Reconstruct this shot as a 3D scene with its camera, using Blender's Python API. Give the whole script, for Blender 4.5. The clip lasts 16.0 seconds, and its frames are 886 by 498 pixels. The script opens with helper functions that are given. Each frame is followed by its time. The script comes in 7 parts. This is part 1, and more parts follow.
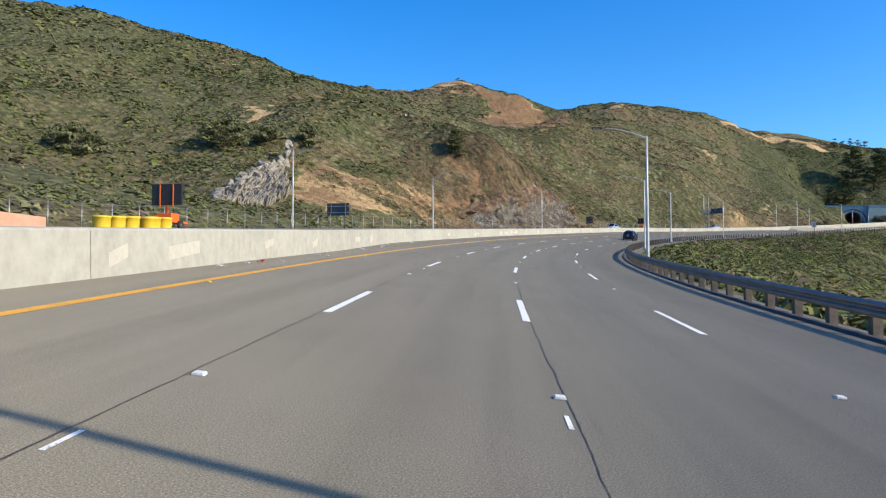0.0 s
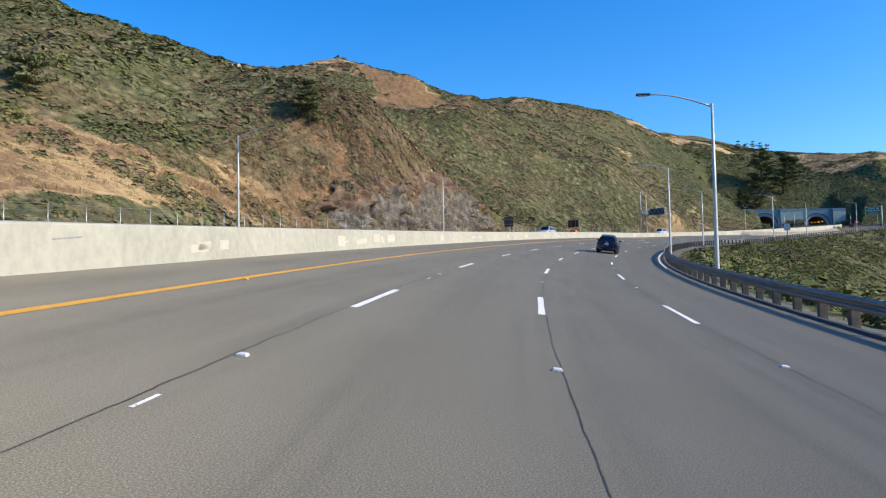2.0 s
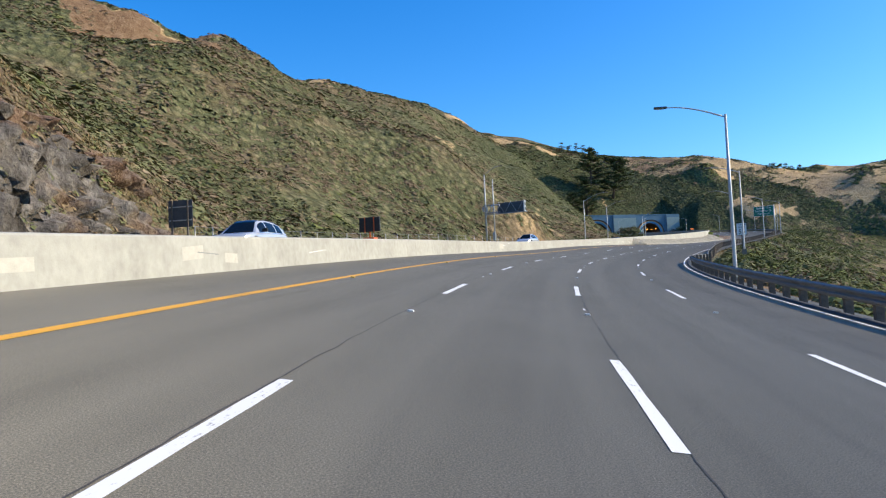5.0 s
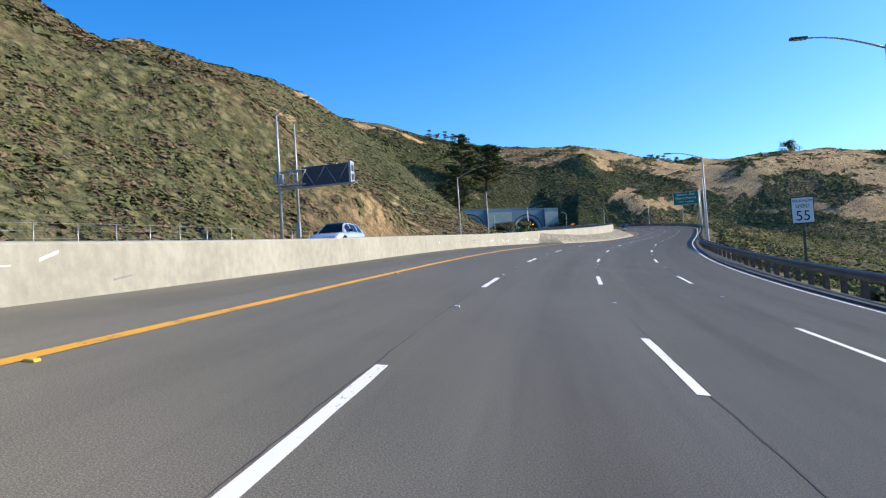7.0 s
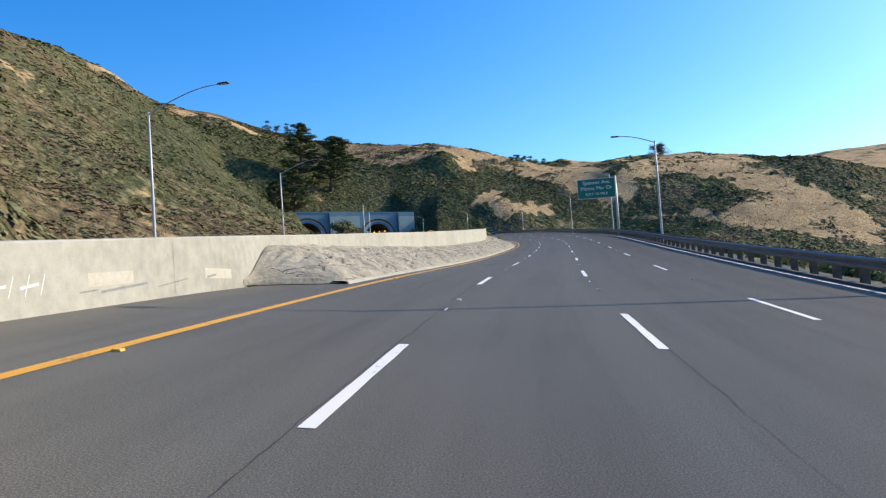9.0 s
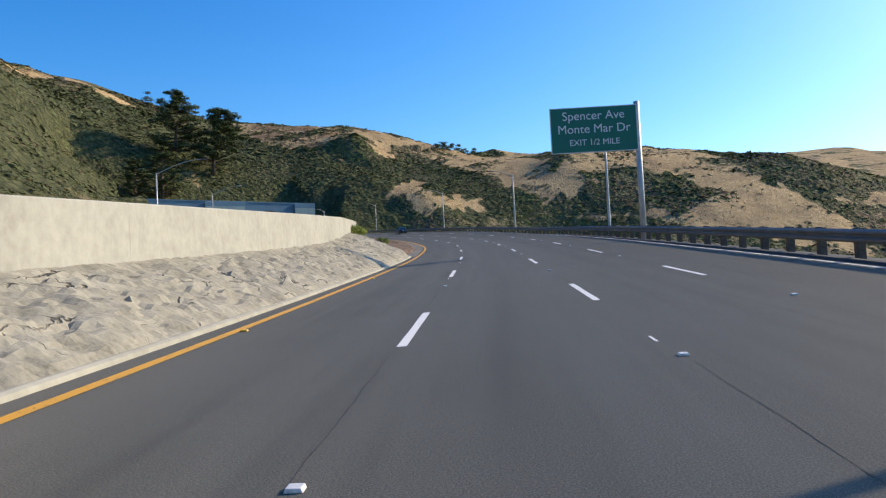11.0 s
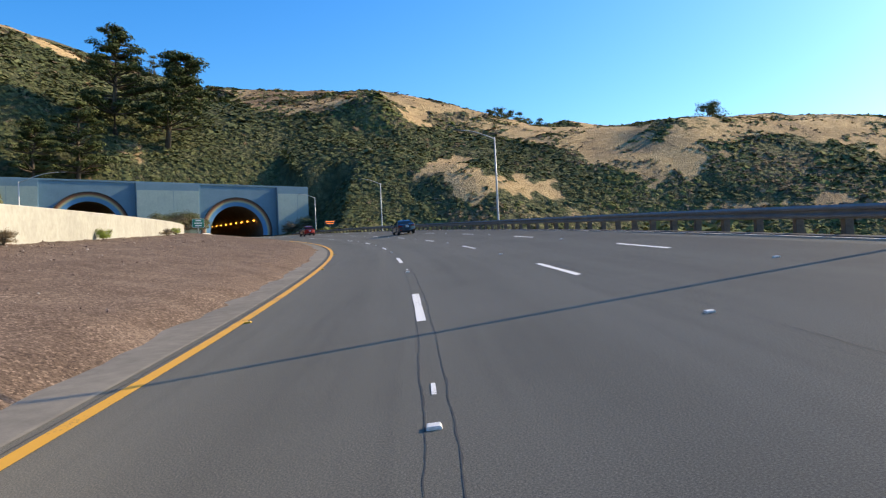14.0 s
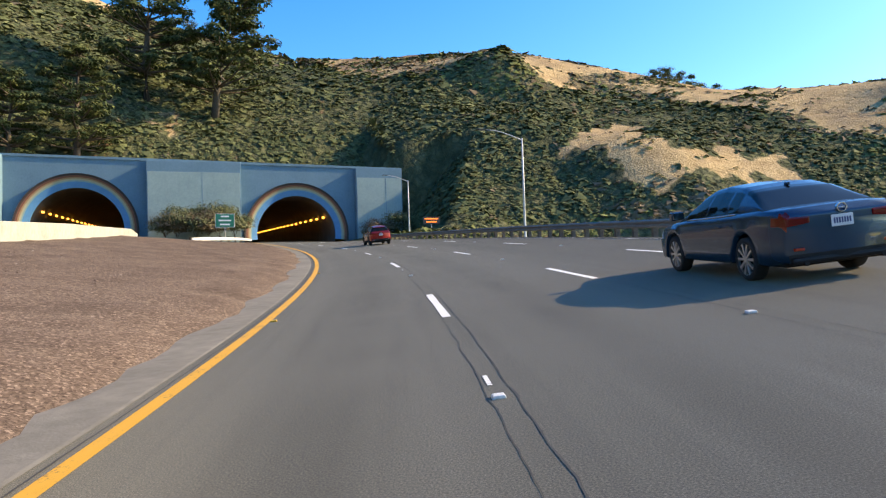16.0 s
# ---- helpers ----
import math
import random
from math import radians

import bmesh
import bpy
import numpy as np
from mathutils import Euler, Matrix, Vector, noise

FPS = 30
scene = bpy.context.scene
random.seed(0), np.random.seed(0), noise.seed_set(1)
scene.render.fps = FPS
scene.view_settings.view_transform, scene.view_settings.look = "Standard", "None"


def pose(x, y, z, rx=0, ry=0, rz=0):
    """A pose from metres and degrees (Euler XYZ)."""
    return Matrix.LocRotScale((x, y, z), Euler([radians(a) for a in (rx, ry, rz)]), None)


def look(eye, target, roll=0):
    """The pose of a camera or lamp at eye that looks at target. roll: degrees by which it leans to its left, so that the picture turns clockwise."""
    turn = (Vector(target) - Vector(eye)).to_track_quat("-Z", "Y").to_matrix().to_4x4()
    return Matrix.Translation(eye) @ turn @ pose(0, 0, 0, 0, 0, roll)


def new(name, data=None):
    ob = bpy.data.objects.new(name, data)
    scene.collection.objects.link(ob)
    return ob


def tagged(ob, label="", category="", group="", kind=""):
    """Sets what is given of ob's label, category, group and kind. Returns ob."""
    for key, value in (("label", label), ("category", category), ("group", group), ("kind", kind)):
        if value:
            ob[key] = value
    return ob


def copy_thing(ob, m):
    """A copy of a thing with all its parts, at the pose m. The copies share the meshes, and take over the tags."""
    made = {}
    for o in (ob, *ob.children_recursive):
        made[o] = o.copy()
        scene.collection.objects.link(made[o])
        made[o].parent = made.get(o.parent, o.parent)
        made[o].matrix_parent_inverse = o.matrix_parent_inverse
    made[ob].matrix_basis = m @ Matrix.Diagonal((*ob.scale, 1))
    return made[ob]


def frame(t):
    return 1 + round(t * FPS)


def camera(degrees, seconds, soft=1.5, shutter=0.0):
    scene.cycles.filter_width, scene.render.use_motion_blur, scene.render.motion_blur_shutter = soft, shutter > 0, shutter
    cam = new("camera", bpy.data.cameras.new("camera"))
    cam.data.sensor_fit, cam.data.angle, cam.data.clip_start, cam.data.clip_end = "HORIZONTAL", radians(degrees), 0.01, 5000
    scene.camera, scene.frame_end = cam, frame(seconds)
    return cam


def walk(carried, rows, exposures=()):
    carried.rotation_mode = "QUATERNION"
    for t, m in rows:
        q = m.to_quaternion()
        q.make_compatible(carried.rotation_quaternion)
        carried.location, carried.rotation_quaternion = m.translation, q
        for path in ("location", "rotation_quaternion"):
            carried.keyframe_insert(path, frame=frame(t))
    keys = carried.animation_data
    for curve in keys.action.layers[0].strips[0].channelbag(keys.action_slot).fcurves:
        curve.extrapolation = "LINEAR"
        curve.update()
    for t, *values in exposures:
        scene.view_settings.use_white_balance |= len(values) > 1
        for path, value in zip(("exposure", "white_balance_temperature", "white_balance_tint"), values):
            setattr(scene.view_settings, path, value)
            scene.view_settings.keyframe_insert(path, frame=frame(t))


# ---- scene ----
cam = camera(61.31, 16.0, 1.25)
# seconds, place of the eye, heading (to the left from +y), pitch, roll
ROWS = [
    (0, 0.08, -0.06, 1.37, -0.04, 2.23, -0.03),
    (0.5, 0.82, 14.33, 2.18, -1.66, 2.54, -0.08),
    (1, 2.31, 28.61, 3.07, -3.41, 2.59, -0.42),
    (1.5, 4.42, 42.83, 3.94, -5.71, 2.64, -0.69),
    (2, 6.80, 56.95, 4.81, -8.01, 2.78, -0.92),
    (2.5, 9.92, 70.68, 5.66, -10.25, 2.95, -1.36),
    (3, 13.88, 84.07, 6.55, -12.33, 2.83, -1.60),
    (3.5, 18.25, 97.15, 7.42, -14.61, 2.97, -1.89),
    (4, 22.99, 109.78, 8.30, -16.85, 3.14, -2.25),
    (6.5, 54.66, 169.17, 12.52, -29.67, 2.79, -2.95),
    (7, 62.86, 180.51, 13.26, -31.88, 2.59, -3.41),
    (7.5, 71.79, 191.58, 13.99, -34.73, 2.99, -3.53),
    (8, 81.44, 202.39, 14.83, -37.36, 2.81, -3.52),
    (8.5, 91.78, 212.86, 15.64, -40.03, 2.67, -3.75),
    (9, 102.38, 222.78, 16.46, -42.43, 2.53, -3.88),
    (9.5, 112.86, 232.17, 17.26, -44.72, 2.22, -3.50),
    (10, 123.59, 241.06, 17.95, -46.37, 2.17, -3.01),
    (12.5, 177.00, 284.66, 21.82, -48.39, 2.09, -2.95),
    (13, 187.91, 294.44, 22.72, -47.32, 2.09, -3.22),
    (13.5, 198.58, 304.50, 23.66, -45.48, 2.34, -2.82),
    (14, 208.80, 315.31, 24.61, -43.54, 2.10, -2.58),
    (14.5, 218.45, 326.63, 25.65, -41.28, 2.36, -2.23),
    (15, 227.61, 338.44, 26.72, -39.21, 2.39, -1.93),
    (15.5, 236.32, 350.25, 27.73, -37.08, 2.42, -1.83),
    (16, 244.43, 362.62, 28.76, -34.68, 2.51, -1.74),
]


# seconds, stops, white balance: the clip's camera opens up towards the shaded tunnel
EXPOSURES = [(0, 0.08, 6500, 9), (4, 0.1, 6500, 9), (7, 0.12, 6600, 10), (10, 0.04, 6800, 10), (12.5, -0.1, 7200, 10), (14, 0.3, 7500, 10), (16, 0.7, 8000, 10)]


def eye_pose(x, y, z, yaw, pitch, roll):
    return pose(x, y, z, 0, 0, yaw) @ pose(0, 0, 0, 90 + pitch) @ pose(0, 0, 0, 0, 0, roll)


walk(cam, [(t, eye_pose(*p)) for t, *p in ROWS], EXPOSURES)

# ---- sky and sun ----
SUN_WAY = Vector((0.925, -0.38, 0)).normalized()
SUN_UP = radians(30)
world = bpy.data.worlds.new("sky")
scene.world = world
world.use_nodes = True
wn = world.node_tree.nodes
sky = wn.new("ShaderNodeTexSky")
sky.sky_type = "NISHITA"
sky.sun_disc = False
sky.sun_elevation = SUN_UP
sky.sun_rotation = math.atan2(SUN_WAY.x, SUN_WAY.y)
sky.air_density, sky.dust_density, sky.ozone_density = 1.0, 1.2, 2.2
wn["Background"].inputs[1].default_value = 0.15
deeper = wn.new("ShaderNodeMix")
deeper.data_type, deeper.blend_type = "RGBA", "MULTIPLY"
deeper.inputs[0].default_value = 1.0
deeper.inputs[7].default_value = (0.88, 1.23, 1.55, 1)
clear = wn.new("ShaderNodeHueSaturation")
clear.inputs["Saturation"].default_value = 1.48
world.node_tree.links.new(sky.outputs[0], clear.inputs["Color"])
world.node_tree.links.new(clear.outputs[0], deeper.inputs[6])
world.node_tree.links.new(deeper.outputs[2], wn["Background"].inputs[0])
sun = new("sun", bpy.data.lights.new("sun", "SUN"))
sun.data.energy, sun.data.angle, sun.data.color = 5.6, radians(0.53), (1.0, 0.83, 0.60)
sun.matrix_world = look(SUN_WAY * 50 + Vector((0, 0, 50 * math.tan(SUN_UP))), (0, 0, 0))


# ---- materials ----
class Mat:
    """A node material with a Principled shader and short ways to add nodes."""

    def __init__(self, name, rough=0.8, metal=0.0, colour=(0.5, 0.5, 0.5), spec=0.5):
        self.m = bpy.data.materials.new(name)
        self.m.use_nodes = True
        self.t = self.m.node_tree
        self.b = self.t.nodes["Principled BSDF"]
        self.b.inputs["Roughness"].default_value = rough
        self.b.inputs["Metallic"].default_value = metal
        self.b.inputs["Base Color"].default_value = (*colour, 1)
        self.b.inputs["Specular IOR Level"].default_value = spec

    def node(self, kind, **values):
        n = self.t.nodes.new(kind)
        for k, v in values.items():
            n.inputs[k].default_value = v
        return n

    def link(self, a, b):
        self.t.links.new(a, b)

    def coords(self, kind="Object", scale=(1, 1, 1)):
        c = self.t.nodes.new("ShaderNodeTexCoord")
        mp = self.node("ShaderNodeMapping", Scale=scale)
        self.link(c.outputs[kind], mp.inputs[0])
        return mp.outputs[0]

    def noise(self, where, scale, detail=4.0, rough=0.55):
        n = self.node("ShaderNodeTexNoise", Scale=scale, Detail=detail, Roughness=rough)
        self.link(where, n.inputs["Vector"])
        return n.outputs["Fac"]

    def ramp(self, fac, stops):
        r = self.t.nodes.new("ShaderNodeValToRGB")
        e = r.color_ramp.elements
        while len(e) < len(stops):
            e.new(0.5)
        for k, (at, c) in zip(e, stops):
            k.position, k.color = at, (*c, 1) if len(c) == 3 else c
        self.link(fac, r.inputs[0])
        return r.outputs[0]

    def mix(self, fac, a, b, kind="MIX"):
        n = self.t.nodes.new("ShaderNodeMix")
        n.data_type, n.blend_type = "RGBA", kind
        for v, k in ((fac, 0), (a, 6), (b, 7)):
            if isinstance(v, (int, float)):
                n.inputs[k].default_value = v
            elif isinstance(v, tuple):
                n.inputs[k].default_value = (*v, 1)
            else:
                self.link(v, n.inputs[k])
        return n.outputs[2]

    def maths(self, op, a, b=0.0):
        n = self.t.nodes.new("ShaderNodeMath")
        n.operation = op
        for k, v in enumerate((a, b)):
            if isinstance(v, (int, float)):
                n.inputs[k].default_value = v
            else:
                self.link(v, n.inputs[k])
        return n.outputs[0]

    def smooth(self, v, lo, hi):
        n = self.node("ShaderNodeMapRange", **{"From Min": lo, "From Max": hi})
        n.interpolation_type = "SMOOTHSTEP"
        self.link(v, n.inputs["Value"])
        return n.outputs[0]

    def attr(self, name):
        n = self.t.nodes.new("ShaderNodeAttribute")
        n.attribute_name = name
        return n.outputs["Fac"]

    def base(self, c):
        self.link(c, self.b.inputs["Base Color"])
        return self

    def bump(self, h, strength=0.3, dist=0.02):
        n = self.node("ShaderNodeBump", Strength=strength, Distance=dist)
        self.link(h, n.inputs["Height"])
        self.link(n.outputs[0], self.b.inputs["Normal"])
        return self

    def rough(self, v):
        self.link(v, self.b.inputs["Roughness"])
        return self


def speckled(name, dark, light, scale=8.0, rough=0.8, metal=0.0, fine=60.0, bump=0.2, dist=0.01, spec=0.5):
    """A surface whose colour wanders between two tones, with fine grain."""
    m = Mat(name, rough, metal, light, spec)
    at = m.coords()
    big, small = m.noise(at, scale), m.noise(at, fine, 2)
    fac = m.maths("ADD", m.maths("MULTIPLY", big, 0.6), m.maths("MULTIPLY", small, 0.4))
    m.base(m.ramp(fac, [(0.3, dark), (0.7, light)]))
    if bump:
        m.bump(small, bump, dist)
    return m.m


def asphalt():
    m = Mat("asphalt", 0.85, spec=0.3)
    m.b.inputs["Diffuse Roughness"].default_value = 1.0
    uv = m.coords("UV")
    lanes = m.coords("UV", (1.0, 0.012, 1))
    coarse, fine = m.noise(uv, 72, 3, 0.75), m.noise(uv, 170, 2, 0.6)
    wear = m.noise(lanes, 1.3, 3)
    blot = m.noise(uv, 0.25, 4)
    smear = m.noise(m.coords("UV", (2.2, 0.10, 1)), 1.0, 5, 0.6)
    # wheel tracks and the oil stripe between them, lane by lane
    axes = m.t.nodes.new("ShaderNodeSeparateXYZ")
    m.link(m.coords("UV", (2 * math.pi / 2.94, 1, 1)), axes.inputs[0])
    track = m.maths("ADD", m.maths("MULTIPLY", m.maths("COSINE", axes.outputs[0]), 0.6), m.maths("MULTIPLY", m.maths("COSINE", m.maths("MULTIPLY", axes.outputs[0], 2.0)), -0.4))
    tone = m.ramp(wear, [(0.3, (0.115, 0.106, 0.084)), (0.5, (0.140, 0.129, 0.102)), (0.72, (0.165, 0.152, 0.121))])
    tone = m.mix(m.smooth(blot, 0.35, 0.7), tone, (0.152, 0.140, 0.112))
    tone = m.mix(m.maths("MULTIPLY", m.smooth(smear, 0.48, 0.75), 0.4), tone, (0.090, 0.084, 0.070))
    # dimmer look of the road towards the sun, put into the colour along its length
    sunward_dim = m.maths("MULTIPLY", m.smooth(axes.outputs[1], 170, 340), -0.13)
    # the colour darkens towards the right-hand lanes, more strongly farther along
    plain = m.t.nodes.new("ShaderNodeSeparateXYZ")
    m.link(uv, plain.inputs[0])
    outer = m.maths("MULTIPLY", m.smooth(plain.outputs[0], 2.0, 7.0), m.maths("ADD", -0.08, m.maths("MULTIPLY", m.smooth(axes.outputs[1], 120, 260), -0.19)))
    shade = m.maths("ADD", m.maths("ADD", m.maths("ADD", 1.09, outer), sunward_dim), m.maths("MULTIPLY", track, 0.06))
    grey = m.t.nodes.new("ShaderNodeCombineColor")
    for k in range(3):
        m.link(shade, grey.inputs[k])
    tone = m.mix(1.0, tone, grey.outputs[0], "MULTIPLY")
    grain = m.maths("ADD", m.maths("MULTIPLY", coarse, 0.65), m.maths("MULTIPLY", fine, 0.35))
    chips = m.ramp(grain, [(0.34, (0.32, 0.32, 0.32)), (0.5, (0.93, 0.93, 0.92)), (0.66, (2.1, 2.04, 1.92))])
    m.base(m.mix(1.0, tone, chips, "MULTIPLY"))
    m.bump(fine, 0.12, 0.003)
    return m.m


def paint(name, colour, worn):
    m = Mat(name, 0.65, colour=colour)
    at = m.coords()
    gaps = m.smooth(m.maths("ADD", m.maths("MULTIPLY", m.noise(at, 26, 5, 0.7), 0.6), m.maths("MULTIPLY", m.noise(at, 1.4, 3), 0.4)), 0.54, 0.62)
    m.base(m.mix(gaps, colour, worn))
    m.bump(m.noise(at, 90, 2), 0.3, 0.004)
    return m.m


def concrete(name, dark, light, streaks=True):
    m = Mat(name, 0.9, spec=0.25)
    at = m.coords()
    big, mid = m.noise(at, 0.35, 5, 0.65), m.noise(at, 4, 5, 0.6)
    c = m.ramp(m.maths("ADD", m.maths("MULTIPLY", big, 0.55), m.maths("MULTIPLY", mid, 0.45)), [(0.32, dark), (0.62, light)])
    if streaks:
        drip = m.noise(m.coords("Object", (1.3, 1.3, 0.25)), 1.0, 6, 0.75)
        c = m.mix(m.maths("MULTIPLY", m.smooth(drip, 0.50, 0.72), 0.16), c, tuple(v * 0.55 for v in dark))
    m.base(c)
    m.bump(m.noise(at, 30, 4), 0.35, 0.012)
    return m.m


def ground_cover():
    """Hillside: scrub litter, dry grass and bare red soil, by the masks of the ground mesh."""
    m = Mat("hillside", 0.95, spec=0.1)
    at = m.coords()
    n1, n2, n3, n4 = m.noise(at, 0.06, 6, 0.62), m.noise(at, 0.5, 6, 0.65), m.noise(at, 3.2, 4, 0.6), m.noise(at, 0.022, 4, 0.6)
    fine = m.maths("ADD", m.maths("MULTIPLY", n2, 0.55), m.maths("MULTIPLY", n3, 0.45))
    # low shrubs too small to stand apart: rounded clumps with dark gaps
    warp = m.t.nodes.new("ShaderNodeMix")
    warp.data_type, warp.blend_type = "RGBA", "ADD"
    warp.inputs[0].default_value = 0.9
    wobble = m.node("ShaderNodeTexNoise", Scale=0.9, Detail=3.0)
    m.link(at, wobble.inputs["Vector"])
    m.link(at, warp.inputs[6])
    m.link(wobble.outputs["Color"], warp.inputs[7])
    cell = m.node("ShaderNodeTexVoronoi", Scale=0.62)
    m.link(warp.outputs[2], cell.inputs["Vector"])
    clump = m.smooth(cell.outputs["Distance"], 0.75, 0.12)
    tone = m.t.nodes.new("ShaderNodeSeparateColor")
    m.link(cell.outputs["Color"], tone.inputs[0])
    fine = m.maths("ADD", m.maths("MULTIPLY", fine, 0.72), m.maths("ADD", m.maths("MULTIPLY", clump, 0.16), m.maths("MULTIPLY", tone.outputs[0], 0.12)))
    olive = m.ramp(fine, [(0.34, (0.056, 0.062, 0.030)), (0.5, (0.118, 0.120, 0.058)), (0.66, (0.215, 0.196, 0.106))])
    tan = m.ramp(fine, [(0.34, (0.095, 0.073, 0.042)), (0.5, (0.170, 0.130, 0.075)), (0.68, (0.25, 0.19, 0.115))])
    scrub = m.mix(m.smooth(m.maths("ADD", m.maths("MULTIPLY", n4, 0.6), m.maths("ADD", m.maths("MULTIPLY", n1, 0.4), m.maths("MULTIPLY", m.attr("brown"), 0.2))), 0.46, 0.60), olive, tan)
    deep = m.ramp(fine, [(0.34, (0.052, 0.058, 0.029)), (0.5, (0.085, 0.090, 0.045)), (0.68, (0.135, 0.13, 0.068))])
    scrub = m.mix(m.attr("thick"), scrub, deep)
    grass = m.ramp(m.maths("ADD", m.maths("MULTIPLY", n2, 0.5), m.maths("MULTIPLY", n3, 0.5)),
                   [(0.30, (0.25, 0.165, 0.078)), (0.5, (0.46, 0.325, 0.165)), (0.7, (0.68, 0.51, 0.28))])
    faded = m.ramp(m.maths("ADD", m.maths("MULTIPLY", n2, 0.5), m.maths("MULTIPLY", n3, 0.5)), [(0.30, (0.15, 0.108, 0.062)), (0.5, (0.29, 0.205, 0.115)), (0.7, (0.45, 0.33, 0.19))])
    grass = m.mix(m.smooth(m.maths("ADD", m.maths("MULTIPLY", n1, 0.7), m.maths("MULTIPLY", n2, 0.3)), 0.46, 0.60), grass, faded)
    soil = m.ramp(m.maths("ADD", m.maths("MULTIPLY", n2, 0.5), m.maths("MULTIPLY", n3, 0.5)),
                  [(0.32, (0.085, 0.053, 0.033)), (0.48, (0.190, 0.116, 0.064)), (0.68, (0.30, 0.21, 0.13))])
    edge = m.maths("ADD", m.maths("MULTIPLY", m.maths("SUBTRACT", n1, 0.5), 0.9), m.maths("MULTIPLY", m.maths("SUBTRACT", n2, 0.5), 0.8))
    dry = m.smooth(m.maths("ADD", m.attr("dry"), edge), 0.38, 0.6)
    bare = m.smooth(m.maths("ADD", m.attr("bare"), edge), 0.45, 0.62)
    c = m.mix(dry, scrub, grass)
    m.base(m.mix(bare, c, soil))
    m.bump(m.maths("ADD", m.maths("ADD", n2, m.maths("MULTIPLY", n3, 0.5)), m.maths("MULTIPLY", clump, m.maths("MULTIPLY", m.maths("SUBTRACT", 1.0, dry), 0.8))), 0.9, 0.55)
    return m.m


def leaves(name, dark, mid, light):
    m = Mat(name, 0.85, spec=0.1)
    g = m.t.nodes.new("ShaderNodeNewGeometry")
    at = m.coords()
    patch, clump, fine = m.noise(at, 0.05, 4), m.noise(at, 0.55, 3), m.noise(at, 7.0, 3, 0.7)
    fac = m.maths("ADD", m.maths("MULTIPLY", g.outputs["Random Per Island"], 0.16), m.maths("ADD", m.maths("MULTIPLY", patch, 0.36), m.maths("ADD", m.maths("MULTIPLY", clump, 0.28), m.maths("MULTIPLY", fine, 0.20))))
    m.base(m.ramp(fac, [(0.34, dark), (0.5, mid), (0.66, light)]))
    return m.m


ASPHALT = asphalt()
WHITE_LINE = paint("white_line", (0.74, 0.74, 0.72), (0.22, 0.21, 0.2))
YELLOW_LINE = paint("yellow_line", (0.72, 0.36, 0.03), (0.30, 0.17, 0.05))
CRACK = speckled("tar_crack", (0.028, 0.028, 0.027), (0.055, 0.053, 0.050), 3, 0.8)
CERAMIC = speckled("ceramic_marker", (0.5, 0.5, 0.48), (0.8, 0.8, 0.78), 20, 0.4)
BARRIER = concrete("barrier_concrete", (0.288, 0.278, 0.240), (0.43, 0.42, 0.366))
KERB = concrete("kerb_concrete", (0.125, 0.114, 0.095), (0.225, 0.205, 0.17), False)
PALE_KERB = concrete("pale_kerb_concrete", (0.27, 0.255, 0.205), (0.42, 0.40, 0.33), False)
HILL = ground_cover()
SCRUB = leaves("scrub_leaves", (0.070, 0.080, 0.036), (0.124, 0.134, 0.062), (0.205, 0.200, 0.100))
CHAPARRAL = leaves("dark_chaparral", (0.060, 0.072, 0.032), (0.108, 0.124, 0.054), (0.175, 0.180, 0.084))
SAGE = leaves("dry_scrub", (0.090, 0.070, 0.044), (0.170, 0.128, 0.080), (0.275, 0.208, 0.132))
FRESH = leaves("fresh_leaves", (0.070, 0.086, 0.026), (0.132, 0.150, 0.048), (0.22, 0.225, 0.082))
PINE = leaves("conifer_needles", (0.030, 0.042, 0.017), (0.070, 0.088, 0.032), (0.15, 0.155, 0.058))
BRIGHT = leaves("bright_leaves", (0.10, 0.15, 0.03), (0.20, 0.255, 0.05), (0.33, 0.36, 0.10))
BARK = speckled("bark", (0.05, 0.04, 0.03), (0.13, 0.1, 0.075), 4, 0.95)
GALVANISED = speckled("galvanised_steel", (0.30, 0.31, 0.32), (0.46, 0.47, 0.48), 3, 0.42, 0.75, 40, 0.05)
POLE_STEEL = speckled("pole_steel", (0.40, 0.41, 0.41), (0.56, 0.57, 0.57), 2, 0.5, 0.35, 30, 0.05)
RAIL = speckled("rail_steel", (0.13, 0.13, 0.125), (0.23, 0.228, 0.22), 1.5, 0.6, 0.3, 30, 0.08)
TIMBER = speckled("weathered_timber", (0.07, 0.055, 0.045), (0.17, 0.14, 0.11), 6, 0.9)
TUNNEL_BLUE = concrete("blue_painted_concrete", (0.125, 0.215, 0.275), (0.165, 0.27, 0.335))
TUNNEL_PALE = concrete("pale_blue_concrete", (0.25, 0.335, 0.325), (0.33, 0.42, 0.40))
BORE = concrete("bore_lining", (0.10, 0.085, 0.07), (0.2, 0.17, 0.14))
GREEN_SIGN = speckled("green_sign_sheet", (0.0, 0.13, 0.085), (0.005, 0.17, 0.11), 2, 0.45, 0, 40, 0)
WHITE_SIGN = speckled("white_sign_sheet", (0.72, 0.72, 0.70), (0.8, 0.8, 0.79), 3, 0.45, 0, 40, 0)
BLACK_SIGN = speckled("black_sign_paint", (0.012, 0.012, 0.012), (0.03, 0.03, 0.03), 3, 0.5, 0, 40, 0)
PALE_PLATE = speckled("sign_back_aluminium", (0.42, 0.43, 0.43), (0.52, 0.53, 0.53), 3, 0.4, 0.6, 40, 0.05)
DARK_PLATE = speckled("dark_sign_back", (0.05, 0.055, 0.06), (0.10, 0.105, 0.11), 3, 0.5, 0.3, 40, 0.05)


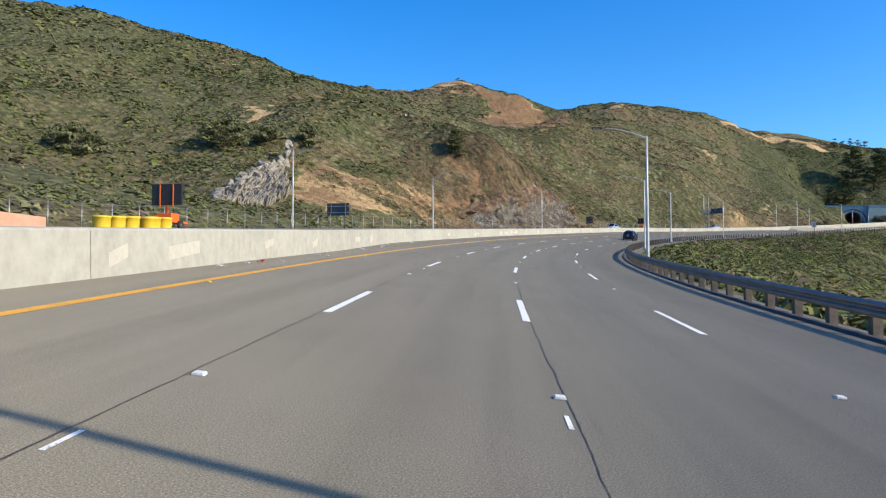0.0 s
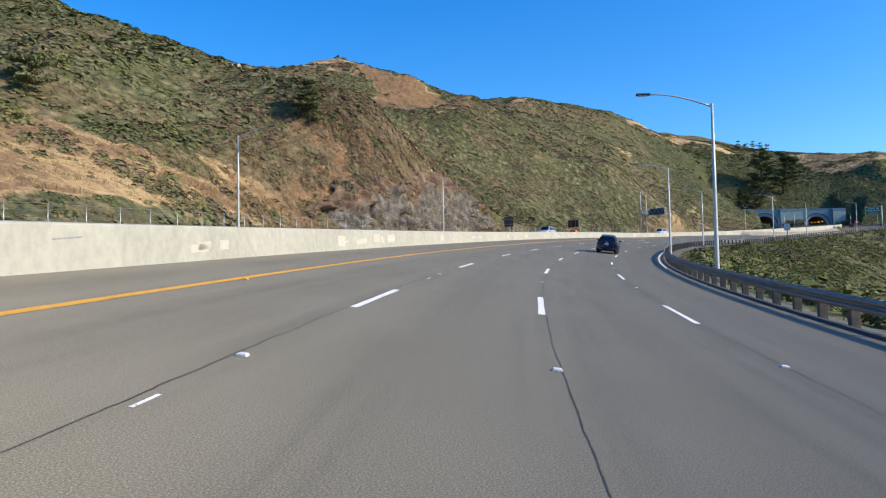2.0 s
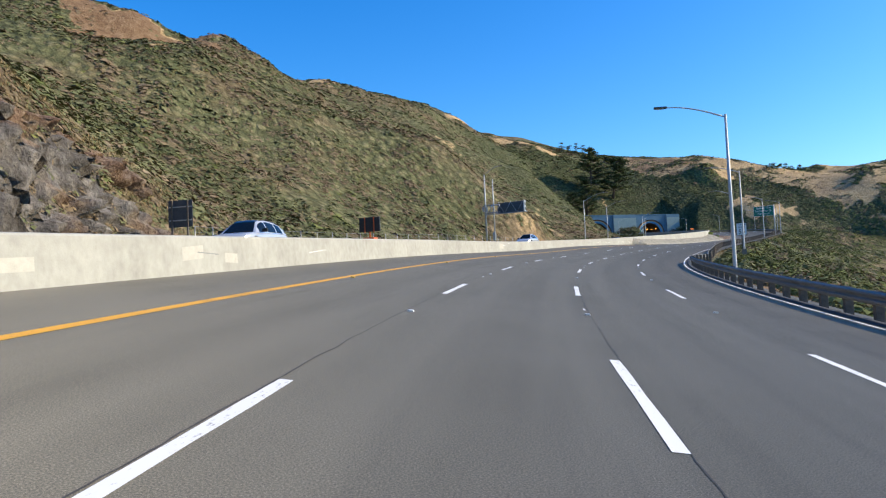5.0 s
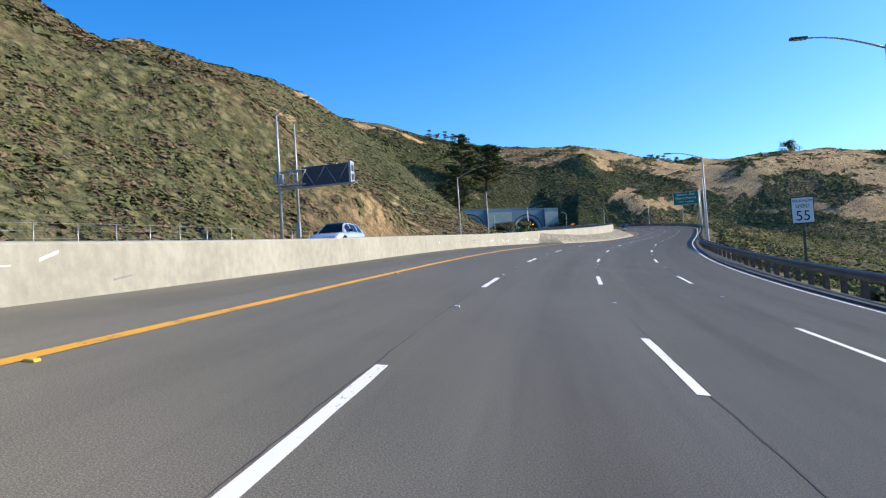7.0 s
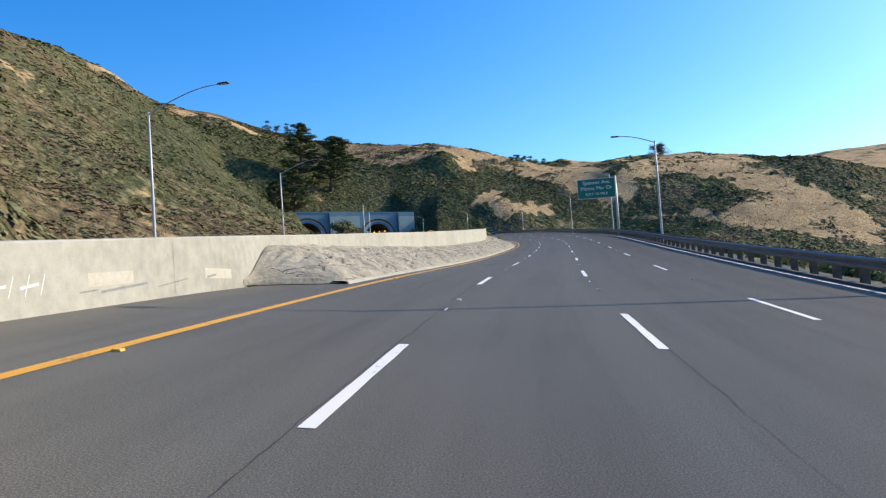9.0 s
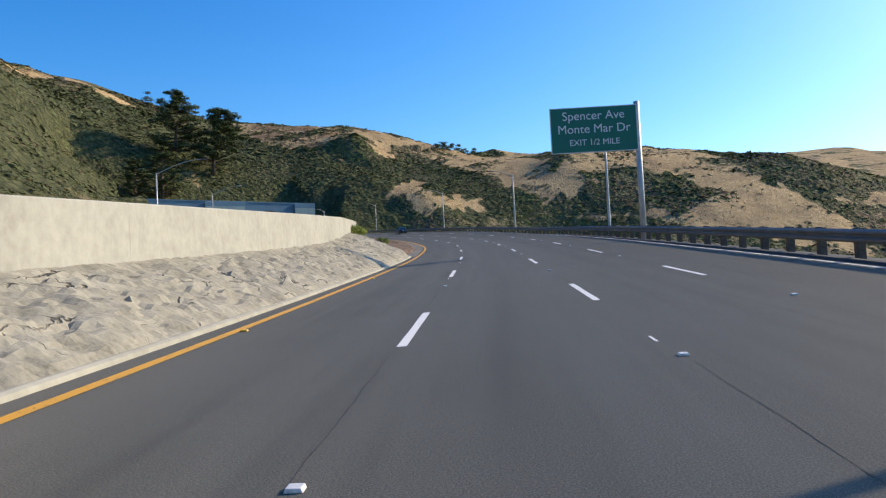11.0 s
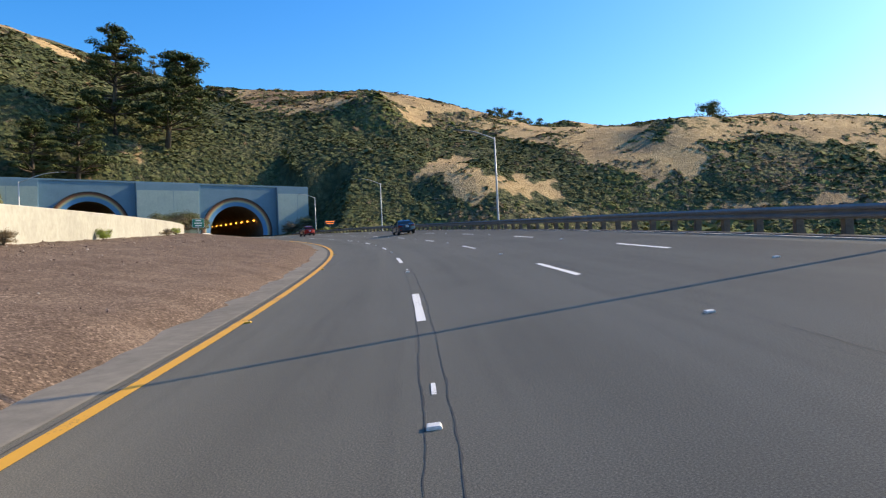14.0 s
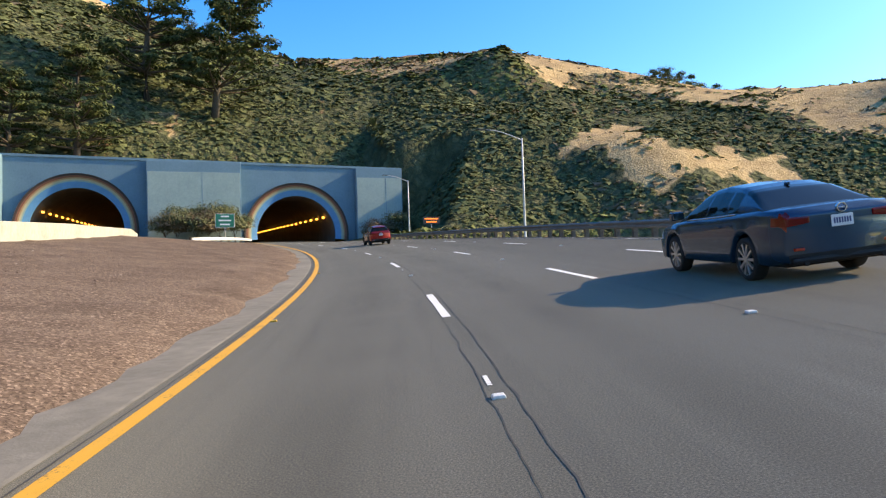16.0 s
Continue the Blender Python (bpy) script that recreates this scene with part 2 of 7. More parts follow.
# ---- mesh helpers ----
def part(name, bm, material, parent=None, label=""):
    """One mesh object out of a bmesh, under a thing or a part."""
    me = bpy.data.meshes.new(name)
    bm.to_mesh(me)
    bm.free()
    ob = new(name, me)
    me.materials.append(material)
    ob.parent = parent
    return tagged(ob, label)


def shared(name, me, m, parent=None):
    """An object on a mesh that others use too."""
    ob = new(name, me)
    ob.parent = parent
    ob.matrix_local = m
    return ob


def mesh_of(name, verts, faces, material, smooth=False):
    me = bpy.data.meshes.new(name)
    me.from_pydata([tuple(v) for v in verts], [], [tuple(f) for f in faces])
    me.materials.append(material)
    if smooth:
        me.polygons.foreach_set("use_smooth", [True] * len(me.polygons))
    return me


def box(bm, lo, hi, bevel=0.0, m=None):
    """A box between two corners, bevelled."""
    r = bmesh.ops.create_cube(bm, size=1.0)["verts"]
    lo, hi = Vector(lo), Vector(hi)
    for v in r:
        v.co = Vector((lo.x + (v.co.x + 0.5) * (hi.x - lo.x), lo.y + (v.co.y + 0.5) * (hi.y - lo.y), lo.z + (v.co.z + 0.5) * (hi.z - lo.z)))
    edges = list({e for v in r for e in v.link_edges})
    out = r
    if bevel:
        out = bmesh.ops.bevel(bm, geom=edges, offset=bevel, segments=2, profile=0.6, affect="EDGES")["verts"]
    if m is not None:
        bmesh.ops.transform(bm, matrix=m, verts=list(set(out) | {v for v in r if v.is_valid}))
    return bm


def tube(bm, points, radii, sides=10, caps=True):
    """A round tube through points with a radius at each."""
    rings = []
    for k, p in enumerate(points):
        p = Vector(p)
        a, b = Vector(points[max(k - 1, 0)]), Vector(points[min(k + 1, len(points) - 1)])
        q = (b - a).to_track_quat("Z", "Y")
        rings.append([bm.verts.new(p + q @ Vector((math.cos(t) * radii[k], math.sin(t) * radii[k], 0))) for t in (2 * math.pi * j / sides for j in range(sides))])
    for r0, r1 in zip(rings, rings[1:]):
        for j in range(sides):
            bm.faces.new((r0[j], r0[(j + 1) % sides], r1[(j + 1) % sides], r1[j])).smooth = True
    if caps:
        bm.faces.new(rings[0][::-1])
        bm.faces.new(rings[-1])
    return bm


def empty(name, m, label, category, group="", kind=""):
    ob = new(name)
    ob.matrix_world = m
    return tagged(ob, label, category, group, kind)


# ---- the road's line ----
# Stations along the line between the first and second lane: metres along, place, cross slope (rise to the right).
STATIONS = np.array([
    (-60, -4.91, -59.73, -3.16, -0.092), (-30, -3.58, -29.86, -1.46, -0.092), (0, -2.26, 0.11, 0.24, -0.092),
    (30, 0.10, 30.01, 2.05, -0.101), (60, 4.89, 59.62, 3.90, -0.113), (90, 12.82, 88.53, 5.80, -0.125),
    (120, 23.47, 116.56, 7.69, -0.130), (150, 36.72, 143.47, 9.60, -0.130), (180, 52.59, 168.91, 11.35, -0.131),
    (210, 70.86, 192.69, 12.89, -0.128), (240, 91.40, 214.54, 14.60, -0.120), (270, 113.74, 234.55, 16.17, -0.080),
    (300, 137.16, 253.30, 17.58, -0.023),
])
STATIONS_2 = np.array([
    (330, 160.55, 272.09, 19.25, 0.025), (360, 183.55, 291.35, 21.05, 0.061), (390, 205.48, 311.79, 22.99, 0.076),
    (420, 225.07, 334.50, 25.14, 0.088), (450, 242.70, 358.75, 27.23, 0.096), (480, 257.79, 384.66, 29.31, 0.100),
    (510, 270.01, 412.05, 31.39, 0.085), (540, 279.21, 440.58, 33.47, 0.045), (560, 284.40, 459.90, 34.80, 0.01),
    (590, 293.50, 488.50, 36.80, 0.0), (625, 305.00, 521.50, 38.90, 0.0),
])
KNOTS = np.vstack([STATIONS, STATIONS_2])


def hermite(s, t, y):
    """Smooth values at s through knots t, y."""
    s = np.asarray(s, float)
    h = np.diff(t)[:, None]
    d = np.diff(y, axis=0) / h
    g = np.vstack([d[:1], (d[:-1] * h[1:] + d[1:] * h[:-1]) / (h[1:] + h[:-1]), d[-1:]])
    i = np.clip(np.searchsorted(t, s, side="right") - 1, 0, len(t) - 2)
    hh, u = h[i], ((s - t[i]) / h[i, 0])[..., None]
    return (1 + 2 * u) * (1 - u) ** 2 * y[i] + u * (1 - u) ** 2 * hh * g[i] + u * u * (3 - 2 * u) * y[i + 1] + u * u * (u - 1) * hh * g[i + 1]


ROAD_S = np.arange(-60, 625.1, 1.0)
ROAD_L = hermite(ROAD_S, KNOTS[:, 0], KNOTS[:, 1:])
GRAD = np.gradient(ROAD_L[:, :3], axis=0)
AHEAD = GRAD / np.linalg.norm(GRAD[:, :2], axis=1)[:, None]
ASIDE = np.stack([AHEAD[:, 1], -AHEAD[:, 0]], 1)


def along(s):
    i = np.interp(s, ROAD_S, np.arange(len(ROAD_S)))
    a = np.clip(np.floor(i).astype(int), 0, len(ROAD_S) - 2)
    f = (i - a)[..., None]
    return ROAD_L[a] * (1 - f) + ROAD_L[a + 1] * f, ASIDE[a] * (1 - f) + ASIDE[a + 1] * f


def road_points(s, d, z=0.0):
    """World places at metres along, metres to the right of the line and metres over the pavement (arrays)."""
    s, d = np.broadcast_arrays(np.asarray(s, float), np.asarray(d, float))
    p, a = along(s)
    return np.stack([p[..., 0] + a[..., 0] * d, p[..., 1] + a[..., 1] * d, p[..., 2] + p[..., 3] * d + z], -1)


def on_road(s, d, z=0.0):
    return Vector(road_points(s, d, z))


def road_pose(s, d, z=0.0, turn=0.0, lean=True):
    """A pose on the pavement: y along the road, x to its right, z up."""
    p = on_road(s, d, z)
    f = on_road(s + 1, d) - on_road(s - 1, d)
    if not lean:
        f.z = 0
    f.normalize()
    r = on_road(s, d + 1) - on_road(s, d) if lean else f.cross(Vector((0, 0, 1)))
    u = r.cross(f).normalized()
    r = f.cross(u)
    m = Matrix((r, f, u)).transposed().to_4x4()
    return Matrix.Translation(p) @ m @ pose(0, 0, 0, 0, 0, turn)


def strip(name, s, across, material, parent=None, z=0.0, uv=True):
    """A band along the road: across holds (d, z) pairs, each a number or an array over s."""
    s = np.asarray(s, float)
    rows = np.stack([road_points(s, d, zz + z) for d, zz in across], 1)
    n, k = rows.shape[:2]
    verts = rows.reshape(-1, 3)
    faces = [(i * k + j, i * k + j + 1, (i + 1) * k + j + 1, (i + 1) * k + j) for i in range(n - 1) for j in range(k - 1)]
    me = mesh_of(name, verts, faces, material)
    if uv:
        lay = me.uv_layers.new(name="flat")
        dd = np.stack([np.broadcast_to(np.asarray(d, float), s.shape) for d, _ in across], 1).reshape(-1)
        ss = np.repeat(s, k)
        idx = np.empty(len(me.loops), int)
        me.loops.foreach_get("vertex_index", idx)
        lay.data.foreach_set("uv", np.stack([dd[idx], ss[idx]], 1).astype(np.float32).ravel())
    ob = new(name, me)
    ob.parent = parent
    return ob


def ramp_at(s, *knots):
    """A value that runs straight between (s, value) knots."""
    return np.interp(s, [k[0] for k in knots], [k[1] for k in knots])


LANE = 2.94
SHOULDER = lambda s: ramp_at(s, (330, 0.0), (390, 0.22))
S_FINE = np.arange(-60, 622, 2.0)


def wall_d(s):
    """Where the face of the concrete barrier stands."""
    return ramp_at(s, (-60, -4.1), (30, -4.3), (45, -5.2), (120, -5.5), (220, -5.3), (273, -5.7), (300, -5.9), (340, -6.4), (352, -6.9), (390, -10.2), (420, -13.0), (445, -14.8), (475, -15.8), (545, -17.4))


def wall_top(s):
    return ramp_at(s, (-60, 0.84), (235, 0.84), (248, 0.88), (263, 1.08), (277, 1.39), (290, 1.74), (304, 2.06), (352, 2.95), (375, 3.3), (390, 3.5), (445, 3.75), (475, 3.7), (500, 3.5), (530, 2.8), (545, 1.9))


road = strip("road", S_FINE, [(-3.3 + ramp_at(S_FINE, (-60, -3.3), (255, -3.3), (300, -0.35), (625, -0.35)), -0.002), (-1.4, 0), (0, 0), (2.94, 0), (5.88, 0), (7.6, 0), (9.9, -ramp_at(S_FINE, (330, 0), (390, 0.22))), (10.8, -0.08 - ramp_at(S_FINE, (330, 0), (390, 0.25)))], ASPHALT)
tagged(road, "grey asphalt motorway with four curving lanes", "road", kind="structure")

# ---- painted lines ----
PAINT_Z = 0.006
yellow = strip("edge_line", S_FINE, [(-LANE - 0.09, 0), (-LANE + 0.09, 0)], YELLOW_LINE, road, PAINT_Z)
tagged(yellow, "solid yellow edge line")
S_EDGE = S_FINE[S_FINE > 104]
white_edge = strip("edge_line", S_EDGE, [(9.1, -SHOULDER(S_EDGE) * 0.65), (9.2, -SHOULDER(S_EDGE) * 0.69)], WHITE_LINE, road, PAINT_Z)
tagged(white_edge, "solid white edge line beside the guard rail")


def dash_mesh():
    """One worn stripe, built flat at its own origin along y."""
    xs, ys = (-0.06, 0.06), np.linspace(0, 1, 5)
    rng = random.Random(3)
    v = [(x + rng.uniform(-0.006, 0.006), y, 0) for y in ys for x in xs]
    f = [(2 * i, 2 * i + 1, 2 * i + 3, 2 * i + 2) for i in range(4)]
    return mesh_of("lane_dash", v, f, WHITE_LINE)


DASH_SHAPE = dash_mesh()
# The stripes' near ends along the first lane line.
DASH_AT = np.interp(np.arange(-4, 38), [-4, 0, 9, 13, 21, 24, 31, 38], [-48, 10.7, 142.7, 198.8, 318, 359.6, 464.8, 570])
# Each line: metres to the right, and how far its stripes lag behind those of the first line along the road.
LINES = ((0.0, ((0, 0.0),)), (LANE, ((0, 1.2), (100, 2.2), (215, 3.9), (290, 4.3), (375, 3.8), (465, 2.6))), (2 * LANE, ((0, 1.7), (100, 4.0), (215, 7.2), (290, 8.1), (375, 7.3), (465, 5.4))))
for d, lags in LINES:
    for s0 in DASH_AT:
        s0 = s0 + float(ramp_at(s0, *lags))
        if s0 > 556:
            continue
        ob = shared("lane_dash", DASH_SHAPE, road_pose(s0 + 1.85, d, PAINT_Z) @ Matrix.Translation((0, -1.85, 0)) @ Matrix.Diagonal((1, 3.8, 1, 1)), road)

# ---- raised markers ----
bm = bmesh.new()
box(bm, (-0.05, -0.05, 0), (0.05, 0.05, 0.028), 0.008)
me_marker = bpy.data.meshes.new("raised_marker")
for v in bm.verts:
    v.co.x *= 1.0 - 8 * max(v.co.z, 0) * 0.9
bm.to_mesh(me_marker)
bm.free()
me_marker.materials.append(CERAMIC)
for (d, lags), past in zip(LINES, (9.9, 9.2, 10.1)):
    for s0 in DASH_AT:
        s1 = s0 + float(ramp_at(s0, *lags)) + past
        if s1 < 550:
            shared("raised_marker", me_marker, road_pose(s1, d + 0.01) @ Matrix.Diagonal((1.1, 0.95, 1, 1)), road)
# short worn survey stripes beside the markers, and yellow markers along the edge line
SHORT = mesh_of("short_stripe", [(-0.02, -0.2, 0), (0.02, -0.2, 0), (0.018, 0.2, 0), (-0.018, 0.2, 0)], [(0, 1, 2, 3)], WHITE_LINE)
spread = random.Random(17)
SURVEY = [(4.0, 0), (95.0, 0), (219.1, 0), (287.6, 0), (294.0, 0), (460.3, 0), (5.6, LANE), (91.5, LANE), (286.2, LANE), (369.7, LANE)]
for (d, lags), past in zip(LINES, (9.9, 9.2, 10.1)):
    for s0 in DASH_AT:
        s1 = s0 + float(ramp_at(s0, *lags)) + past + spread.choice((-1.9, 1.1, 3.2))
        if s0 < 540 and spread.random() < 0.7 and min(abs(s1 - q) for q, _ in SURVEY) > 8:
            SURVEY.append((s1, d + spread.uniform(-0.05, 0.06)))
for s1, d in SURVEY:
    shared("short_stripe", SHORT, road_pose(s1, d, PAINT_Z), road)
YELLOW_CERAMIC = speckled("yellow_marker", (0.6, 0.32, 0.03), (0.8, 0.5, 0.06), 20, 0.4)
me_yellow = me_marker.copy()
me_yellow.materials.clear()
me_yellow.materials.append(YELLOW_CERAMIC)
for s0 in DASH_AT:
    if s0 < 540:
        shared("yellow_marker", me_yellow, road_pose(s0 + 2.6, -LANE + 0.16) @ Matrix.Diagonal((1.2, 1.0, 1, 1)), road)

# ---- the lie of the land ----
# Summits, shoulders and hollows of the hills: x, y, z.
HILL_NEAR = [(-52, 213, 63.8), (-17, 160, 32.3), (-27, 162, 38.4), (-28, 128, 21.5), (-7, 181, 40.5), (-154, 257, 95.2), (-110, 247, 87.3), (-66, 226, 72.0), (-41, 231, 64.3), (-67, 112, 22.2), (-52, 122, 21.4), (9, 161, 31.1), (-90, 160, 49.2), (-150, 150, 60.6), (-200, 60, 50.8), (-80, 40, 25.3), (-30, 379, 78.1)]
HILL_MID = [(33, 333, 83.1), (46, 307, 55.6), (52, 321, 70.5), (5, 350, 95.0), (-23, 299, 74.4), (112, 472, 107.0), (116, 479, 112.9), (136, 395, 68.8), (97, 289, 34.7), (94, 282, 42.3), (35, 223, 25.2), (216, 549, 115.0), (230, 547, 103.2), (263, 569, 109.1), (281, 586, 109.0), (60, 420, 93.4), (180, 400, 56.0), (200, 470, 73.6), (190, 530, 115.8)]
HILL_FAR = [(276, 493, 56.6), (376, 524, 92.1), (352, 558, 95.8), (339, 480, 65.4), (346, 486, 79.3), (363, 481, 70.6), (391, 498, 85.0), (436, 483, 81.0), (437, 508, 73.6), (423, 468, 70.1), (338, 454, 53.4), (343, 423, 41.8), (310, 480, 56.6), (322, 553, 86.2), (300, 540, 86.3), (270, 480, 49.5), (240, 440, 46.3)]
HILL_BACK = [(292, 622, 123.0), (351, 587, 102.3), (367, 573, 98.5), (498, 461, 74.3), (381, 488, 80.0), (357, 503, 82.4), (232, 567, 112.2), (260, 571, 105.7), (318, 660, 122.2), (-40, 168, 40.1), (47, 305, 67.6), (123, 460, 97.9), (426, 460, 70.5), (335, 437, 49.5), (330, 459, 58.8), (121, 269, 25.7)]
HILL_EAST = [(490, 457, 75.6), (484, 454, 79.4), (484, 426, 76.9), (382, 364, 35.1), (461, 354, 60.7), (708, 375, 87.0), (513, 398, 67.5), (775, 418, 103.4), (330, 300, 5.8), (300, 240, -2.2), (420, 300, 19.9), (560, 300, 45.1), (260, 150, -19.1), (400, 420, 65.0), (350, 395, 25.8)]
RING = [(1500 * math.cos(a) + 200, 1500 * math.sin(a) + 200, 10.0) for a in np.linspace(0, 2 * math.pi, 16, endpoint=False)]
FOOT_L = lambda s: ramp_at(s, (-60, -27.5), (130, -26.5), (145, -23.5), (180, -23.5), (195, -26.5), (300, -25.5), (352, -27.0), (420, -33.0), (480, -37.0), (560, -39.0))


def far_side(s, d):
    """Height of the opposite carriageway over the barrier's foot: it keeps some of the cross slope."""
    bank = along(np.asarray(s, float))[0][..., 3]
    return -np.minimum(bank, 0) * 0.6 * np.clip(wall_d(s) - d, 0, 22)


knots = [*HILL_NEAR, *HILL_MID, *HILL_FAR, *HILL_EAST, *HILL_BACK, *RING]
for s in range(-60, 560, 30):
    w = on_road(s, float(wall_d(s)))
    foot = on_road(s, float(FOOT_L(s)) - 2)
    rise = float(far_side(float(s), float(FOOT_L(s))))
    knots.append((foot.x, foot.y, w.z + 0.6 + rise))
    if 130 < s < 190:
        up = on_road(s, -33)
        knots.append((up.x, up.y, w.z + 12.8))
    for d, drop in ((15, 1.4), (34, 9), (80, 22)) if s < 440 else ((16, 1.0), (32, 1.5)):
        q = on_road(s, d)
        knots.append((q.x, q.y, on_road(s, 9).z - drop))
knots = np.array(knots)


def reach(a, b):
    return np.sqrt(((a[:, None, :2] - b[None, :, :2]) ** 2).sum(-1) + 25.0)


n_k = len(knots)
system = np.zeros((n_k + 1, n_k + 1))
system[:n_k, :n_k] = reach(knots, knots) - 0.6 * np.eye(n_k)
system[:n_k, n_k] = system[n_k, :n_k] = 1
WEIGHT = np.linalg.solve(system, np.r_[knots[:, 2], 0])

FACE_O, FACE_U, FACE_V = np.array([270.0, 472.6]), np.array([0.9636, -0.2672]), np.array([0.2672, 0.9636])


def step(v, lo, hi):
    u = np.clip((v - lo) / (hi - lo), 0, 1)
    return u * u * (3 - 2 * u)


def road_coords(xy):
    """Metres along the road and to its right for places (n, 2)."""
    s, d = np.empty(len(xy)), np.empty(len(xy))
    for k in range(0, len(xy), 20000):
        q = xy[k:k + 20000]
        i = ((q[:, None] - ROAD_L[None, ::2, :2]) ** 2).sum(-1).argmin(1) * 2
        off = q - ROAD_L[i, :2]
        s[k:k + 20000] = ROAD_S[i] + (off * AHEAD[i, :2]).sum(1)
        d[k:k + 20000] = (off * ASIDE[i]).sum(1)
    return s, d


def waves(xy, size, seed):
    """Smooth random relief between about -1 and 1."""
    rng = np.random.RandomState(seed)
    out = np.zeros(len(xy))
    for k in range(10):
        a, f = rng.uniform(0, 2 * math.pi), rng.uniform(0.6, 1.7) / size
        out += np.sin(2 * math.pi * f * (xy[:, 0] * math.cos(a) + xy[:, 1] * math.sin(a)) + rng.uniform(0, 6.28)) / 4
    return out


def cutting(s, d):
    """Where the hill was cut away for the road, from 0 to 1."""
    return step(s, 118, 138) * (1 - step(s, 176, 192)) * step(-d, 22, 25) * (1 - step(-d, 34, 44))


def land(xy, relief=True):
    """Height of the ground at places (n, 2), and the road's coordinates there."""
    xy = np.asarray(xy, float)
    z = np.empty(len(xy))
    for k in range(0, len(xy), 20000):
        z[k:k + 20000] = reach(xy[k:k + 20000], knots) @ WEIGHT[:n_k] + WEIGHT[n_k]
    s, d = road_coords(xy)
    p, _ = along(np.clip(s, -60, 625))
    foot, wd = FOOT_L(s), wall_d(s)
    away = np.maximum(foot - d, d - 10.5)
    if relief:
        calm = 1 - 0.6 * step(xy[:, 0], 300, 360)
        z = z + calm * np.clip(away / 30, 0, 1) * (1.3 * waves(xy, 34, 5) + 0.35 * waves(xy, 11, 6) + 2.2 * waves(xy, 85, 7))
    flat = np.where(d > wd, p[:, 2] + p[:, 3] * np.clip(d, -8, 10.3) - 0.35, p[:, 2] + p[:, 3] * wd - 0.45 + far_side(np.clip(s, -60, 625), d))
    behind = (xy - FACE_O) @ FACE_V
    side = (xy - FACE_O) @ FACE_U
    w = step(d, foot, foot - 5.0) + step(d, 10.4, 16.0)
    w = np.where((s < -58), np.maximum(w, step(-s, 58, 90)), w)
    portal = (side > -46) & (side < 36.8)
    roof = 46.4 - 0.016 * side
    over = np.maximum(z, roof - 0.6 + 0.2 * np.clip(behind, 0, 25) - 0.6 * np.maximum(behind - 25, 0))
    over = np.minimum(over, roof - 0.6 + 1.1 * np.maximum(behind - 9.5, 0) + 1.6 * np.maximum(-34 - side, 0))
    z = np.where(portal & (behind > 3.5), over, flat * (1 - w) + z * w)
    # the ground before the portal's outer buttress stays low
    flank = (side > 24) & (side < 60) & (behind <= 3.5) & (behind > -32)
    z = np.where(flank, np.minimum(z, flat + 0.4 + 0.12 * np.maximum(side - 27, 0) + 1.1 * np.maximum(side - 37.5, 0)), z)
    if relief:
        # the face of the cutting is ragged
        z = z + np.where(d < -25, cutting(s, d) * (0.7 * waves(xy, 8.5, 11) + 0.4 * waves(xy, 4.5, 12)), 0)
    return z, s, d


def lines_1d(lo, hi, fine, far):
    mid = np.arange(lo, hi + fine, fine)
    grow = np.cumsum(fine * 1.35 ** np.arange(1, 21))
    grow = grow[grow < far]
    return np.r_[lo - grow[::-1], mid, mid[-1] + grow]


GX, GY = lines_1d(-260, 720, 2.6, 3800), lines_1d(-90, 700, 2.6, 3800)
gx, gy = np.meshgrid(GX, GY)
grid = np.stack([gx.ravel(), gy.ravel()], 1)
gz, gs, gd = land(grid)

# Where dry grass lies on the farther slopes: x, y, radius, strength.
DRY = [(500, 440, 50, 0.9), (560, 380, 90, 0.85), (640, 420, 140, 0.85), (460, 352, 60, 0.8), (520, 430, 60, 0.9), (112, 480, 20, 0.6), (60, 420, 18, 0.45), (0, 128, 22, 0.45),
       (133, 285, 18, 0.55), (108, 262, 12, 0.55), (262, 488, 10, 0.6), (345, 420, 10, 0.6), (420, 440, 30, 0.7), (395, 478, 18, 0.75), (290, 580, 22, 0.6)]
# Outlines of dry slopes: grass, bare soil, and the corners.
SLOPES = [(0.9, 0.5, [(-34, 340), (-17, 333), (0, 329), (18, 325), (18, 342), (0, 356), (-28, 358)]), (0.95, 0.74, [(-1, 351), (16, 337), (24, 332), (38, 330), (56, 318), (48, 292), (38, 274), (27, 281), (12, 286), (22, 312), (18, 327)]),
          (0.68, 0.56, [(-27, 131), (-21, 132), (-16, 134), (-10, 141), (-3, 146), (2, 153), (1, 142), (-8, 121), (-12, 113), (-17, 104), (-22, 109)]),
          (0.9, 0.3, [(-43, 160), (-40, 170), (-35, 161), (-37, 147)]), (0.3, 1.0, [(4, 158), (11, 160), (10, 153), (5, 150)]),
          (0.55, 0.1, [(134, 402), (150, 425), (146, 388), (131, 376)]), (0.95, 0.0, [(200, 532), (208, 546), (262, 596), (285, 592), (292, 552), (280, 546), (262, 568), (240, 558), (214, 538)])]
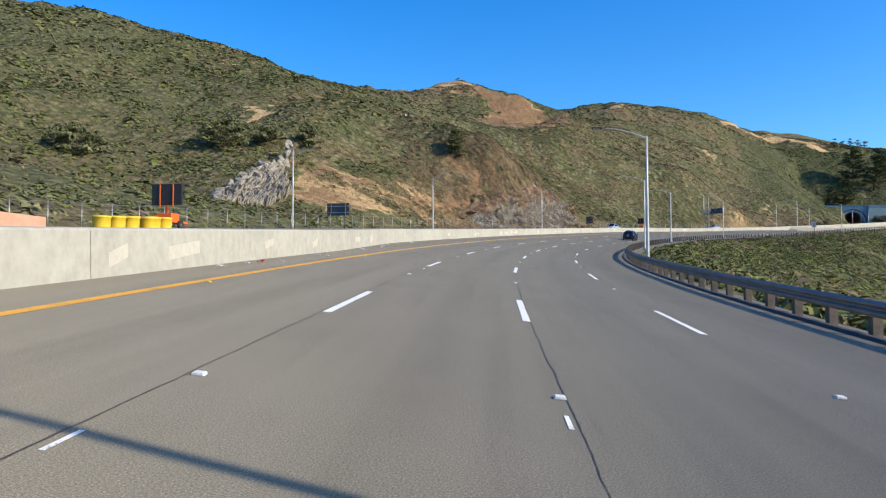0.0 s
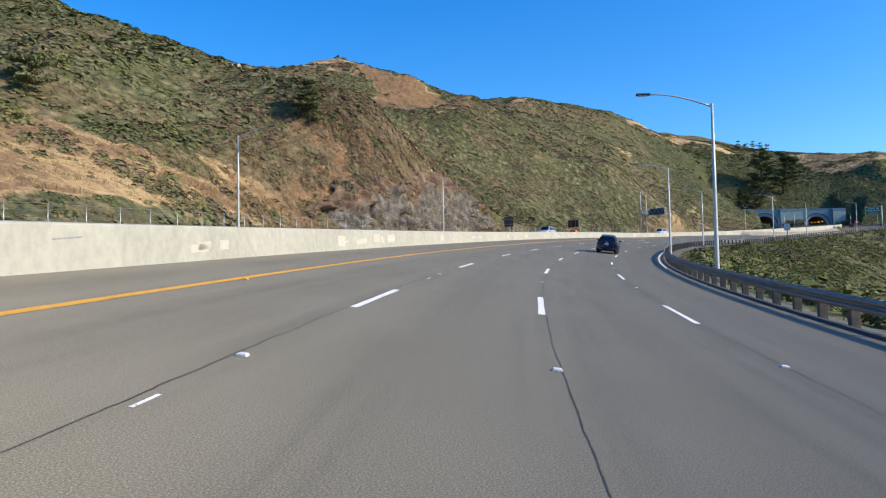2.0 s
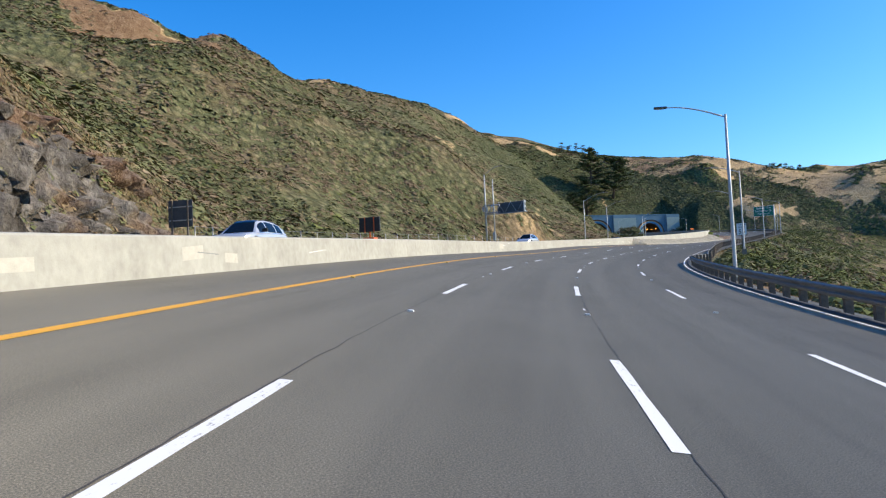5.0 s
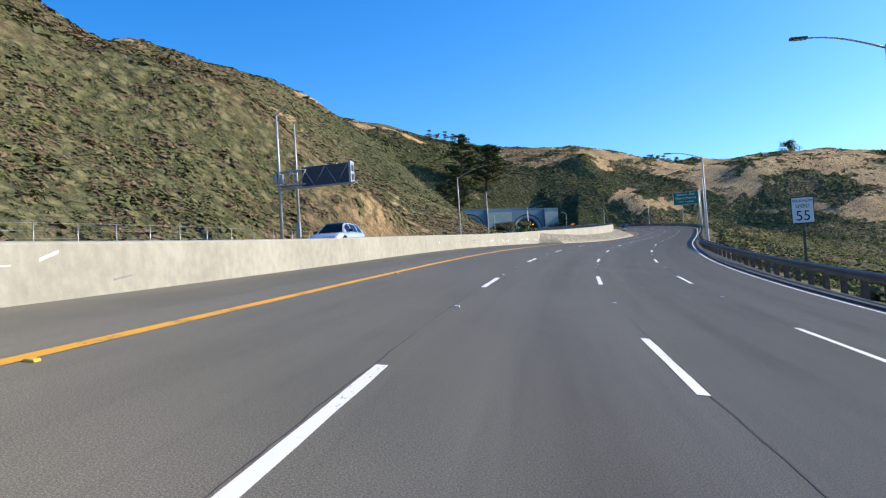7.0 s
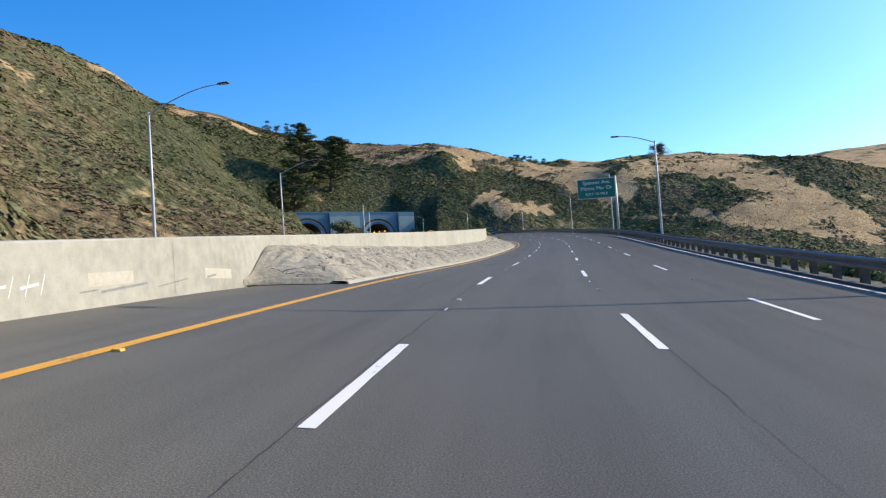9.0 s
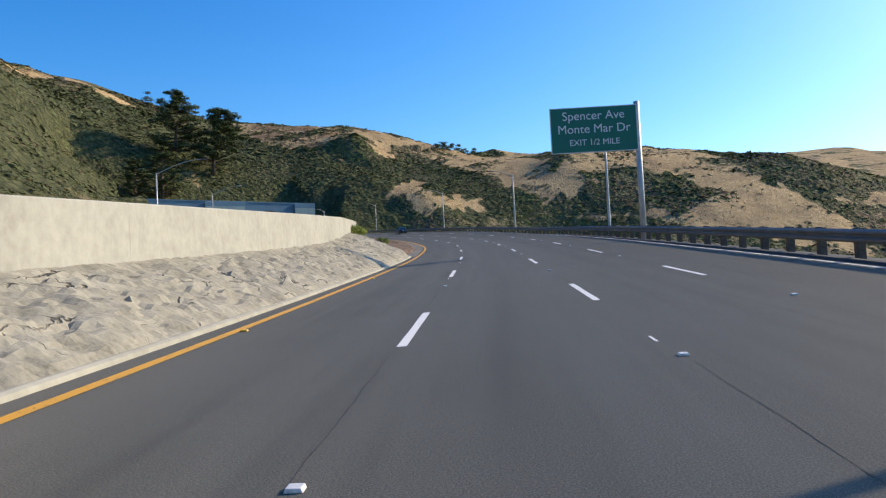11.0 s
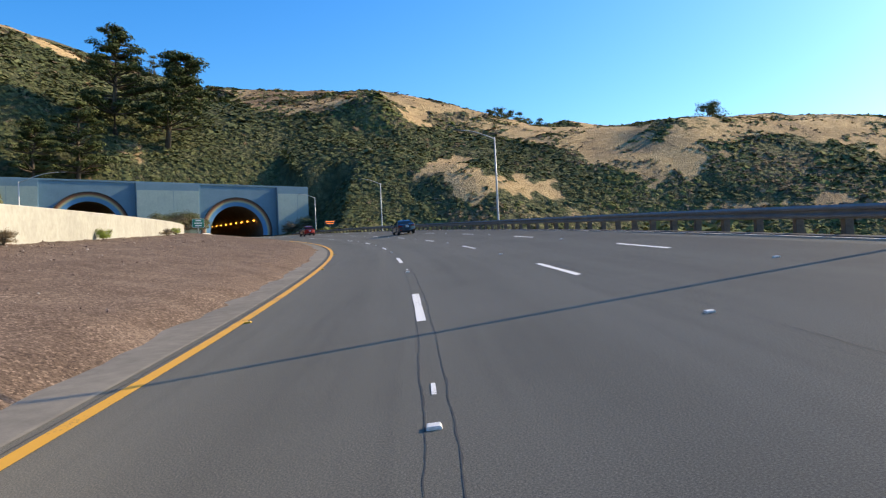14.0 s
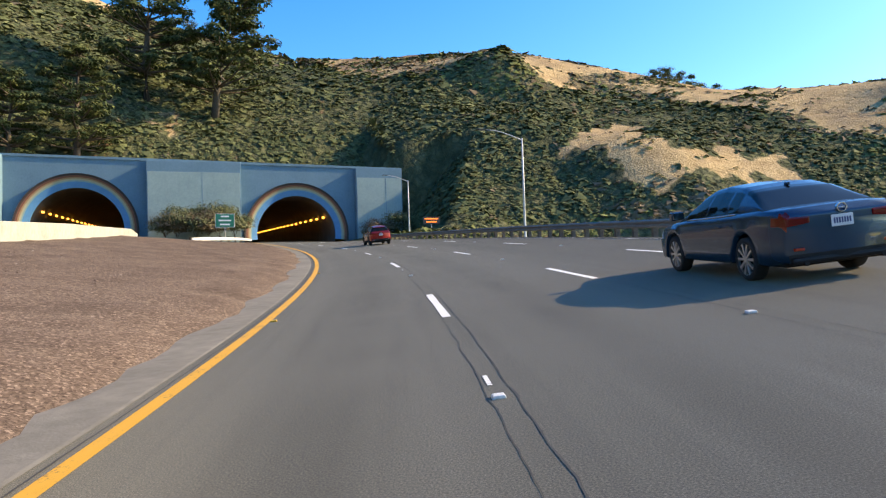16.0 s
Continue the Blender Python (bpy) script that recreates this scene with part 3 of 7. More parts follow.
SLOPES_2 = [(0.48, 0.15, [(112, 269), (120, 300), (139, 326), (147, 338), (146, 328), (137, 306), (128, 284)]), (0.75, 0.5, [(346, 572), (368, 519), (350, 503), (343, 489), (331, 499), (322, 504), (327, 534)]),
            (0.95, 0.0, [(362, 512), (383, 500), (403, 482), (428, 478), (400, 440), (380, 430), (372, 424), (374, 452), (378, 471), (384, 484), (370, 490)]),
            (0.95, 0.1, [(350, 485), (372, 500), (369, 483), (352, 473)]), (0.92, 0.1, [(390, 418), (404, 418), (448, 415), (440, 386), (442, 366), (432, 346), (412, 318), (393, 313), (383, 326), (383, 344), (387, 367), (377, 381), (367, 394)]),
            (0.9, 0.0, [(372, 436), (396, 460), (442, 462), (456, 402), (440, 396), (396, 403), (383, 404), (366, 410), (370, 424)])]
GLADES = [(0.85, 0.35, [(330, 450), (345, 457), (351, 455), (340, 444), (338, 433), (351, 433), (353, 425), (346, 422), (331, 428), (325, 431), (328, 442)]), (0.7, 0.6, [(275, 500), (280, 497), (283, 490), (279, 488)])]
# Outlines of dark thickets.
GREEN = [[(296, 564), (326, 556), (320, 505), (337, 489), (346, 470), (362, 478), (372, 466), (370, 440), (364, 420), (352, 412), (329, 426), (296, 448), (262, 478), (240, 500), (255, 545)],
         [(150, 345), (165, 400), (190, 470), (205, 520), (258, 548), (290, 535), (262, 478), (225, 420), (185, 365)], [(434, 453), (436, 438), (410, 424), (396, 425), (404, 436)]]
GREEN_2 = [[(385, 405), (405, 401), (418, 378), (406, 364), (389, 365), (378, 382), (369, 397)], [(442, 458), (440, 444), (404, 420), (392, 414), (386, 420), (410, 440)],
           [(458, 391), (446, 375), (434, 355), (424, 341), (429, 331), (470, 318), (530, 350), (505, 400)]]


def inside(xy, outline):
    """Which places lie within a closed outline."""
    hit = np.zeros(len(xy), bool)
    for (x0, y0), (x1, y1) in zip(outline, outline[1:] + outline[:1]):
        if y0 != y1:
            cross = (y0 > xy[:, 1]) != (y1 > xy[:, 1])
            hit ^= cross & (xy[:, 0] < x0 + (xy[:, 1] - y0) * (x1 - x0) / (y1 - y0))
    return hit


def dryness(xy):
    """How golden the slope is and how bare, from 0 to 1, and whether a dark thicket grows there."""
    xy = np.asarray(xy, float)
    out, soil = np.zeros(len(xy)), np.zeros(len(xy))
    for x, y, r, k in DRY:
        out = np.maximum(out, k * np.exp(-(((xy - (x, y)) ** 2).sum(1)) / (r * r)))
    stands = step(waves(xy, 30, 311) + 0.6 * waves(xy, 12, 312), 0.30, 0.62)
    out = np.maximum(out * (1 - 0.6 * stands * step(xy[:, 0], 330, 360)), 0.85 * step(xy[:, 0], 366, 384) * step(xy[:, 1], 335, 350) * (1 - 0.85 * stands))
    w = xy + np.c_[waves(xy, 15, 301), waves(xy, 15, 302)] * 2.8 + np.c_[waves(xy, 5, 303), waves(xy, 5, 304)] * 1.6
    dark = np.zeros(len(xy), bool)
    for g in GREEN:
        q = inside(w, g)
        dark |= q
        out = np.where(q, 0.05, out)
    for k, b, g in SLOPES + SLOPES_2:
        q = inside(w, g)
        dark &= ~q
        out, soil = np.where(q, np.maximum(out, k * (1 - 0.35 * stands)), out), np.where(q, np.maximum(soil, b), soil)
    for g in GREEN_2:
        q = inside(w, g)
        dark |= q & (xy[:, 0] < 380)
        out = np.where(q, 0.15, out)
    for k, b, g in GLADES:
        q = inside(w, g)
        dark &= ~q
        out, soil = np.where(q, k, out), np.where(q, b, soil)
    return out, soil, dark


dry, bare, dark_ground = dryness(grid)
cut = cutting(gs, gd)
bare = np.maximum(bare, 0.30 * cut)
dry = np.maximum(dry, 0.22 * cut)
for x, y, r, k in ((3.5, 151, 5.0, 0.8), (3, 144, 4.0, 0.8), (14, 164, 4, 0.6)):
    bare = np.maximum(bare, k * np.exp(-((grid - (x, y)) ** 2).sum(1) / (r * r)))
bare = np.maximum(bare, 0.40 * step(gs, 255, 290) * (1 - step(gs, 380, 420)) * step(-gd, 24, 27) * (1 - step(-gd, 33, 42)))
bare = np.maximum(bare, 0.62 * step(gd, 10.4, 10.8) * (1 - step(gd, 11.5, 14)))
bare = np.maximum(bare, 0.6 * step(-gd, 23.0, 25) * (1 - step(-gd, 27, 29)))
nx, ny = len(GX), len(GY)
idx = np.arange(nx * ny).reshape(ny, nx)
quads = np.stack([idx[:-1, :-1], idx[:-1, 1:], idx[1:, 1:], idx[1:, :-1]], -1).reshape(-1, 4)
mid = grid[quads].mean(1)
m_side, m_back = (mid - FACE_O) @ FACE_U, (mid - FACE_O) @ FACE_V
mouth = (m_back > 0.5) & (m_back < 9) & ((np.abs(m_side - 20.9) < 9.5) | (np.abs(m_side + 8.9) < 9.7))
low = gz[quads].min(1) < 46.4 - 0.016 * m_side - 2.6
quads = quads[~(mouth & low)]
me = bpy.data.meshes.new("ground")
me.vertices.add(nx * ny)
me.vertices.foreach_set("co", np.c_[grid, gz].astype(np.float32).ravel())
me.loops.add(quads.size)
me.loops.foreach_set("vertex_index", quads.ravel().astype(np.int32))
me.polygons.add(len(quads))
me.polygons.foreach_set("loop_start", np.arange(0, quads.size, 4, dtype=np.int32))
me.update(calc_edges=True)
me.polygons.foreach_set("use_smooth", [True] * len(quads))
for name, values in (("dry", dry), ("bare", bare), ("brown", cut), ("thick", np.maximum(dark_ground, 0.55 * (1 - step(grid[:, 0], -45, -10)) * (1 - 0.8 * dry)))):
    me.attributes.new(name, "FLOAT", "POINT").data.foreach_set("value", values.astype(np.float32))
me.materials.append(HILL)
ground = tagged(new("ground", me), "scrub-covered hills with dry golden grass", "hillside", kind="structure")

# ---- the other carriageway, behind the barrier ----
S_SB = np.arange(-60, 562, 3.0)
sb_near = wall_d(S_SB) - 0.5
sb_z = lambda s, d: -0.12 - along(np.asarray(s, float))[0][:, 3] * (d - wall_d(s)) + far_side(s, d)
sb = strip("road", S_SB, [(sb_near, sb_z(S_SB, sb_near)), (FOOT_L(S_SB) + 2.5, sb_z(S_SB, FOOT_L(S_SB) + 2.5))], ASPHALT)
tagged(sb, "asphalt carriageway behind the concrete barrier", "road", kind="structure")

# ---- concrete barrier ----
barrier = empty("wall_median", Matrix(), "pale cast concrete median barrier wall", "wall", kind="structure")
edges_s = np.r_[np.arange(-60, 340, 8.0), np.arange(340, 546, 6.0)]
for a, b in zip(edges_s, edges_s[1:]):
    s = np.linspace(a + 0.006, b - 0.006, 4)
    d, h = wall_d(s), wall_top(s)
    base = -0.4 - np.clip((s - 352) * 0.01, 0, 2)
    ob = strip("panel", s, [(d, base), (d - 0.03, h - 0.03), (d - 0.06, h), (d - 0.30, h), (d - 0.33, h - 0.03), (d - 0.38, base)], BARRIER, barrier, uv=False)
    bm = bmesh.new()
    bm.from_mesh(ob.data)
    bmesh.ops.holes_fill(bm, edges=[e for e in bm.edges if e.is_boundary], sides=8)
    bm.to_mesh(ob.data)
    bm.free()

# ---- dirt island and its kerb before the tunnel ----
dirt = Mat("gravelly_dirt", 0.95, spec=0.15)
dp = dirt.coords()
cells = dirt.node("ShaderNodeTexVoronoi", Scale=34.0)
dirt.link(dp, cells.inputs["Vector"])
pick = dirt.t.nodes.new("ShaderNodeSeparateColor")
dirt.link(cells.outputs["Color"], pick.inputs[0])
d_big, d_mid = dirt.noise(dp, 0.7, 4), dirt.noise(dp, 9, 4, 0.65)
soil = dirt.ramp(dirt.maths("ADD", dirt.maths("MULTIPLY", d_big, 0.5), dirt.maths("MULTIPLY", d_mid, 0.5)), [(0.34, (0.090, 0.064, 0.048)), (0.52, (0.150, 0.108, 0.081)), (0.68, (0.205, 0.155, 0.119))])
stone = dirt.ramp(pick.outputs[0], [(0.0, (0.48, 0.46, 0.45)), (0.5, (0.95, 0.93, 0.92)), (0.88, (1.25, 1.24, 1.23)), (1.0, (2.2, 2.2, 2.2))])
dirt.base(dirt.mix(1.0, soil, stone, "MULTIPLY"))
dirt.bump(dirt.maths("ADD", pick.outputs[1], d_mid), 0.8, 0.03)
DIRT = dirt.m
s_is = np.arange(357, 552, 0.75)
inner = wall_d(s_is) - 0.2
edge_d = -LANE - 0.45 - ramp_at(s_is, (346, 0.8), (380, 0.75), (440, 0.7), (552, 0.4)) + 0.22 + 0.13 * waves(np.c_[s_is, 0 * s_is], 9, 3) + 0.10 * waves(np.c_[s_is, 0 * s_is], 3, 4)


def dirt_z(s, u):
    """Height of the island over the pavement's plane; u runs from the kerb to the wall."""
    span = np.abs(wall_d(s)) - 3.4
    bank = along(np.asarray(s, float))[0][:, 3]
    rise = ramp_at(s, (346, 1.0), (358, 1.4), (372, 1.45), (392, 1.3), (520, 1.3), (552, 0.5))
    return -0.02 + 0.14 * np.minimum(1, u * 11) + rise * u ** 0.8 + u * span * bank * 1.05 + 0.03 * waves(np.c_[s, np.zeros(len(s)) + u * 7], 2.6, 9) + 0.015 * waves(np.c_[s, np.zeros(len(s)) + u * 7], 0.9, 10)


cols = np.r_[0, 0.03, 0.06, 0.1, np.linspace(0.16, 1, 14)]
island = strip("dirt_island", s_is, [(edge_d + (inner - edge_d) * u, dirt_z(s_is, u)) for u in cols], DIRT, None)
island.data.polygons.foreach_set("use_smooth", [True] * len(island.data.polygons))
tagged(island, "reddish bare dirt bank strewn with gravel", "dirt bank", kind="structure")
s_k = np.arange(359, 545, 1.5)
k_d = -LANE - 0.5 - ramp_at(s_k, (346, 0.0), (552, 0.0))
gut = strip("kerb", s_k, [(-LANE - 0.28, 0.004), (-LANE - 0.33, 0.012), (k_d - 0.35 - ramp_at(s_k, (346, 0.5), (440, 0.1)), 0.05), (k_d - 0.5 - ramp_at(s_k, (346, 0.6), (440, 0.1)), 0.06), (k_d - 0.8 - ramp_at(s_k, (346, 0.6), (440, 0.1)), 0.02)], KERB)
tagged(gut, "worn concrete gutter along the dirt bank", "kerb", kind="structure")

# ---- guard rail ----
rail = empty("guard_rail", Matrix(), "steel guard rail on weathered timber posts", "guard rail", kind="structure")
s_r = np.arange(-20, 556, 4.0)
RAIL_D = lambda s: 9.62 + ramp_at(s, (205, 0), (216, 1.6), (240, 1.2), (262, 0.1), (480, 0.0), (540, 1.4))
W = [(-0.02, 0.42), (-0.085, 0.47), (-0.085, 0.52), (-0.02, 0.56), (-0.02, 0.60), (-0.085, 0.64), (-0.085, 0.69), (-0.02, 0.74), (-0.012, 0.74), (-0.012, 0.42)]
for a, b in zip(s_r, s_r[1:]):
    s = np.linspace(a, b + 0.1, 4)
    strip("beam", s, [(RAIL_D(s) + x, z - SHOULDER(s)) for x, z in W], RAIL, rail, uv=False)
bm = bmesh.new()
box(bm, (-0.10, -0.09, -0.5), (0.10, 0.09, 0.74), 0.012)
box(bm, (-0.20, -0.08, 0.40), (-0.08, 0.08, 0.76), 0.008, Matrix.Translation((0.08, 0, 0)))
me_post = bpy.data.meshes.new("post")
bm.to_mesh(me_post)
bm.free()
me_post.materials.append(TIMBER)
for s in np.arange(-20, 553, 1.95):
    shared("post", me_post, road_pose(s, float(RAIL_D(s)) + 0.17, -float(SHOULDER(s)), random.uniform(-3, 3), False), rail)
s_b = np.arange(-30, 556, 4.0)
berm = strip("kerb", s_b, [(9.35, -SHOULDER(s_b)), (9.42, 0.07 - SHOULDER(s_b)), (9.56, 0.08 - SHOULDER(s_b)), (9.64, -SHOULDER(s_b))], CRACK)
tagged(berm, "low dark asphalt berm under the guard rail", "kerb", kind="structure")


# ---- street lamps ----
LENS = Mat("lamp_lens", 0.3, 0, (0.55, 0.55, 0.5)).m


def street_lamp(h=8.4, arm=2.9, rise=0.75):
    """A tapered steel pole with a curved arm towards -x."""
    lamp = empty("street_lamp", Matrix(), "tapered galvanised steel street lamp with a curved arm", "street lamp", "roadside lamps")
    bm = bmesh.new()
    box(bm, (-0.24, -0.24, -0.5), (0.24, 0.24, 0.05), 0.03)
    part("base", bm, KERB, lamp, "concrete footing")
    part("pole", tube(bmesh.new(), [(0, 0, 0.03), (0, 0, 0.25), (0, 0, h * 0.5), (0, 0, h)], [0.115, 0.105, 0.085, 0.06], 12), POLE_STEEL, lamp)
    pts = [(-arm * t, 0, h - 0.15 + rise * math.sin(t * math.pi / 2)) for t in np.linspace(0, 1, 9)]
    part("arm", tube(bmesh.new(), pts, list(np.linspace(0.045, 0.03, 9)), 8), POLE_STEEL, lamp)
    bm = bmesh.new()
    box(bm, (-0.60, -0.15, -0.03), (0.06, 0.15, 0.055), 0.025, Matrix.Translation((-arm, 0, h - 0.15 + rise)))
    for v in bm.verts:
        if v.co.x < -arm - 0.3:
            v.co.z += 0.02
    head = part("luminaire", bm, DARK_PLATE, lamp)
    bm = bmesh.new()
    box(bm, (-0.50, -0.11, -0.045), (-0.08, 0.11, -0.026), 0.008, Matrix.Translation((-arm, 0, h - 0.15 + rise)))
    part("lens", bm, LENS, head)
    return lamp


def stand(s, d):
    """The height of the ground or of the pavement at a place by the road."""
    p = on_road(s, d)
    if -5 < d < 10.4:
        return p
    p.z = land(np.array([[p.x, p.y]]))[0][0]
    return p


LAMP = street_lamp()
for k, (s, d) in enumerate([(50.2, 10.5), (0.6, 10.5), (95.3, 10.6), (133.6, 10.1), (181, 10.5), (227.6, 14.6), (272, 10.6), (317, 10.4), (362, 10.6), (407, 10.8), (454.6, 11.1), (508.5, 13.4), (550, 15.7)]):
    m = road_pose(s, d, 0, 0, False)
    m.translation.z = on_road(s, 9.6).z - 0.05 + (0.5 if d > 14 else 0) - (0.9 if s > 380 else 0)
    if k == 0:
        LAMP.matrix_world = m
    else:
        copy_thing(LAMP, m)
for s, d in [(77.5, -27.0), (114.8, -24.8), (158.4, -22.3)]:
    m = road_pose(s, d, 0, 180, False)
    m.translation.z = on_road(s, float(wall_d(s))).z - 0.3 + float(far_side(float(s), d))
    copy_thing(LAMP, m)
LAMP_LEFT = street_lamp(9.6, 4.6, 1.35)
for k, (s, d) in enumerate([(294.8, -21.6), (336.6, -29.2), (385, -29.5), (430, -31.0), (500, -35)]):
    m = road_pose(s, d, 0, 180, False)
    m.translation.z = {0: 18.2, 1: 20.8}.get(k, on_road(s, float(wall_d(s))).z - 0.3 + float(far_side(float(s), d)))
    if k == 0:
        LAMP_LEFT.matrix_world = m
    else:
        copy_thing(LAMP_LEFT, m)

# ---- tunnel portal ----
def face_at(u, v, z):
    q = FACE_O + FACE_U * u + FACE_V * v
    return Vector((q[0], q[1], z))


FACE = Matrix.Translation((*FACE_O, 0)) @ Matrix(((FACE_U[0], FACE_V[0], 0), (FACE_U[1], FACE_V[1], 0), (0, 0, 1))).to_4x4()
RIGHT_BORE, LEFT_BORE = (20.9, 36.5, 7.7), (-8.9, 37.2, 7.9)
tunnel = empty("tunnel_portal", FACE, "blue painted concrete portal of a twin road tunnel", "tunnel", kind="structure")


def face_top(u):
    return 47.1 - 0.016 * u


def portal_wall():
    """The front wall with two round-headed openings."""
    outline = []
    bm = bmesh.new()

    def arch(u, z, r, n=28):
        pts = [(u + r, 30.0)] + [(u + r * math.cos(t), z + r * math.sin(t)) for t in np.linspace(0, math.pi, n)] + [(u - r, 30.0)]
        return pts

    ring = [(-47, 30.0), (-47, face_top(-47)), (37.0, face_top(37.0)), (37.0, 30.0)]
    for c in (RIGHT_BORE, LEFT_BORE):
        ring += arch(c[0], c[1], c[2] - 0.3)
    front = [bm.verts.new((x, 0, z)) for x, z in ring]
    f = bm.faces.new(front)
    back = bmesh.ops.extrude_face_region(bm, geom=[f])["geom"]
    bmesh.ops.translate(bm, vec=(0, 1.6, 0), verts=[g for g in back if isinstance(g, bmesh.types.BMVert)])
    bmesh.ops.recalc_face_normals(bm, faces=bm.faces)
    bmesh.ops.triangulate(bm, faces=[q for q in bm.faces if len(q.verts) > 4])
    return bm


part("front_wall", portal_wall(), TUNNEL_BLUE, tunnel)
for lo, hi in ((-31.0, -17.9), (0.0, 12.8), (29.8, 37.1)):
    bm = bmesh.new()
    box(bm, (lo, -1.3, 30), (hi, -0.004, face_top(hi) + 0.1), 0.05)
    block = part("buttress", bm, TUNNEL_BLUE, tunnel)
    bm = bmesh.new()
    box(bm, (lo + 0.15, -1.36, 30), (hi - 0.15, -1.304, face_top(hi) - 1.45), 0.02)
    part("panel", bm, TUNNEL_PALE, block)
    bm = bmesh.new()
    box(bm, ((lo + hi) / 2 + 1.0, -1.375, 30), ((lo + hi) / 2 + 1.06, -1.30, face_top(hi) - 1.45))
    part("joint", bm, TUNNEL_BLUE, block)
bm = bmesh.new()
v = [bm.verts.new(p) for p in ((-47.2, -0.15, face_top(-47.2)), (37.3, -0.15, face_top(37.3)), (37.3, 1.8, face_top(37.3)), (-47.2, 1.8, face_top(-47.2)))]
r = bmesh.ops.extrude_face_region(bm, geom=[bm.faces.new(v)])["geom"]
bmesh.ops.translate(bm, vec=(0, 0, 0.35), verts=[g for g in r if isinstance(g, bmesh.types.BMVert)])
bmesh.ops.recalc_face_normals(bm, faces=bm.faces)
part("coping", bm, TUNNEL_BLUE, tunnel)
bm = bmesh.new()
v = [bm.verts.new(p) for p in ((-47, 1.62, face_top(-47) - 1.3), (36.9, 1.62, face_top(36.9) - 1.3), (36.9, 11, face_top(36.9) - 1.3), (-47, 11, face_top(-47) - 1.3))]
r = bmesh.ops.extrude_face_region(bm, geom=[bm.faces.new(v)])["geom"]
bmesh.ops.translate(bm, vec=(0, 0, 0.6), verts=[g for g in r if isinstance(g, bmesh.types.BMVert)])
bmesh.ops.recalc_face_normals(bm, faces=bm.faces)
part("roof_slab", bm, KERB, tunnel)

BANDS = [((0.045, 0.030, 0.026), 0.28), ((0.20, 0.075, 0.045), 0.24), ((0.36, 0.22, 0.11), 0.18), ((0.44, 0.40, 0.26), 0.20), ((0.26, 0.40, 0.36), 0.18), ((0.085, 0.28, 0.52), 0.80)]
AMBER = Mat("amber_tunnel_lamp", 0.5)
AMBER.b.inputs["Emission Color"].default_value = (1.0, 0.42, 0.06, 1)
AMBER.b.inputs["Emission Strength"].default_value = 4.0
BAND_MATS = [speckled("arch_paint_" + n, tuple(0.8 * x for x in c), c, 2, 0.7) for n, (c, _) in zip(("brown", "red", "orange", "tan", "green", "blue"), BANDS)]
for bu, bz, br in (RIGHT_BORE, LEFT_BORE):
    scale = br / 7.7
    bend_of = 0.0
    r_out, y_out = br, -0.75
    for (c, width), mat in zip(BANDS, BAND_MATS):
        r_in, y_in = r_out - width * scale, y_out + width * 0.35
        bm = bmesh.new()
        prev = None
        for t in np.r_[-0.12, np.linspace(0, math.pi, 37), math.pi + 0.12]:
            ring = [bm.verts.new((bu + rr * math.cos(t), yy, bz + rr * math.sin(t))) for rr, yy in ((r_out, 0.02), (r_out, y_out), (r_in, y_in), (r_in, 0.3))]
            if prev:
                for a in range(3):
                    bm.faces.new((prev[a], ring[a], ring[a + 1], prev[a + 1])).smooth = False
            prev = ring
        ob = part("arch_band", bm, mat, tunnel)
        r_out, y_out = r_in, y_in
    # the lined bore, closed far inside
    bm = bmesh.new()
    rows = []
    for y in np.linspace(0.25, 150, 31):
        sweep = bend_of * y
        rows.append([bm.verts.new((bu + sweep + r_out * math.cos(t), y, bz + 0.05 * y + r_out * math.sin(t))) for t in np.linspace(-0.75, math.pi + 0.75, 31)])
    for a, b in zip(rows, rows[1:]):
        for j in range(30):
            bm.faces.new((a[j], a[j + 1], b[j + 1], b[j])).smooth = True
    bm.faces.new(rows[-1])
    bore = part("bore", bm, BORE, tunnel, "dark tunnel lining")
    lamp_me = bpy.data.meshes.new("bore_lamp")
    bm = bmesh.new()
    box(bm, (-0.14, -0.35, -0.12), (0.14, 0.35, 0.12), 0.04)
    bm.to_mesh(lamp_me)
    bm.free()
    lamp_me.materials.append(AMBER.m)
    ang = math.radians(150 if bu < 0 else 30)
    for y in np.arange(4, 148, 6.0):
        shared("bore_lamp", lamp_me, Matrix.Translation((bu + bend_of * y + (r_out - 0.4) * math.cos(ang), y, bz + 0.05 * y + (r_out - 0.4) * math.sin(ang))), bore)

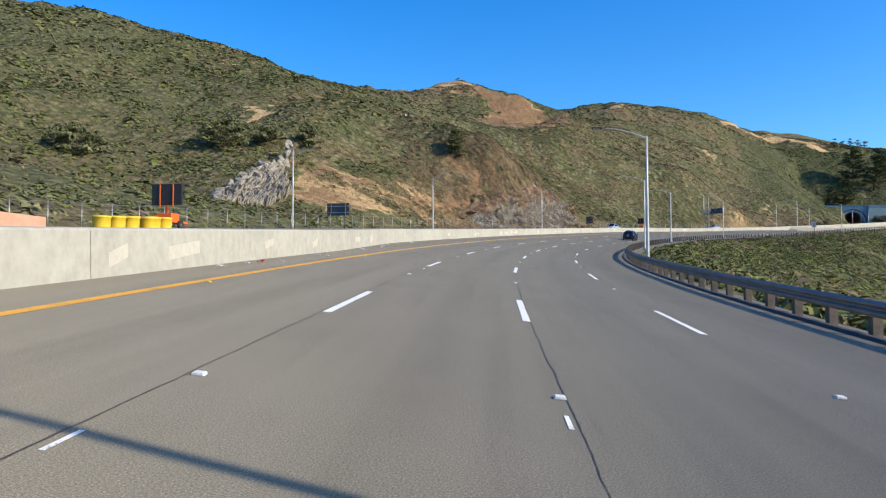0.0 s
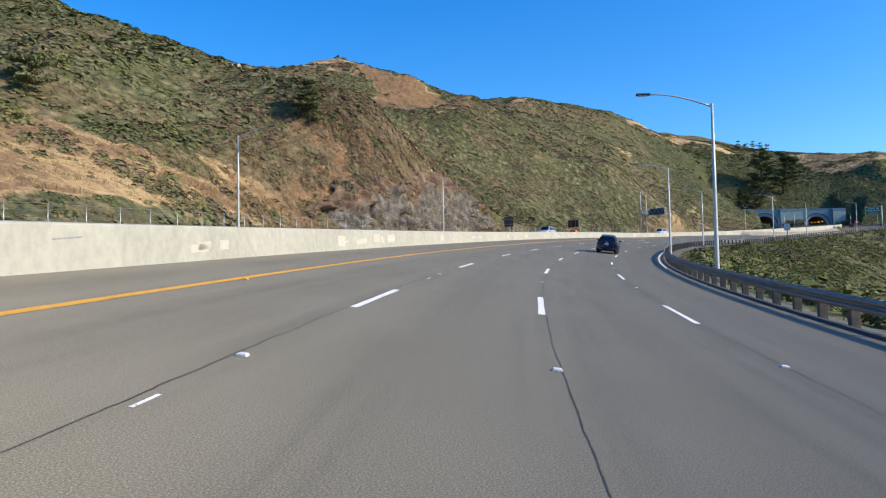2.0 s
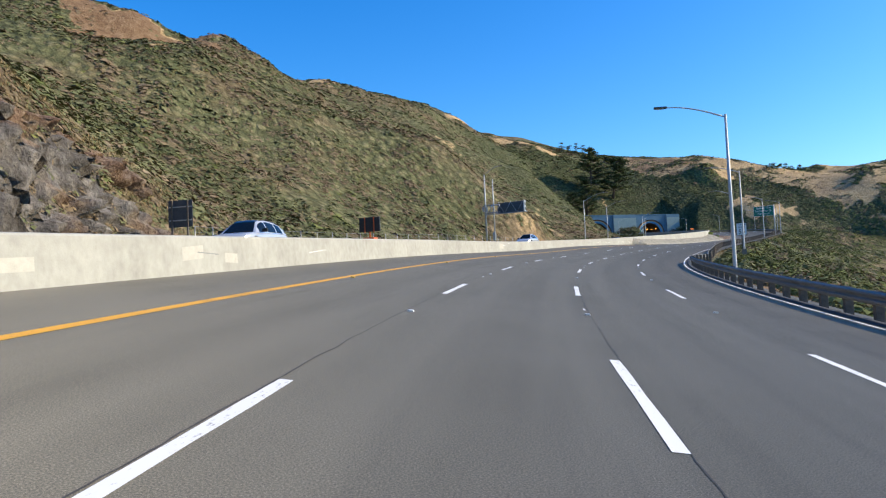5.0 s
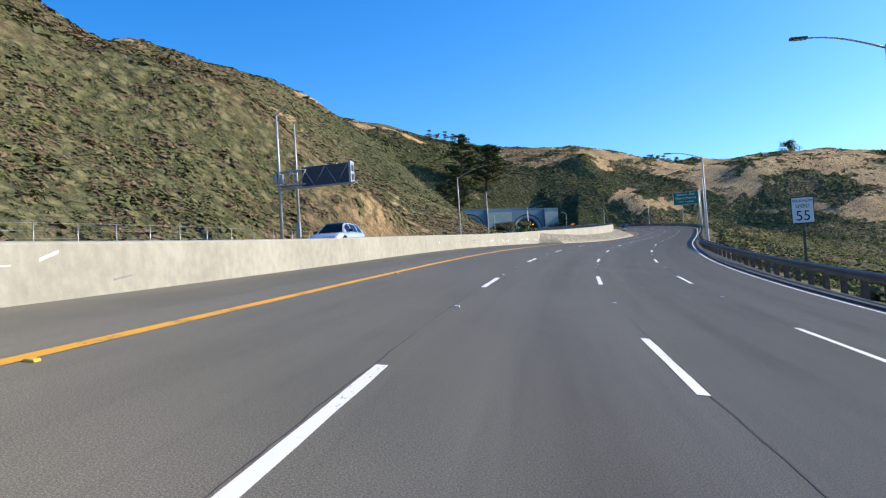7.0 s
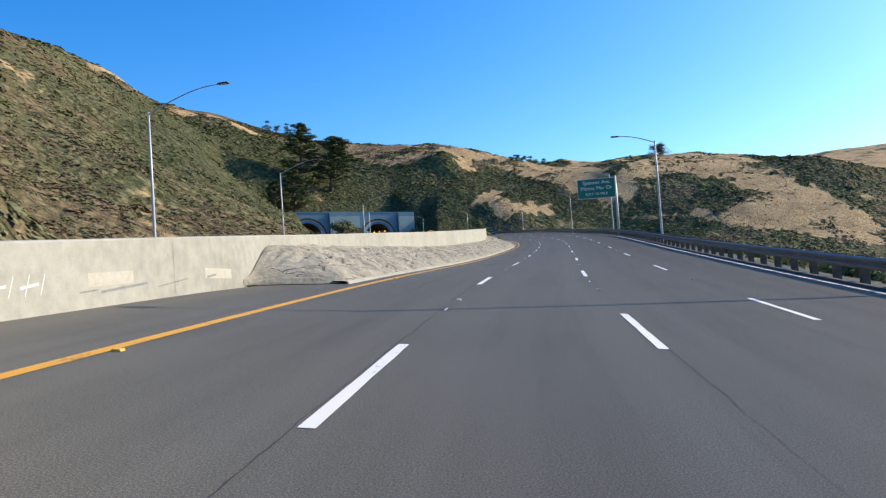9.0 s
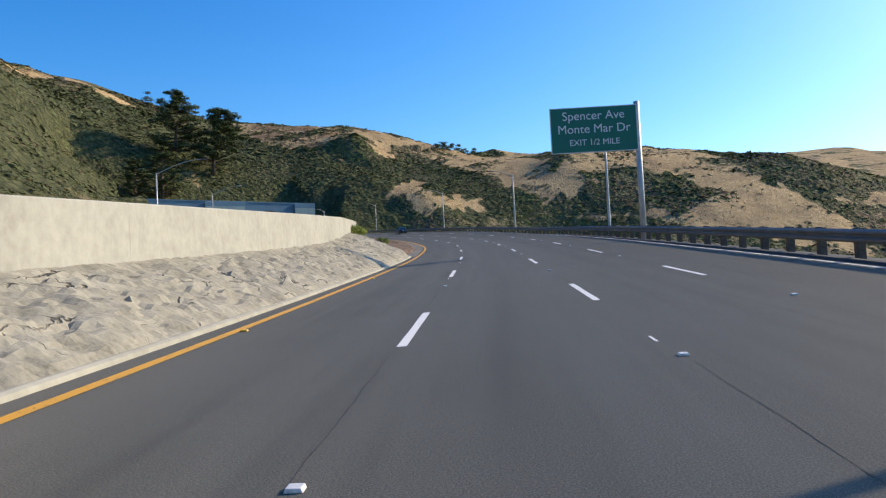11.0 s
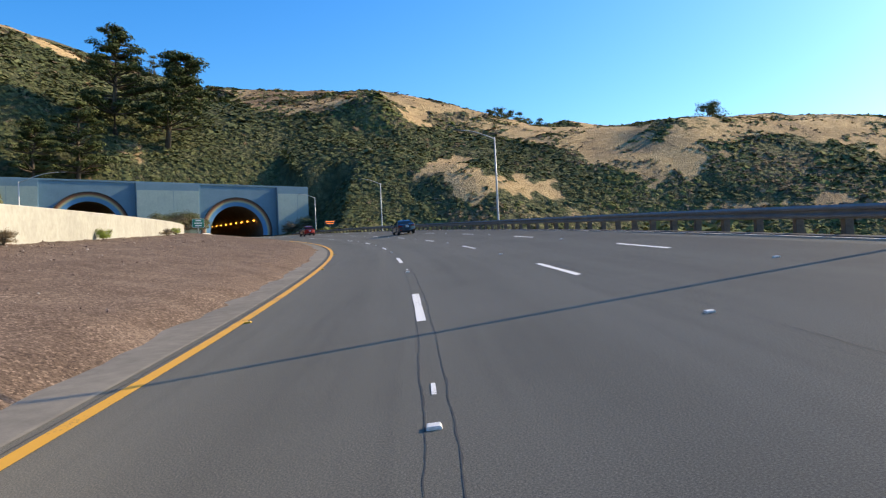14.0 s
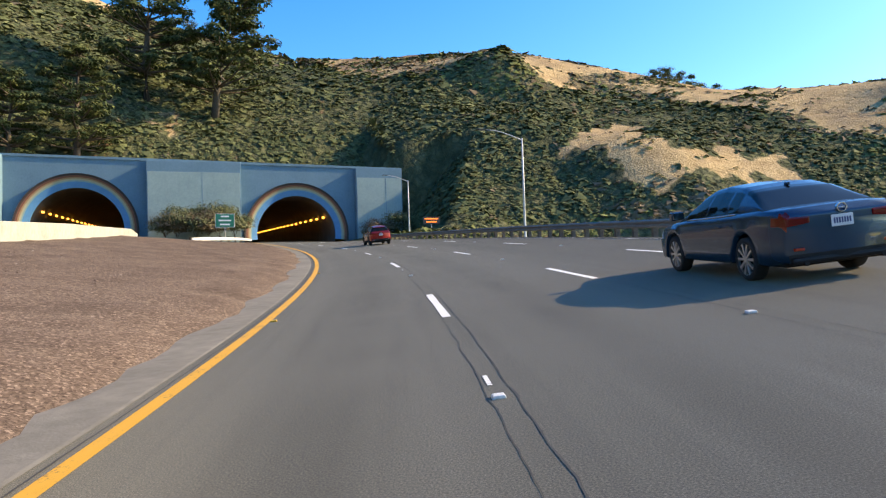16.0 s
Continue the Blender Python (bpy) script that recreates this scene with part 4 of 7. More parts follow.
# ---- foliage ----
def leaf_cloud(name, centre, radius, per, leaf, material, seed, flat=0.75, label="", category="", slope=None):
    """Many small leaf clumps on the shells of rounded crowns; centre (n, 3), radius (n,), one mesh."""
    rng = np.random.RandomState(seed)
    centre, radius = np.asarray(centre, float), np.asarray(radius, float)
    n = len(centre)
    way = rng.normal(size=(n, per, 3))
    way[..., 2] = np.abs(way[..., 2]) * 0.9 - 0.15
    way /= np.linalg.norm(way, axis=-1, keepdims=True)
    shell = rng.uniform(0.55, 1.08, (n, per, 1))
    lump = 1 + 0.22 * np.sin(way[..., :1] * 5 + rng.uniform(0, 6, (n, 1, 1))) * np.cos(way[..., 1:2] * 4)
    p = way * shell * lump * radius[:, None, None] * np.array([1, 1, flat])
    if slope is not None:
        p[..., 2] += (p[..., :2] * slope[:, None]).sum(-1)
    p = p + centre[:, None]
    nrm = way + rng.normal(scale=0.28, size=way.shape) + np.array([0, 0, 0.5])
    nrm /= np.linalg.norm(nrm, axis=-1, keepdims=True)
    a = np.cross(nrm, rng.normal(size=nrm.shape))
    a /= np.linalg.norm(a, axis=-1, keepdims=True)
    b = np.cross(nrm, a)
    size = leaf * radius[:, None, None] * rng.uniform(0.6, 1.35, (n, per, 1))
    a, b = a * size, b * size * rng.uniform(0.5, 1.0, (n, per, 1))
    v = np.stack([p - a - b * 0.5, p + a * 0.3 - b, p + a, p - a * 0.2 + b], 2).reshape(-1, 3)
    m = n * per
    me = bpy.data.meshes.new(name)
    me.vertices.add(4 * m)
    me.vertices.foreach_set("co", v.astype(np.float32).ravel())
    me.loops.add(4 * m)
    me.loops.foreach_set("vertex_index", np.arange(4 * m, dtype=np.int32))
    me.polygons.add(m)
    me.polygons.foreach_set("loop_start", np.arange(0, 4 * m, 4, dtype=np.int32))
    me.update(calc_edges=True)
    me.materials.append(material)
    ob = new(name, me)
    if label:
        tagged(ob, label, category, kind="stuff")
    return ob


def scrub_cloud(name, centre, radius, slope, per, leaf, material, seed, flat, label):
    """Low uneven bushes of many small sprays that face outwards and up, with ragged outlines, in one mesh."""
    r = np.random.RandomState(seed)
    n = len(centre)
    way = r.normal(size=(n, per, 3))
    way[..., 2] = np.abs(way[..., 2]) * 0.9 + 0.05
    way /= np.linalg.norm(way, axis=-1, keepdims=True)
    long = np.stack([r.uniform(0.7, 1.45, n), r.uniform(0.7, 1.45, n), r.uniform(0.6, 1.2, n) * flat], -1)
    p = way * r.uniform(0.35, 1.05, (n, per, 1)) ** 0.6 * long[:, None] * radius[:, None, None]
    p[..., 2] += (p[..., :2] * slope[:, None]).sum(-1)
    p += centre[:, None]
    face = way + np.concatenate([-slope, np.ones((n, 1))], 1)[:, None] * 1.5 + r.normal(scale=0.34, size=way.shape)
    face /= np.linalg.norm(face, axis=-1, keepdims=True)
    a = np.cross(face, r.normal(size=way.shape))
    a = a / np.linalg.norm(a, axis=-1, keepdims=True) * radius[:, None, None] * leaf * r.uniform(0.6, 1.4, (n, per, 1))
    b = np.cross(face, a) * r.uniform(0.5, 1.0, (n, per, 1))
    v = np.stack([p - a - b * 0.6, p + a - b * r.uniform(0.2, 0.9, (n, per, 1)), p + b * 1.1], 2).reshape(-1, 3)
    m = n * per
    me = bpy.data.meshes.new(name)
    me.vertices.add(3 * m)
    me.vertices.foreach_set("co", v.astype(np.float32).ravel())
    me.loops.add(3 * m)
    me.loops.foreach_set("vertex_index", np.arange(3 * m, dtype=np.int32))
    me.polygons.add(m)
    me.polygons.foreach_set("loop_start", np.arange(0, 3 * m, 3, dtype=np.int32))
    me.update(calc_edges=True)
    me.materials.append(material)
    return tagged(new(name, me), label, "scrub", kind="stuff")


def in_view(xy, z):
    """Whether a place can be seen from somewhere along the road, over the lie of the land."""
    table = gz.reshape(len(GY), len(GX))
    out = np.zeros(len(xy), bool)
    for s in range(0, 460, 24):
        e, f = on_road(s, 1.5, 3.0), on_road(s + 5, 1.5) - on_road(s - 5, 1.5)
        off = xy - (e.x, e.y)
        far = np.linalg.norm(off, axis=1)
        todo = np.nonzero(~out & ((off @ np.array([f.x, f.y])) / np.hypot(f.x, f.y) > 0.76 * far))[0]
        free = np.ones(len(todo), bool)
        for u in np.linspace(0.25, 0.985, 22):
            q = (e.x, e.y) + off[todo] * u
            i, j = np.searchsorted(GX, q[:, 0]), np.searchsorted(GY, q[:, 1])
            free &= table[np.clip(j, 0, len(GY) - 1), np.clip(i, 0, len(GX) - 1)] < e.z + (z[todo] + 1.6 - e.z) * u + 1.2
        out[todo[free]] = True
    return out


rng = np.random.RandomState(21)
spots = np.vstack([
    np.c_[rng.uniform(-190, 330, 118000), rng.uniform(40, 600, 118000)],
    np.c_[rng.uniform(240, 560, 62000), rng.uniform(300, 600, 62000)],
    np.c_[rng.uniform(0, 420, 24000), rng.uniform(0, 420, 24000)],
    np.c_[rng.uniform(-80, 60, 9000), rng.uniform(90, 240, 9000)],
    np.c_[rng.uniform(0, 150, 10000), rng.uniform(200, 340, 10000)],
    np.c_[rng.uniform(245, 350, 9000), rng.uniform(430, 560, 9000)],
    np.c_[rng.uniform(350, 470, 12000), rng.uniform(350, 480, 12000)],
    road_points(rng.uniform(116, 198, 15000), rng.uniform(-46, -24.5, 15000))[:, :2],
    road_points(rng.uniform(20, 280, 5500), rng.uniform(12.3, 42, 5500))[:, :2],
])
sz, ss, sd_ = land(spots)
over_bore = (spots - FACE_O) @ FACE_V > 7
side_ok = (sd_ < FOOT_L(ss) - 1.2) | (sd_ > 12.2) | over_bore
front = ((spots - FACE_O) @ FACE_V < 3) & ((spots - FACE_O) @ FACE_U > -40) & ((spots - FACE_O) @ FACE_U < 33) & (sd_ < 14) & (ss > 430) & (sd_ > FOOT_L(ss) - 1) & ~over_bore
lane = road_points(np.arange(0, 462, 7.0), 1.5)[:, :2]
near = np.sqrt(((spots[:, None] - lane[None]) ** 2).sum(-1).min(1))
behind_start = spots[:, 1] < -0.2 * spots[:, 0] + 5
dryv, _, thicket = dryness(spots)
dryv = np.where(cutting(ss, sd_) > 0.4, np.minimum(dryv, 0.3), dryv)
patchy = waves(spots, 40, 31) * 0.7 + waves(spots, 17, 32) * 0.6
keep = side_ok & ~front & ~behind_start & (near < 380) & (rng.uniform(size=len(spots)) > np.clip(dryv * 1.25 - 0.06 - patchy * 0.55 + 0.10 * ((spots[:, 0] > 340) & (dryv > 0.5)), 0, 0.965))

spots, sz, near, dryv, patchy, ss, sd_, thicket = (v[keep] for v in (spots, sz, near, dryv, patchy, ss, sd_, thicket))
seen = in_view(spots, sz) | ((near < 62) & (sd_ < 0) & (ss > 60) & (ss < 330))
spots, sz, near, dryv, patchy, ss, sd_, thicket = (v[seen] for v in (spots, sz, near, dryv, patchy, ss, sd_, thicket))
on_face = (ss > 122) & (ss < 196) & (sd_ > -42) & (sd_ < -20)
size = rng.gamma(2.4, 0.16, len(spots)) + 0.36 + 0.12 * np.clip(patchy, -1, 1) + np.clip((near - 120) / 260, 0, 1) * np.where(spots[:, 0] > 350, 0.08, 0.3)
size = np.clip(size * 0.86, 0.3, 1.5) * np.where(on_face, 0.66, 1.0) * np.where((sd_ > 10) & (sd_ < 40) & (ss < 270), 1.12, 1.0) * np.where(dryv > 0.6, 0.7, 1.0)
rusty = np.exp(-((spots - (112, 290)) ** 2).sum(1) / 70 ** 2) + np.exp(-((spots - (14, 175)) ** 2).sum(1) / 26 ** 2)
brown = rng.uniform(size=len(spots)) < 0.20 + 0.3 * dryv + 0.42 * rusty - 0.14 * (spots[:, 0] < -15) + 0.30 * np.clip(waves(spots, 40, 33), -0.6, 1) + 0.25 * on_face
brown &= ~(thicket & (rng.uniform(size=len(spots)) < 0.85))
brown &= ~((sd_ > 0) & (spots[:, 0] < 320) & (rng.uniform(size=len(spots)) < 0.6))
fresh = ~brown & ~thicket & (rng.uniform(size=len(spots)) < np.where(sd_ > 0, 0.60, 0.07) + 0.10 * ((ss < 140) & (sd_ < 0)) + 0.15 * (spots[:, 0] < -20))
tilt = np.stack([land(spots + (0.8, 0))[0] - sz, land(spots + (0, 0.8))[0] - sz], 1) / 0.8
tilt = np.clip(tilt, -1.6, 1.6) * np.where(on_face, 0.7, 0.82)[:, None]
at = np.c_[spots, sz]
low_face = on_face & (ss > 142) & (ss < 184) & (sz - road_points(ss, np.full(len(ss), -23.4))[:, 2] < 6.5) & (rng.uniform(size=len(ss)) < 0.45)
at[low_face, :2] = road_points(ss[low_face], sd_[low_face] + 1.1)[:, :2]
KINDS = (("scrub", ~brown & ~fresh & ~thicket, SCRUB, "olive green chaparral scrub on the hills"), ("scrub", thicket & ~brown, CHAPARRAL, "dense dark green thicket on the hills"),
         ("scrub", brown, SAGE, "dry brownish sage scrub on the hills"), ("scrub", fresh, FRESH, "fresh yellow-green bushes among the scrub"))
for nm, pick, mat, lab in KINDS:
    for lo, hi, per, leaf in ((28, 60, 20, 0.31), (60, 100, 12, 0.41), (100, 150, 8, 0.56), (150, 380, 4, 0.82)):
        who = pick & (near >= lo) & (near < hi)
        if who.any():
            scrub_cloud(nm, at[who], size[who], tilt[who], per, leaf, mat, 40 + per, 0.52, lab)
    for lo, hi, leafs, wide in ((0, 28, 40, 0.15),):
        who = pick & (near >= lo) & (near < hi)
        if not who.any():
            continue
        scrub_cloud(nm, at[who], size[who] * 0.8, tilt[who], 30, 0.28, mat, 47, 0.72, lab)
        leaf_cloud(nm, at[who], size[who], leafs, wide, mat, 48, 0.8, lab, "scrub", tilt[who])

# dry grass tufts on the near slopes
gspots = np.vstack([road_points(rng.uniform(122, 196, 3200), rng.uniform(-42, -24.4, 3200))[:, :2], np.c_[rng.uniform(-60, 60, 9000), rng.uniform(70, 200, 9000)], np.c_[rng.uniform(60, 260, 9000), rng.uniform(200, 420, 9000)], np.c_[rng.uniform(0, 130, 5000), rng.uniform(0, 220, 5000)]])
z_, s_, d_ = land(gspots)
ok = ((d_ < FOOT_L(s_) - 0.4) & (d_ > FOOT_L(s_) - 26)) | ((d_ > 10.9) & (d_ < 19))
ok &= rng.uniform(size=len(gspots)) < 0.25 + dryness(gspots)[0] + 0.5 * ((s_ > 125) & (s_ < 195) & (d_ < 0))
gspots, z_ = gspots[ok], z_[ok]
STRAW = leaves("straw_grass", (0.17, 0.12, 0.060), (0.30, 0.22, 0.11), (0.46, 0.35, 0.19))


def tufts(name, place, height, per, material, seed):
    """Tussocks of thin blades."""
    r = np.random.RandomState(seed)
    n = len(place)
    foot = place[:, None] + np.c_[r.normal(scale=0.16, size=(n * per, 2)), np.full(n * per, -0.05)].reshape(n, per, 3)
    lean = r.normal(scale=0.28, size=(n, per, 3))
    lean[..., 2] = r.uniform(0.6, 1.2, (n, per))
    tip = foot + lean * height[:, None, None]
    wide = np.cross(lean, r.normal(size=lean.shape))
    wide = wide / np.linalg.norm(wide, axis=-1, keepdims=True) * 0.022
    v = np.stack([foot - wide, foot + wide, tip], 2).reshape(-1, 3)
    me = mesh_of(name, v, np.arange(len(v)).reshape(-1, 3), material)
    return tagged(new(name, me), "straw-coloured dry grass tussocks", "grass", kind="stuff")


tufts("dry_grass", np.c_[gspots, z_], rng.uniform(0.25, 0.6, len(gspots)), 12, STRAW, 5)


# ---- trees ----
def tree(where, height, spread, material, seed, label, layers=7, bare=0.35, group="", leaf=0.17, cone=False, puff=0.30, lean=0.0, per=60):
    """A tapered, slightly bent trunk with limbs that carry flattened sprays of foliage."""
    r = random.Random(seed)
    t = empty("tree", Matrix.Translation(where), label, "tree", group)
    bend = [(r.uniform(-0.03, 0.03) * height * k, r.uniform(-0.03, 0.03) * height * k, height * 0.92 * k) for k in (0, 0.25, 0.5, 0.75, 1)]
    bend = [(x + lean * (z / height) ** 1.5, y - 0.4 * lean * (z / height) ** 1.5, z) for x, y, z in bend]
    bend[0] = (0, 0, -0.6)
    bm = tube(bmesh.new(), bend, [height * f for f in (0.03, 0.024, 0.018, 0.011, 0.004)], 8)
    cs, rs = [], []
    for k in range(layers):
        u = bare + (1 - bare) * (k + r.uniform(0.1, 0.9)) / layers
        i = min(int(u * 4), 3)
        f = u * 4 - i
        base = Vector(bend[i]).lerp(Vector(bend[i + 1]), f)
        for _ in range(r.choice((5, 6, 6, 7))):
            a = r.uniform(0, 2 * math.pi)
            out = spread * ((1.05 - 0.85 * max(0, u - bare) ** 1.25) if cone else (1.12 - 0.75 * abs(u - bare - 0.2))) * r.uniform(0.45, 1.08)
            if u > 0.9 and not cone:
                out *= 0.55
            tip = base + Vector((math.cos(a) * out, math.sin(a) * out, r.uniform(0.02, 0.28) * out + 0.2))
            mid = base.lerp(tip, 0.55) + Vector((0, 0, -0.04 * out))
            tube(bm, [base, mid, tip], [height * 0.009, height * 0.006, height * 0.002], 5, False)
            for q, k2 in ((tip, 1.0), (base.lerp(tip, 0.72), 0.8), (base.lerp(tip, 0.45), 0.55)):
                cs.append(q + Vector((r.uniform(-0.3, 0.3), r.uniform(-0.3, 0.3), 0.1)))
                rs.append(spread * puff * k2 * r.uniform(0.7, 1.2))
    part("trunk", bm, BARK, t)
    crown = leaf_cloud("crown", cs, rs, per, leaf, material, seed, 0.55 if cone else 0.8)
    crown.parent = t
    return t


def ground_at(x, y):
    return float(land(np.array([[x, y]], float))[0][0])


PINES = [(263, 486, 19, 7.5, 1), (277, 502, 27.5, 10.0, 2), (287, 495, 25.5, 10.0, 3), (254, 486, 16, 6.5, 4)]
for x, y, h, w, k in PINES:
    tree((x, y, ground_at(x, y)), h, w, PINE, 100 + k, "tall dark conifer with layered open crown", 13, 0.16, "pines over the tunnel", 0.15, True, 0.18, 4.5 if k == 3 else 0.8, 95)
GROVE = [(308, 583, 8, 3.2), (315, 585, 7, 2.8), (323, 587, 9, 3.4), (330, 590, 8, 3.2), (337, 592, 7, 2.8), (390, 481, 4.2, 2.6), (396, 482, 5.4, 3.0), (402, 483, 5.0, 3.0), (409, 484, 5.6, 3.2), (416, 486, 4.6, 2.8), (424, 487, 4.8, 2.8), (479, 449, 8.0, 6.5)]
for k, (x, y, h, w) in enumerate(GROVE):
    tree((x, y, ground_at(x, y) - (1.0 if x < 350 else 2.4)), h, w * 0.85, CHAPARRAL, 200 + k, "rounded dark tree on the skyline", 5, 0.04, "trees on the ridge", 0.13, False, 0.40, 0.0, 45)
for k, (x, y, h, w) in enumerate([(-39, 133, 5.0, 4.0), (-25, 139, 3.6, 2.6), (-32, 136, 3.4, 2.6), (150, 292, 5, 3.2), (-58, 118, 4.5, 4)]):
    tree((x, y, ground_at(x, y) - 0.2), h, w, SCRUB, 300 + k, "dark bushy evergreen tree on the slope", 4, 0.12, "slope trees", 0.2)

tree((3, 160, ground_at(3, 160) - 0.2), 6.0, 2.3, CHAPARRAL, 320, "dense dark green young fir on the slope", 11, 0.03, "slope trees", 0.16, True, 0.30)


# ---- rocks ----
ROCK_PALE = speckled("pale_rock", (0.10, 0.088, 0.074), (0.46, 0.415, 0.345), 1.3, 0.9, 0, 8, 1.0, 0.12)
ROCK_GREY = speckled("grey_slate_rock", (0.075, 0.078, 0.082), (0.20, 0.20, 0.20), 0.8, 0.9, 0, 6, 0.9, 0.1)


def rock(where, size, material, seed, label, tall=1.0, long=1.0, heading=None):
    """An angular boulder."""
    r = random.Random(seed)
    bm = bmesh.new()
    bmesh.ops.create_icosphere(bm, subdivisions=3, radius=1.0)
    planes = [(Vector((r.gauss(0, 1), r.gauss(0, 1), r.gauss(0, 0.8))).normalized(), r.uniform(0.30, 0.66)) for _ in range(11)]
    for v in bm.verts:
        for n, far in planes:
            over = v.co.dot(n) - far
            if over > 0:
                v.co -= n * over * 0.95
        v.co += v.normal * 0.06 * noise.noise(v.co * 2.6 + Vector((seed, 0, 0)))
        v.co.x, v.co.y, v.co.z = v.co.x * size * long, v.co.y * size * 0.75, v.co.z * size * tall
    ob = part("rock", bm, material, None)
    ob.matrix_world = Matrix.Translation(where) @ (pose(0, 0, 0, 0, 0, r.uniform(0, 360)) if heading is None else pose(0, 0, 0, 0, 0, heading + r.uniform(-12, 12))) @ pose(0, 0, 0, r.uniform(-20, 20), r.uniform(-20, 20) - (0 if heading is None else 38))
    return tagged(ob, label, "rock", "outcrop rocks")


# the outcrop: one ragged sheet of slanting slabs, with loose blocks along its upper rim
o_u, o_d = np.meshgrid(np.linspace(0, 1, 120), np.linspace(0, 1, 76), indexing="ij")
oq = np.c_[o_u.ravel(), o_d.ravel()]
o_xy = np.c_[-33.4 + 5.6 * oq[:, 0] + (7.4 - 2.2 * oq[:, 0]) * oq[:, 1], 106 + 22.5 * oq[:, 0] - (13.6 + 2 * oq[:, 0]) * oq[:, 1]]
o_z = land(o_xy)[0]
lay = np.c_[22 * oq[:, 0] + 6 * oq[:, 1], 17 * oq[:, 1] - 5 * oq[:, 0]]
o_jag = 1.0 * np.abs(waves(lay, 4.5, 161)) + 0.55 * np.abs(waves(lay * np.array([0.8, 1.2]), 2.2, 162)) + 0.25 * np.abs(waves(lay, 1.0, 163)) + 0.5 * ((0.22 * lay[:, 0] + 0.35 * lay[:, 1] + 0.6 * waves(lay, 3.4, 164)) % 1.0)
rim = np.minimum(np.minimum(oq[:, 0] + 0.02, 1.0 - oq[:, 0]) * 9, np.minimum(oq[:, 1] + 0.04, 1.0 - oq[:, 1]) * 5) + 0.55 * waves(lay, 2.8, 165) + 0.3 * waves(lay, 1.1, 166)
rim = step(rim, 0.15, 0.75)
o_p = np.c_[o_xy + np.array([0.45, -0.55]) * (o_jag * rim)[:, None], o_z - 0.7 + rim * (0.7 + 0.6 * o_jag)]
oi = np.arange(120 * 76).reshape(120, 76)
me = mesh_of("rock_outcrop", o_p, np.stack([oi[:-1, :-1], oi[:-1, 1:], oi[1:, 1:], oi[1:, :-1]], -1).reshape(-1, 4), ROCK_PALE, False)
tagged(new("rock_outcrop", me), "pale jagged rock outcrop on the hillside", "rock outcrop", kind="structure")
r = random.Random(8)
for k in range(130):
    u, down = r.uniform(0.02, 1), r.uniform(0, 1) ** 1.8
    x, y = -33 + 5 * u + (7.0 - 2.2 * u) * down + r.uniform(-0.5, 0.5), 107 + 21 * u - (13.0 + 2 * u) * down + r.uniform(-0.8, 0.8)
    rock((x, y, ground_at(x, y) + r.uniform(0.1, 0.9 - 0.6 * down)), r.uniform(0.4, 1.2 - 0.45 * down), ROCK_PALE, k, "pale jagged rock of an outcrop", r.uniform(0.6, 1.2), r.uniform(0.9, 1.9))
for k in range(4):
    rock((-27.5 + 0.35 * k, 128.5 + 0.4 * k, ground_at(-27, 128.5) + 0.8 + 0.95 * k), 1.7 - 0.14 * k, ROCK_PALE, 60 + k, "tall pale rock pinnacle", 1.15)
# the face of the road cutting
SLATE = Mat("cutting_rock", 0.92, spec=0.2)
cp = SLATE.coords()
k1, k2, k3 = SLATE.noise(cp, 0.16, 4), SLATE.noise(SLATE.coords("Object", (1.0, 1.0, 0.45)), 1.1, 6, 0.7), SLATE.noise(cp, 6, 4, 0.65)
grey = SLATE.ramp(SLATE.maths("ADD", SLATE.maths("MULTIPLY", k2, 0.75), SLATE.maths("MULTIPLY", k3, 0.25)), [(0.34, (0.040, 0.037, 0.034)), (0.5, (0.135, 0.122, 0.110)), (0.66, (0.29, 0.265, 0.235))])
rust = SLATE.ramp(SLATE.maths("ADD", SLATE.maths("MULTIPLY", k2, 0.75), SLATE.maths("MULTIPLY", k3, 0.25)), [(0.34, (0.075, 0.042, 0.030)), (0.5, (0.165, 0.108, 0.072)), (0.66, (0.30, 0.225, 0.155))])
SLATE.base(SLATE.mix(SLATE.smooth(SLATE.maths("ADD", SLATE.attr("rust"), SLATE.maths("MULTIPLY", SLATE.maths("SUBTRACT", k1, 0.5), 1.6)), 0.35, 0.65), grey, rust))
SLATE.bump(SLATE.maths("ADD", k2, SLATE.maths("MULTIPLY", k3, 0.4)), 1.0, 0.34)
c_s, c_d = np.meshgrid(np.arange(130, 192, 0.25), np.arange(-23.4, -32.4, -0.22), indexing="ij")
cq = np.c_[c_s.ravel(), c_d.ravel()]
c_p = road_points(cq[:, 0], cq[:, 1])
c_z, _, _ = land(c_p[:, :2])
rise = c_z - road_points(cq[:, 0], np.full(len(cq), -23.4))[:, 2]
top_h = 4.6 + 2.6 * step(cq[:, 0], 146, 166) + 1.5 * waves(cq * np.array([1.0, 0.2]), 9, 144) + 0.9 * waves(cq, 2.6, 145)
ragged_s = cq[:, 0] + 4.5 * waves(cq * np.array([0.3, 1.0]), 3.2, 147) + 2.0 * waves(cq, 4, 148)
fade = step(ragged_s, 134, 145) * (1 - step(ragged_s, 182, 190)) * (1 - step(rise, top_h, top_h + 1.8))
